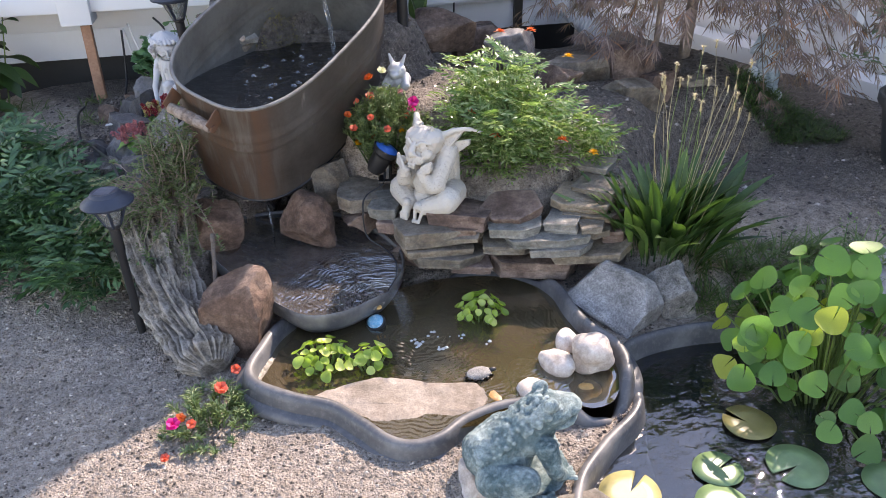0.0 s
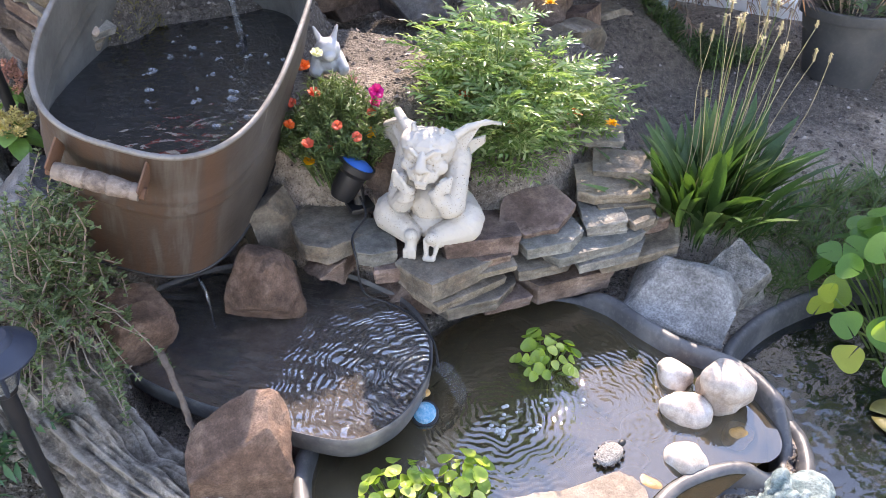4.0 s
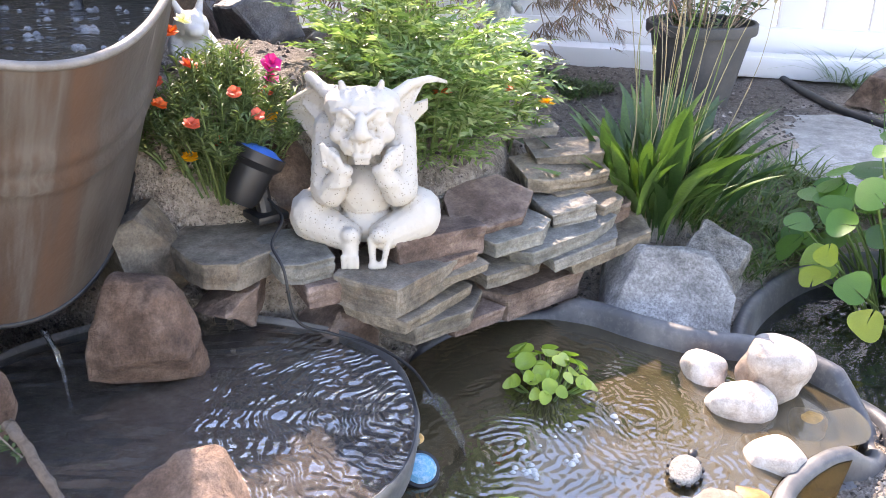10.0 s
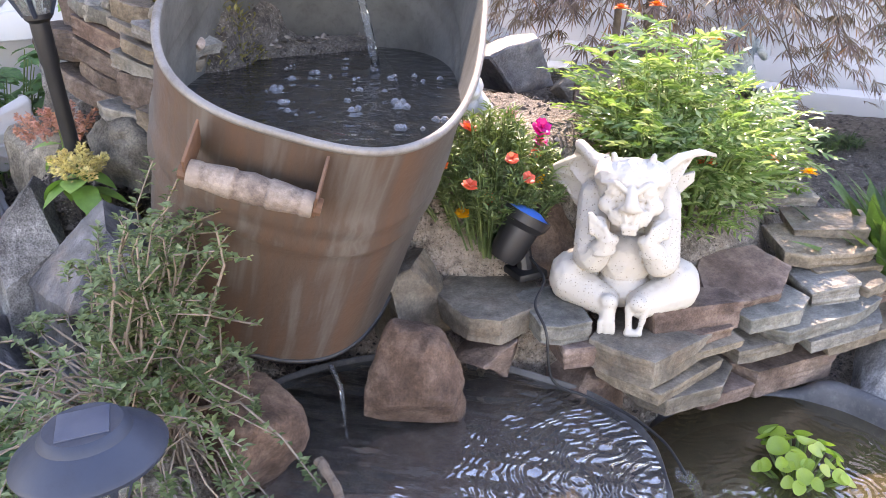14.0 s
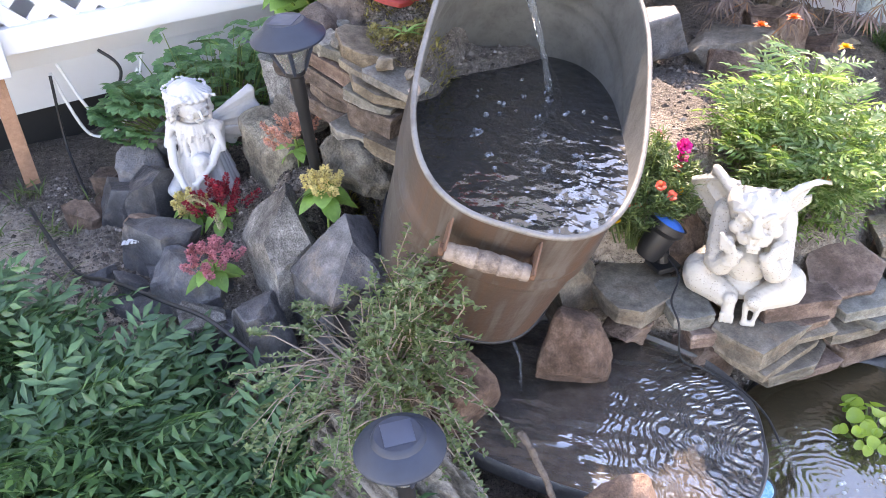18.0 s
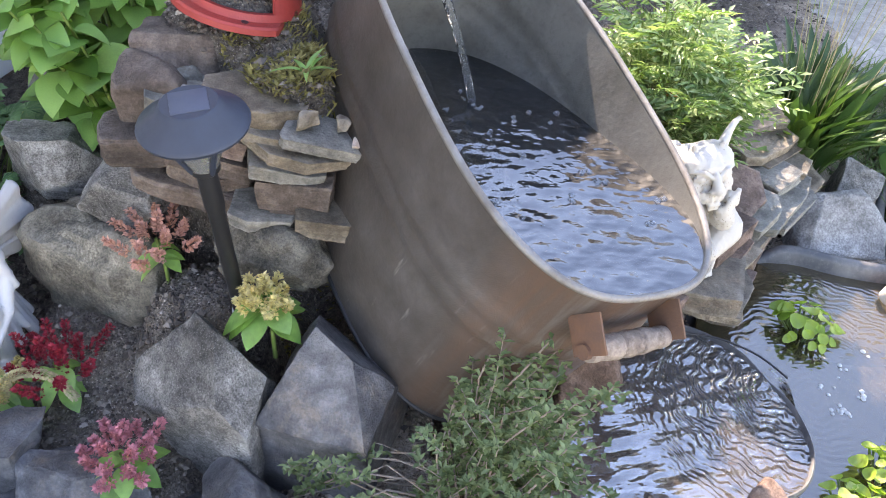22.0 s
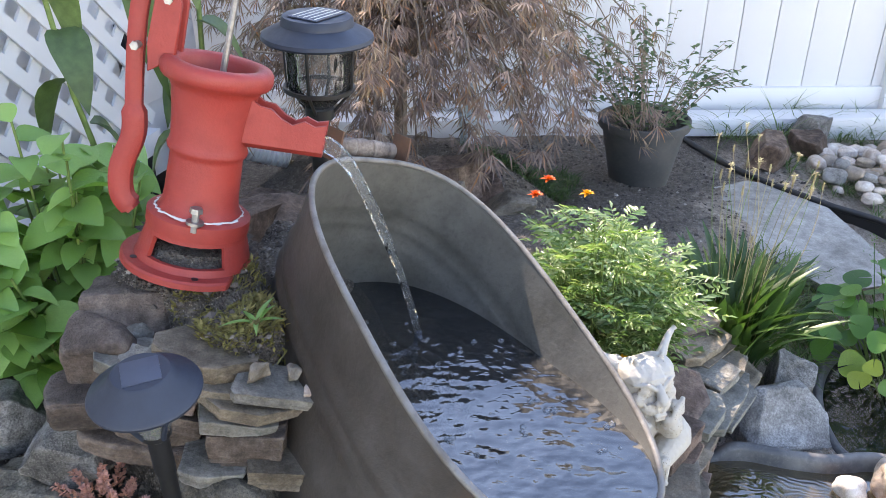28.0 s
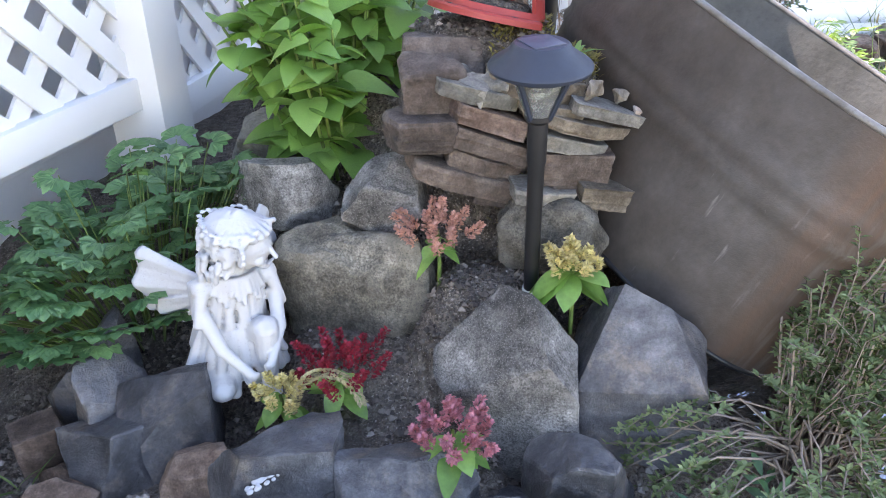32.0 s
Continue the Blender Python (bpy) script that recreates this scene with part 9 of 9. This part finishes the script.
def lily_pad(at, r, key, turn, label):
    rng = random.Random(int(at[0] * 1000))
    lv = Leaves()
    lv.disc(Matrix(), r, 40, 0.02, 0.16, 0.02, rng)
    me = lv.mesh("lily_pad", M[key])
    ob = new("lily_pad", me)
    ob.matrix_basis = pose(*at, rng.uniform(-2, 2), rng.uniform(-2, 2), turn)
    sol = ob.modifiers.new("thickness", "SOLIDIFY")
    sol.thickness = 0.0015
    tagged(ob, label, "lily pad", "lily pads")


for at, r, key, turn, label in [((0.531, 1.222, -0.064), 0.05, "leaf_pad", 120, "round green lily pad on the water"), ((0.512, 1.128, -0.064), 0.052, "leaf_pad", 40, "green lily pad on the water"), ((0.343, 1.16, -0.063), 0.06, "leaf_pad_yellow", 150, "yellowing lily pad with a brown edge"),
                                ((0.637, 1.357, -0.063), 0.056, "leaf_pad_yellow", 230, "yellow and brown lily pad below the pennywort"), ((0.692, 1.228, -0.064), 0.06, "leaf_pad", 300, "large green lily pad"), ((0.86, 1.18, -0.064), 0.055, "leaf_pad", 10, "green lily pad near the far bank")]:
    lily_pad(at, r, key, turn, label)


def tufts(name, label, count, box4, h, key, seed, keep=lambda x, y: True):
    rng = random.Random(seed)
    lv = Leaves()
    n = 0
    while n < count:
        n += 1
        x, y = rng.uniform(box4[0], box4[1]), rng.uniform(box4[2], box4[3])
        if not keep(x, y) or inside(LOWER, x, y) or inside(POND, x, y):
            continue
        z = height(x, y)
        for k in range(7):
            b = rng.uniform(0, 6.28)
            lv.blade(aim((x + rng.uniform(-0.01, 0.01), y + rng.uniform(-0.01, 0.01), z), (math.cos(b) * 0.6, math.sin(b) * 0.6, 1)), rng.uniform(0.4, 1.0) * h, 0.004, rng.uniform(0.2, 0.9), 0.2, 3, 0.4)
    ob = new(name, lv.mesh(name, M[key]))
    tagged(ob, label, "grass", kind="stuff")


def beyond_edge(x, y):
    return x > 1.42 + 0.62 * max(0.0, y - 1.3) + 0.06


tufts("grass", "rough green grass beyond the garden edging", 900, (1.5, 3.0, 0.9, 2.6), 0.09, "grass", 81, beyond_edge)
tufts("tall_grass", "tall grass blades along the fence", 110, (2.05, 2.9, 1.1, 2.3), 0.28, "grass", 82, lambda x, y: beyond_edge(x, y) and x + 0.6 * y > 3.35)
tufts("ground_cover", "low dark green creeping plant below the maple", 380, (1.0, 1.38, 2.55, 2.95), 0.06, "leaf_sword", 83, lambda x, y: (x - 1.19) ** 2 + (y - 2.74) ** 2 < 0.045)
tufts("weeds", "sparse weeds in the soil", 26, (-1.6, -1.2, 2.5, 3.0), 0.08, "grass", 84)
tufts("bank_grass", "fine grass behind the lower pond", 160, (0.62, 1.15, 1.7, 1.9), 0.11, "grass", 85)

bm = bmesh.new()
edge = catmull([Vector(p) for p in ((2.12, 2.5, 0.05), (1.8, 2.14, 0.05), (1.635, 1.82, 0.05), (1.56, 1.6, 0.05), (1.4, 1.26, 0.04), (1.3, 1.0, 0.03))], 8, False)
tube(bm, edge, 0.012, 8)
rows = []
for p in edge:
    rows.append([bm.verts.new(p + Vector((dx, 0.3 * dx, dz))) for dx, dz in ((-0.006, 0.0), (-0.006, -0.09), (0.006, -0.09), (0.006, 0.0))])
for a, b in zip(rows, rows[1:]):
    for k in range(3):
        bm.faces.new((a[k], a[k + 1], b[k + 1], b[k]))
solid("edging_strip", bm, M["black"], Matrix(), "black plastic lawn edging strip", "edging", smooth=60)


def moss():
    rng = random.Random(91)
    lv = Leaves()
    for i in range(4200):
        a, r = rng.uniform(0, 6.28), rng.random() ** 0.5
        x, y = -0.55 + math.cos(a) * r * 0.12, 2.375 + math.sin(a) * r * 0.09
        z = height(x, y) + noise.noise(Vector((x * 6, y * 6, 0))) * 0.012 + noise.noise(Vector((x * 40, y * 40, 3))) * 0.006
        b = rng.uniform(0, 6.28)
        lv.blade(aim((x, y, z - 0.002), (math.cos(b), math.sin(b), 1.2)), rng.uniform(0.009, 0.018), 0.0042, 0.3, 0.1, 2)
    tagged(new("moss", lv.mesh("moss", M["moss"])), "yellow-brown moss on the soil in front of the pump", "moss", kind="stuff")
    sp = thing("seedling", pose(-0.545, 2.345, height(-0.545, 2.345)), "small grassy green seedling beside the tub", "plant")
    for k in range(6):
        b = k * 1.3
        lf = Leaves()
        lf.blade(aim((0, 0, 0.0), (math.cos(b) * 0.7, math.sin(b) * 0.7, 1)), rng.uniform(0.03, 0.055), 0.008, 0.7, 0.3, 6, 0.4)
        part("leaf", lf.mesh("leaf", M["leaf_basil"]), None, sp)


moss()

# ---- odds and ends ----
bm = bmesh.new()
path = catmull([Vector(p) for p in ((0.424, 3.500, 0.411), (0.509, 3.420, 0.363), (0.574, 3.360, 0.315), (0.641, 3.300, 0.286))], 14, False)
tube(bm, path, [0.05 + 0.005 * (i % 2) for i in range(len(path))], 18)
solid("drain_pipe", bm, M["vinyl"], Matrix(), "white corrugated drain pipe leading from the house", "pipe", smooth=60)
bm = bmesh.new()
box(bm, (0.62, 0.1, 0.075), Matrix.Translation((2.1, 2.42, 0.085)) @ Matrix.Rotation(math.atan2(fd.y, fd.x), 4, "Z"), 0.012)
solid("downspout", bm, M["vinyl"], Matrix(), "white rectangular downspout lying along the fence", "pipe")
t = thing("plant_tag", pose(-1.46, 2.76, 0.065) @ pose(0, 0, 0, 60, 0, 20), "small terracotta plant tag standing in the soil", "plant tag")
bm = bmesh.new()
box(bm, (0.06, 0.004, 0.045), Matrix(), 0.002)
part("plate", bm, M["wood_orange"], t)
for k in range(3):
    bm = bmesh.new()
    box(bm, (0.035, 0.001, 0.004), pose(0, -0.0027, 0.012 - 0.011 * k))
    part("text_bar", bm, M["cord_white"], t)
bm = Lumps()
rng = random.Random(6)
for k in range(26):
    limb(bm, (rng.uniform(-0.1, 0.1), rng.uniform(-0.05, 0.05), rng.uniform(0.0, 0.08)), (rng.uniform(-0.12, 0.12), rng.uniform(-0.06, 0.06), rng.uniform(0.03, 0.17)), 0.03, 0.02)
bag = sculpt("plastic_bag", bm, M["white_resin"], pose(2.45, 1.36, 0.05), "crumpled white plastic bag lying in the grass", "bag", 0.008, 0.012, 0.05, 2)
t = thing("cup", pose(2.3, 1.16, 0.07) @ pose(0, 0, 0, 0, 70, 30), "white plastic tub lying in the grass", "container")
bm = bmesh.new()
lathe(bm, [(0, 0), (0.045, 0), (0.055, 0.12), (0.058, 0.12), (0.058, 0.126), (0.05, 0.126), (0.042, 0.005), (0, 0.005)], 28)
part("body", bm, M["vinyl"], t)
# white splash on the dark rock
bm = bmesh.new()
rng = random.Random(8)
for k in range(26):
    a, r = rng.uniform(0, 6.28), rng.random() ** 0.7
    px, py = math.cos(a) * r * 0.03 + 0.2 * r * math.sin(a) * 0.03, math.sin(a) * r * 0.016
    s = rng.uniform(0.003, 0.009) * (1.25 - r)
    ball(bm, (px, py, 0), (s * rng.uniform(1.0, 1.8), s, 0.0022), sub=2)
solid("splash", bm, M["white_resin"], pose(-1.093, 2.523, 0.213) @ pose(0, 0, 0, 14, -14, -30), "white splash of dried paint on a rock", "paint splash", smooth=180)


def basin_pebbles():
    rng = random.Random(17)
    for k in range(70):
        a, r = rng.uniform(0, 6.28), rng.random() ** 0.5
        x, y = -0.25 + math.cos(a) * r * 0.1, 1.69 + math.sin(a) * r * 0.08
        if not inside(BASIN, x, y):
            continue
        s = rng.uniform(0.008, 0.024) * (1 if k % 9 else 1.5)
        rock("pebble", (x, y, 0.034), (s * rng.uniform(1, 1.5), s, s * 0.6), rng.uniform(0, 180), ("quartz", "granite", "amber", "mossy", "brownstone")[k % 5], 900 + k, "small pebble lying in the shallow basin", group="pebbles of the basin", cuts=14, sharp=0.12, rough=0.4, sub=1, category="pebble")


basin_pebbles()


def foam():
    rng = random.Random(19)
    v = Leaves()
    for cx, cy, n, sp in ((-0.08, 1.58, 14, 0.02), (-0.02, 1.56, 11, 0.014), (-0.05, 1.62, 4, 0.03), (0.03, 1.6, 4, 0.03), (0.06, 1.57, 2, 0.05)):
        for k in range(n):
            s = rng.uniform(0.002, 0.0055)
            v.disc(Matrix.Translation((cx + rng.gauss(0, sp * 0.5), cy + rng.gauss(0, sp * 0.4), -0.003 + s * 0.6)), s, 9, -0.7, 0, 0, rng)
    tagged(new("foam_bubbles", v.mesh("foam_bubbles", M["foam"])), "clusters of foam bubbles drifting on the pond", "bubbles", kind="stuff")


foam()
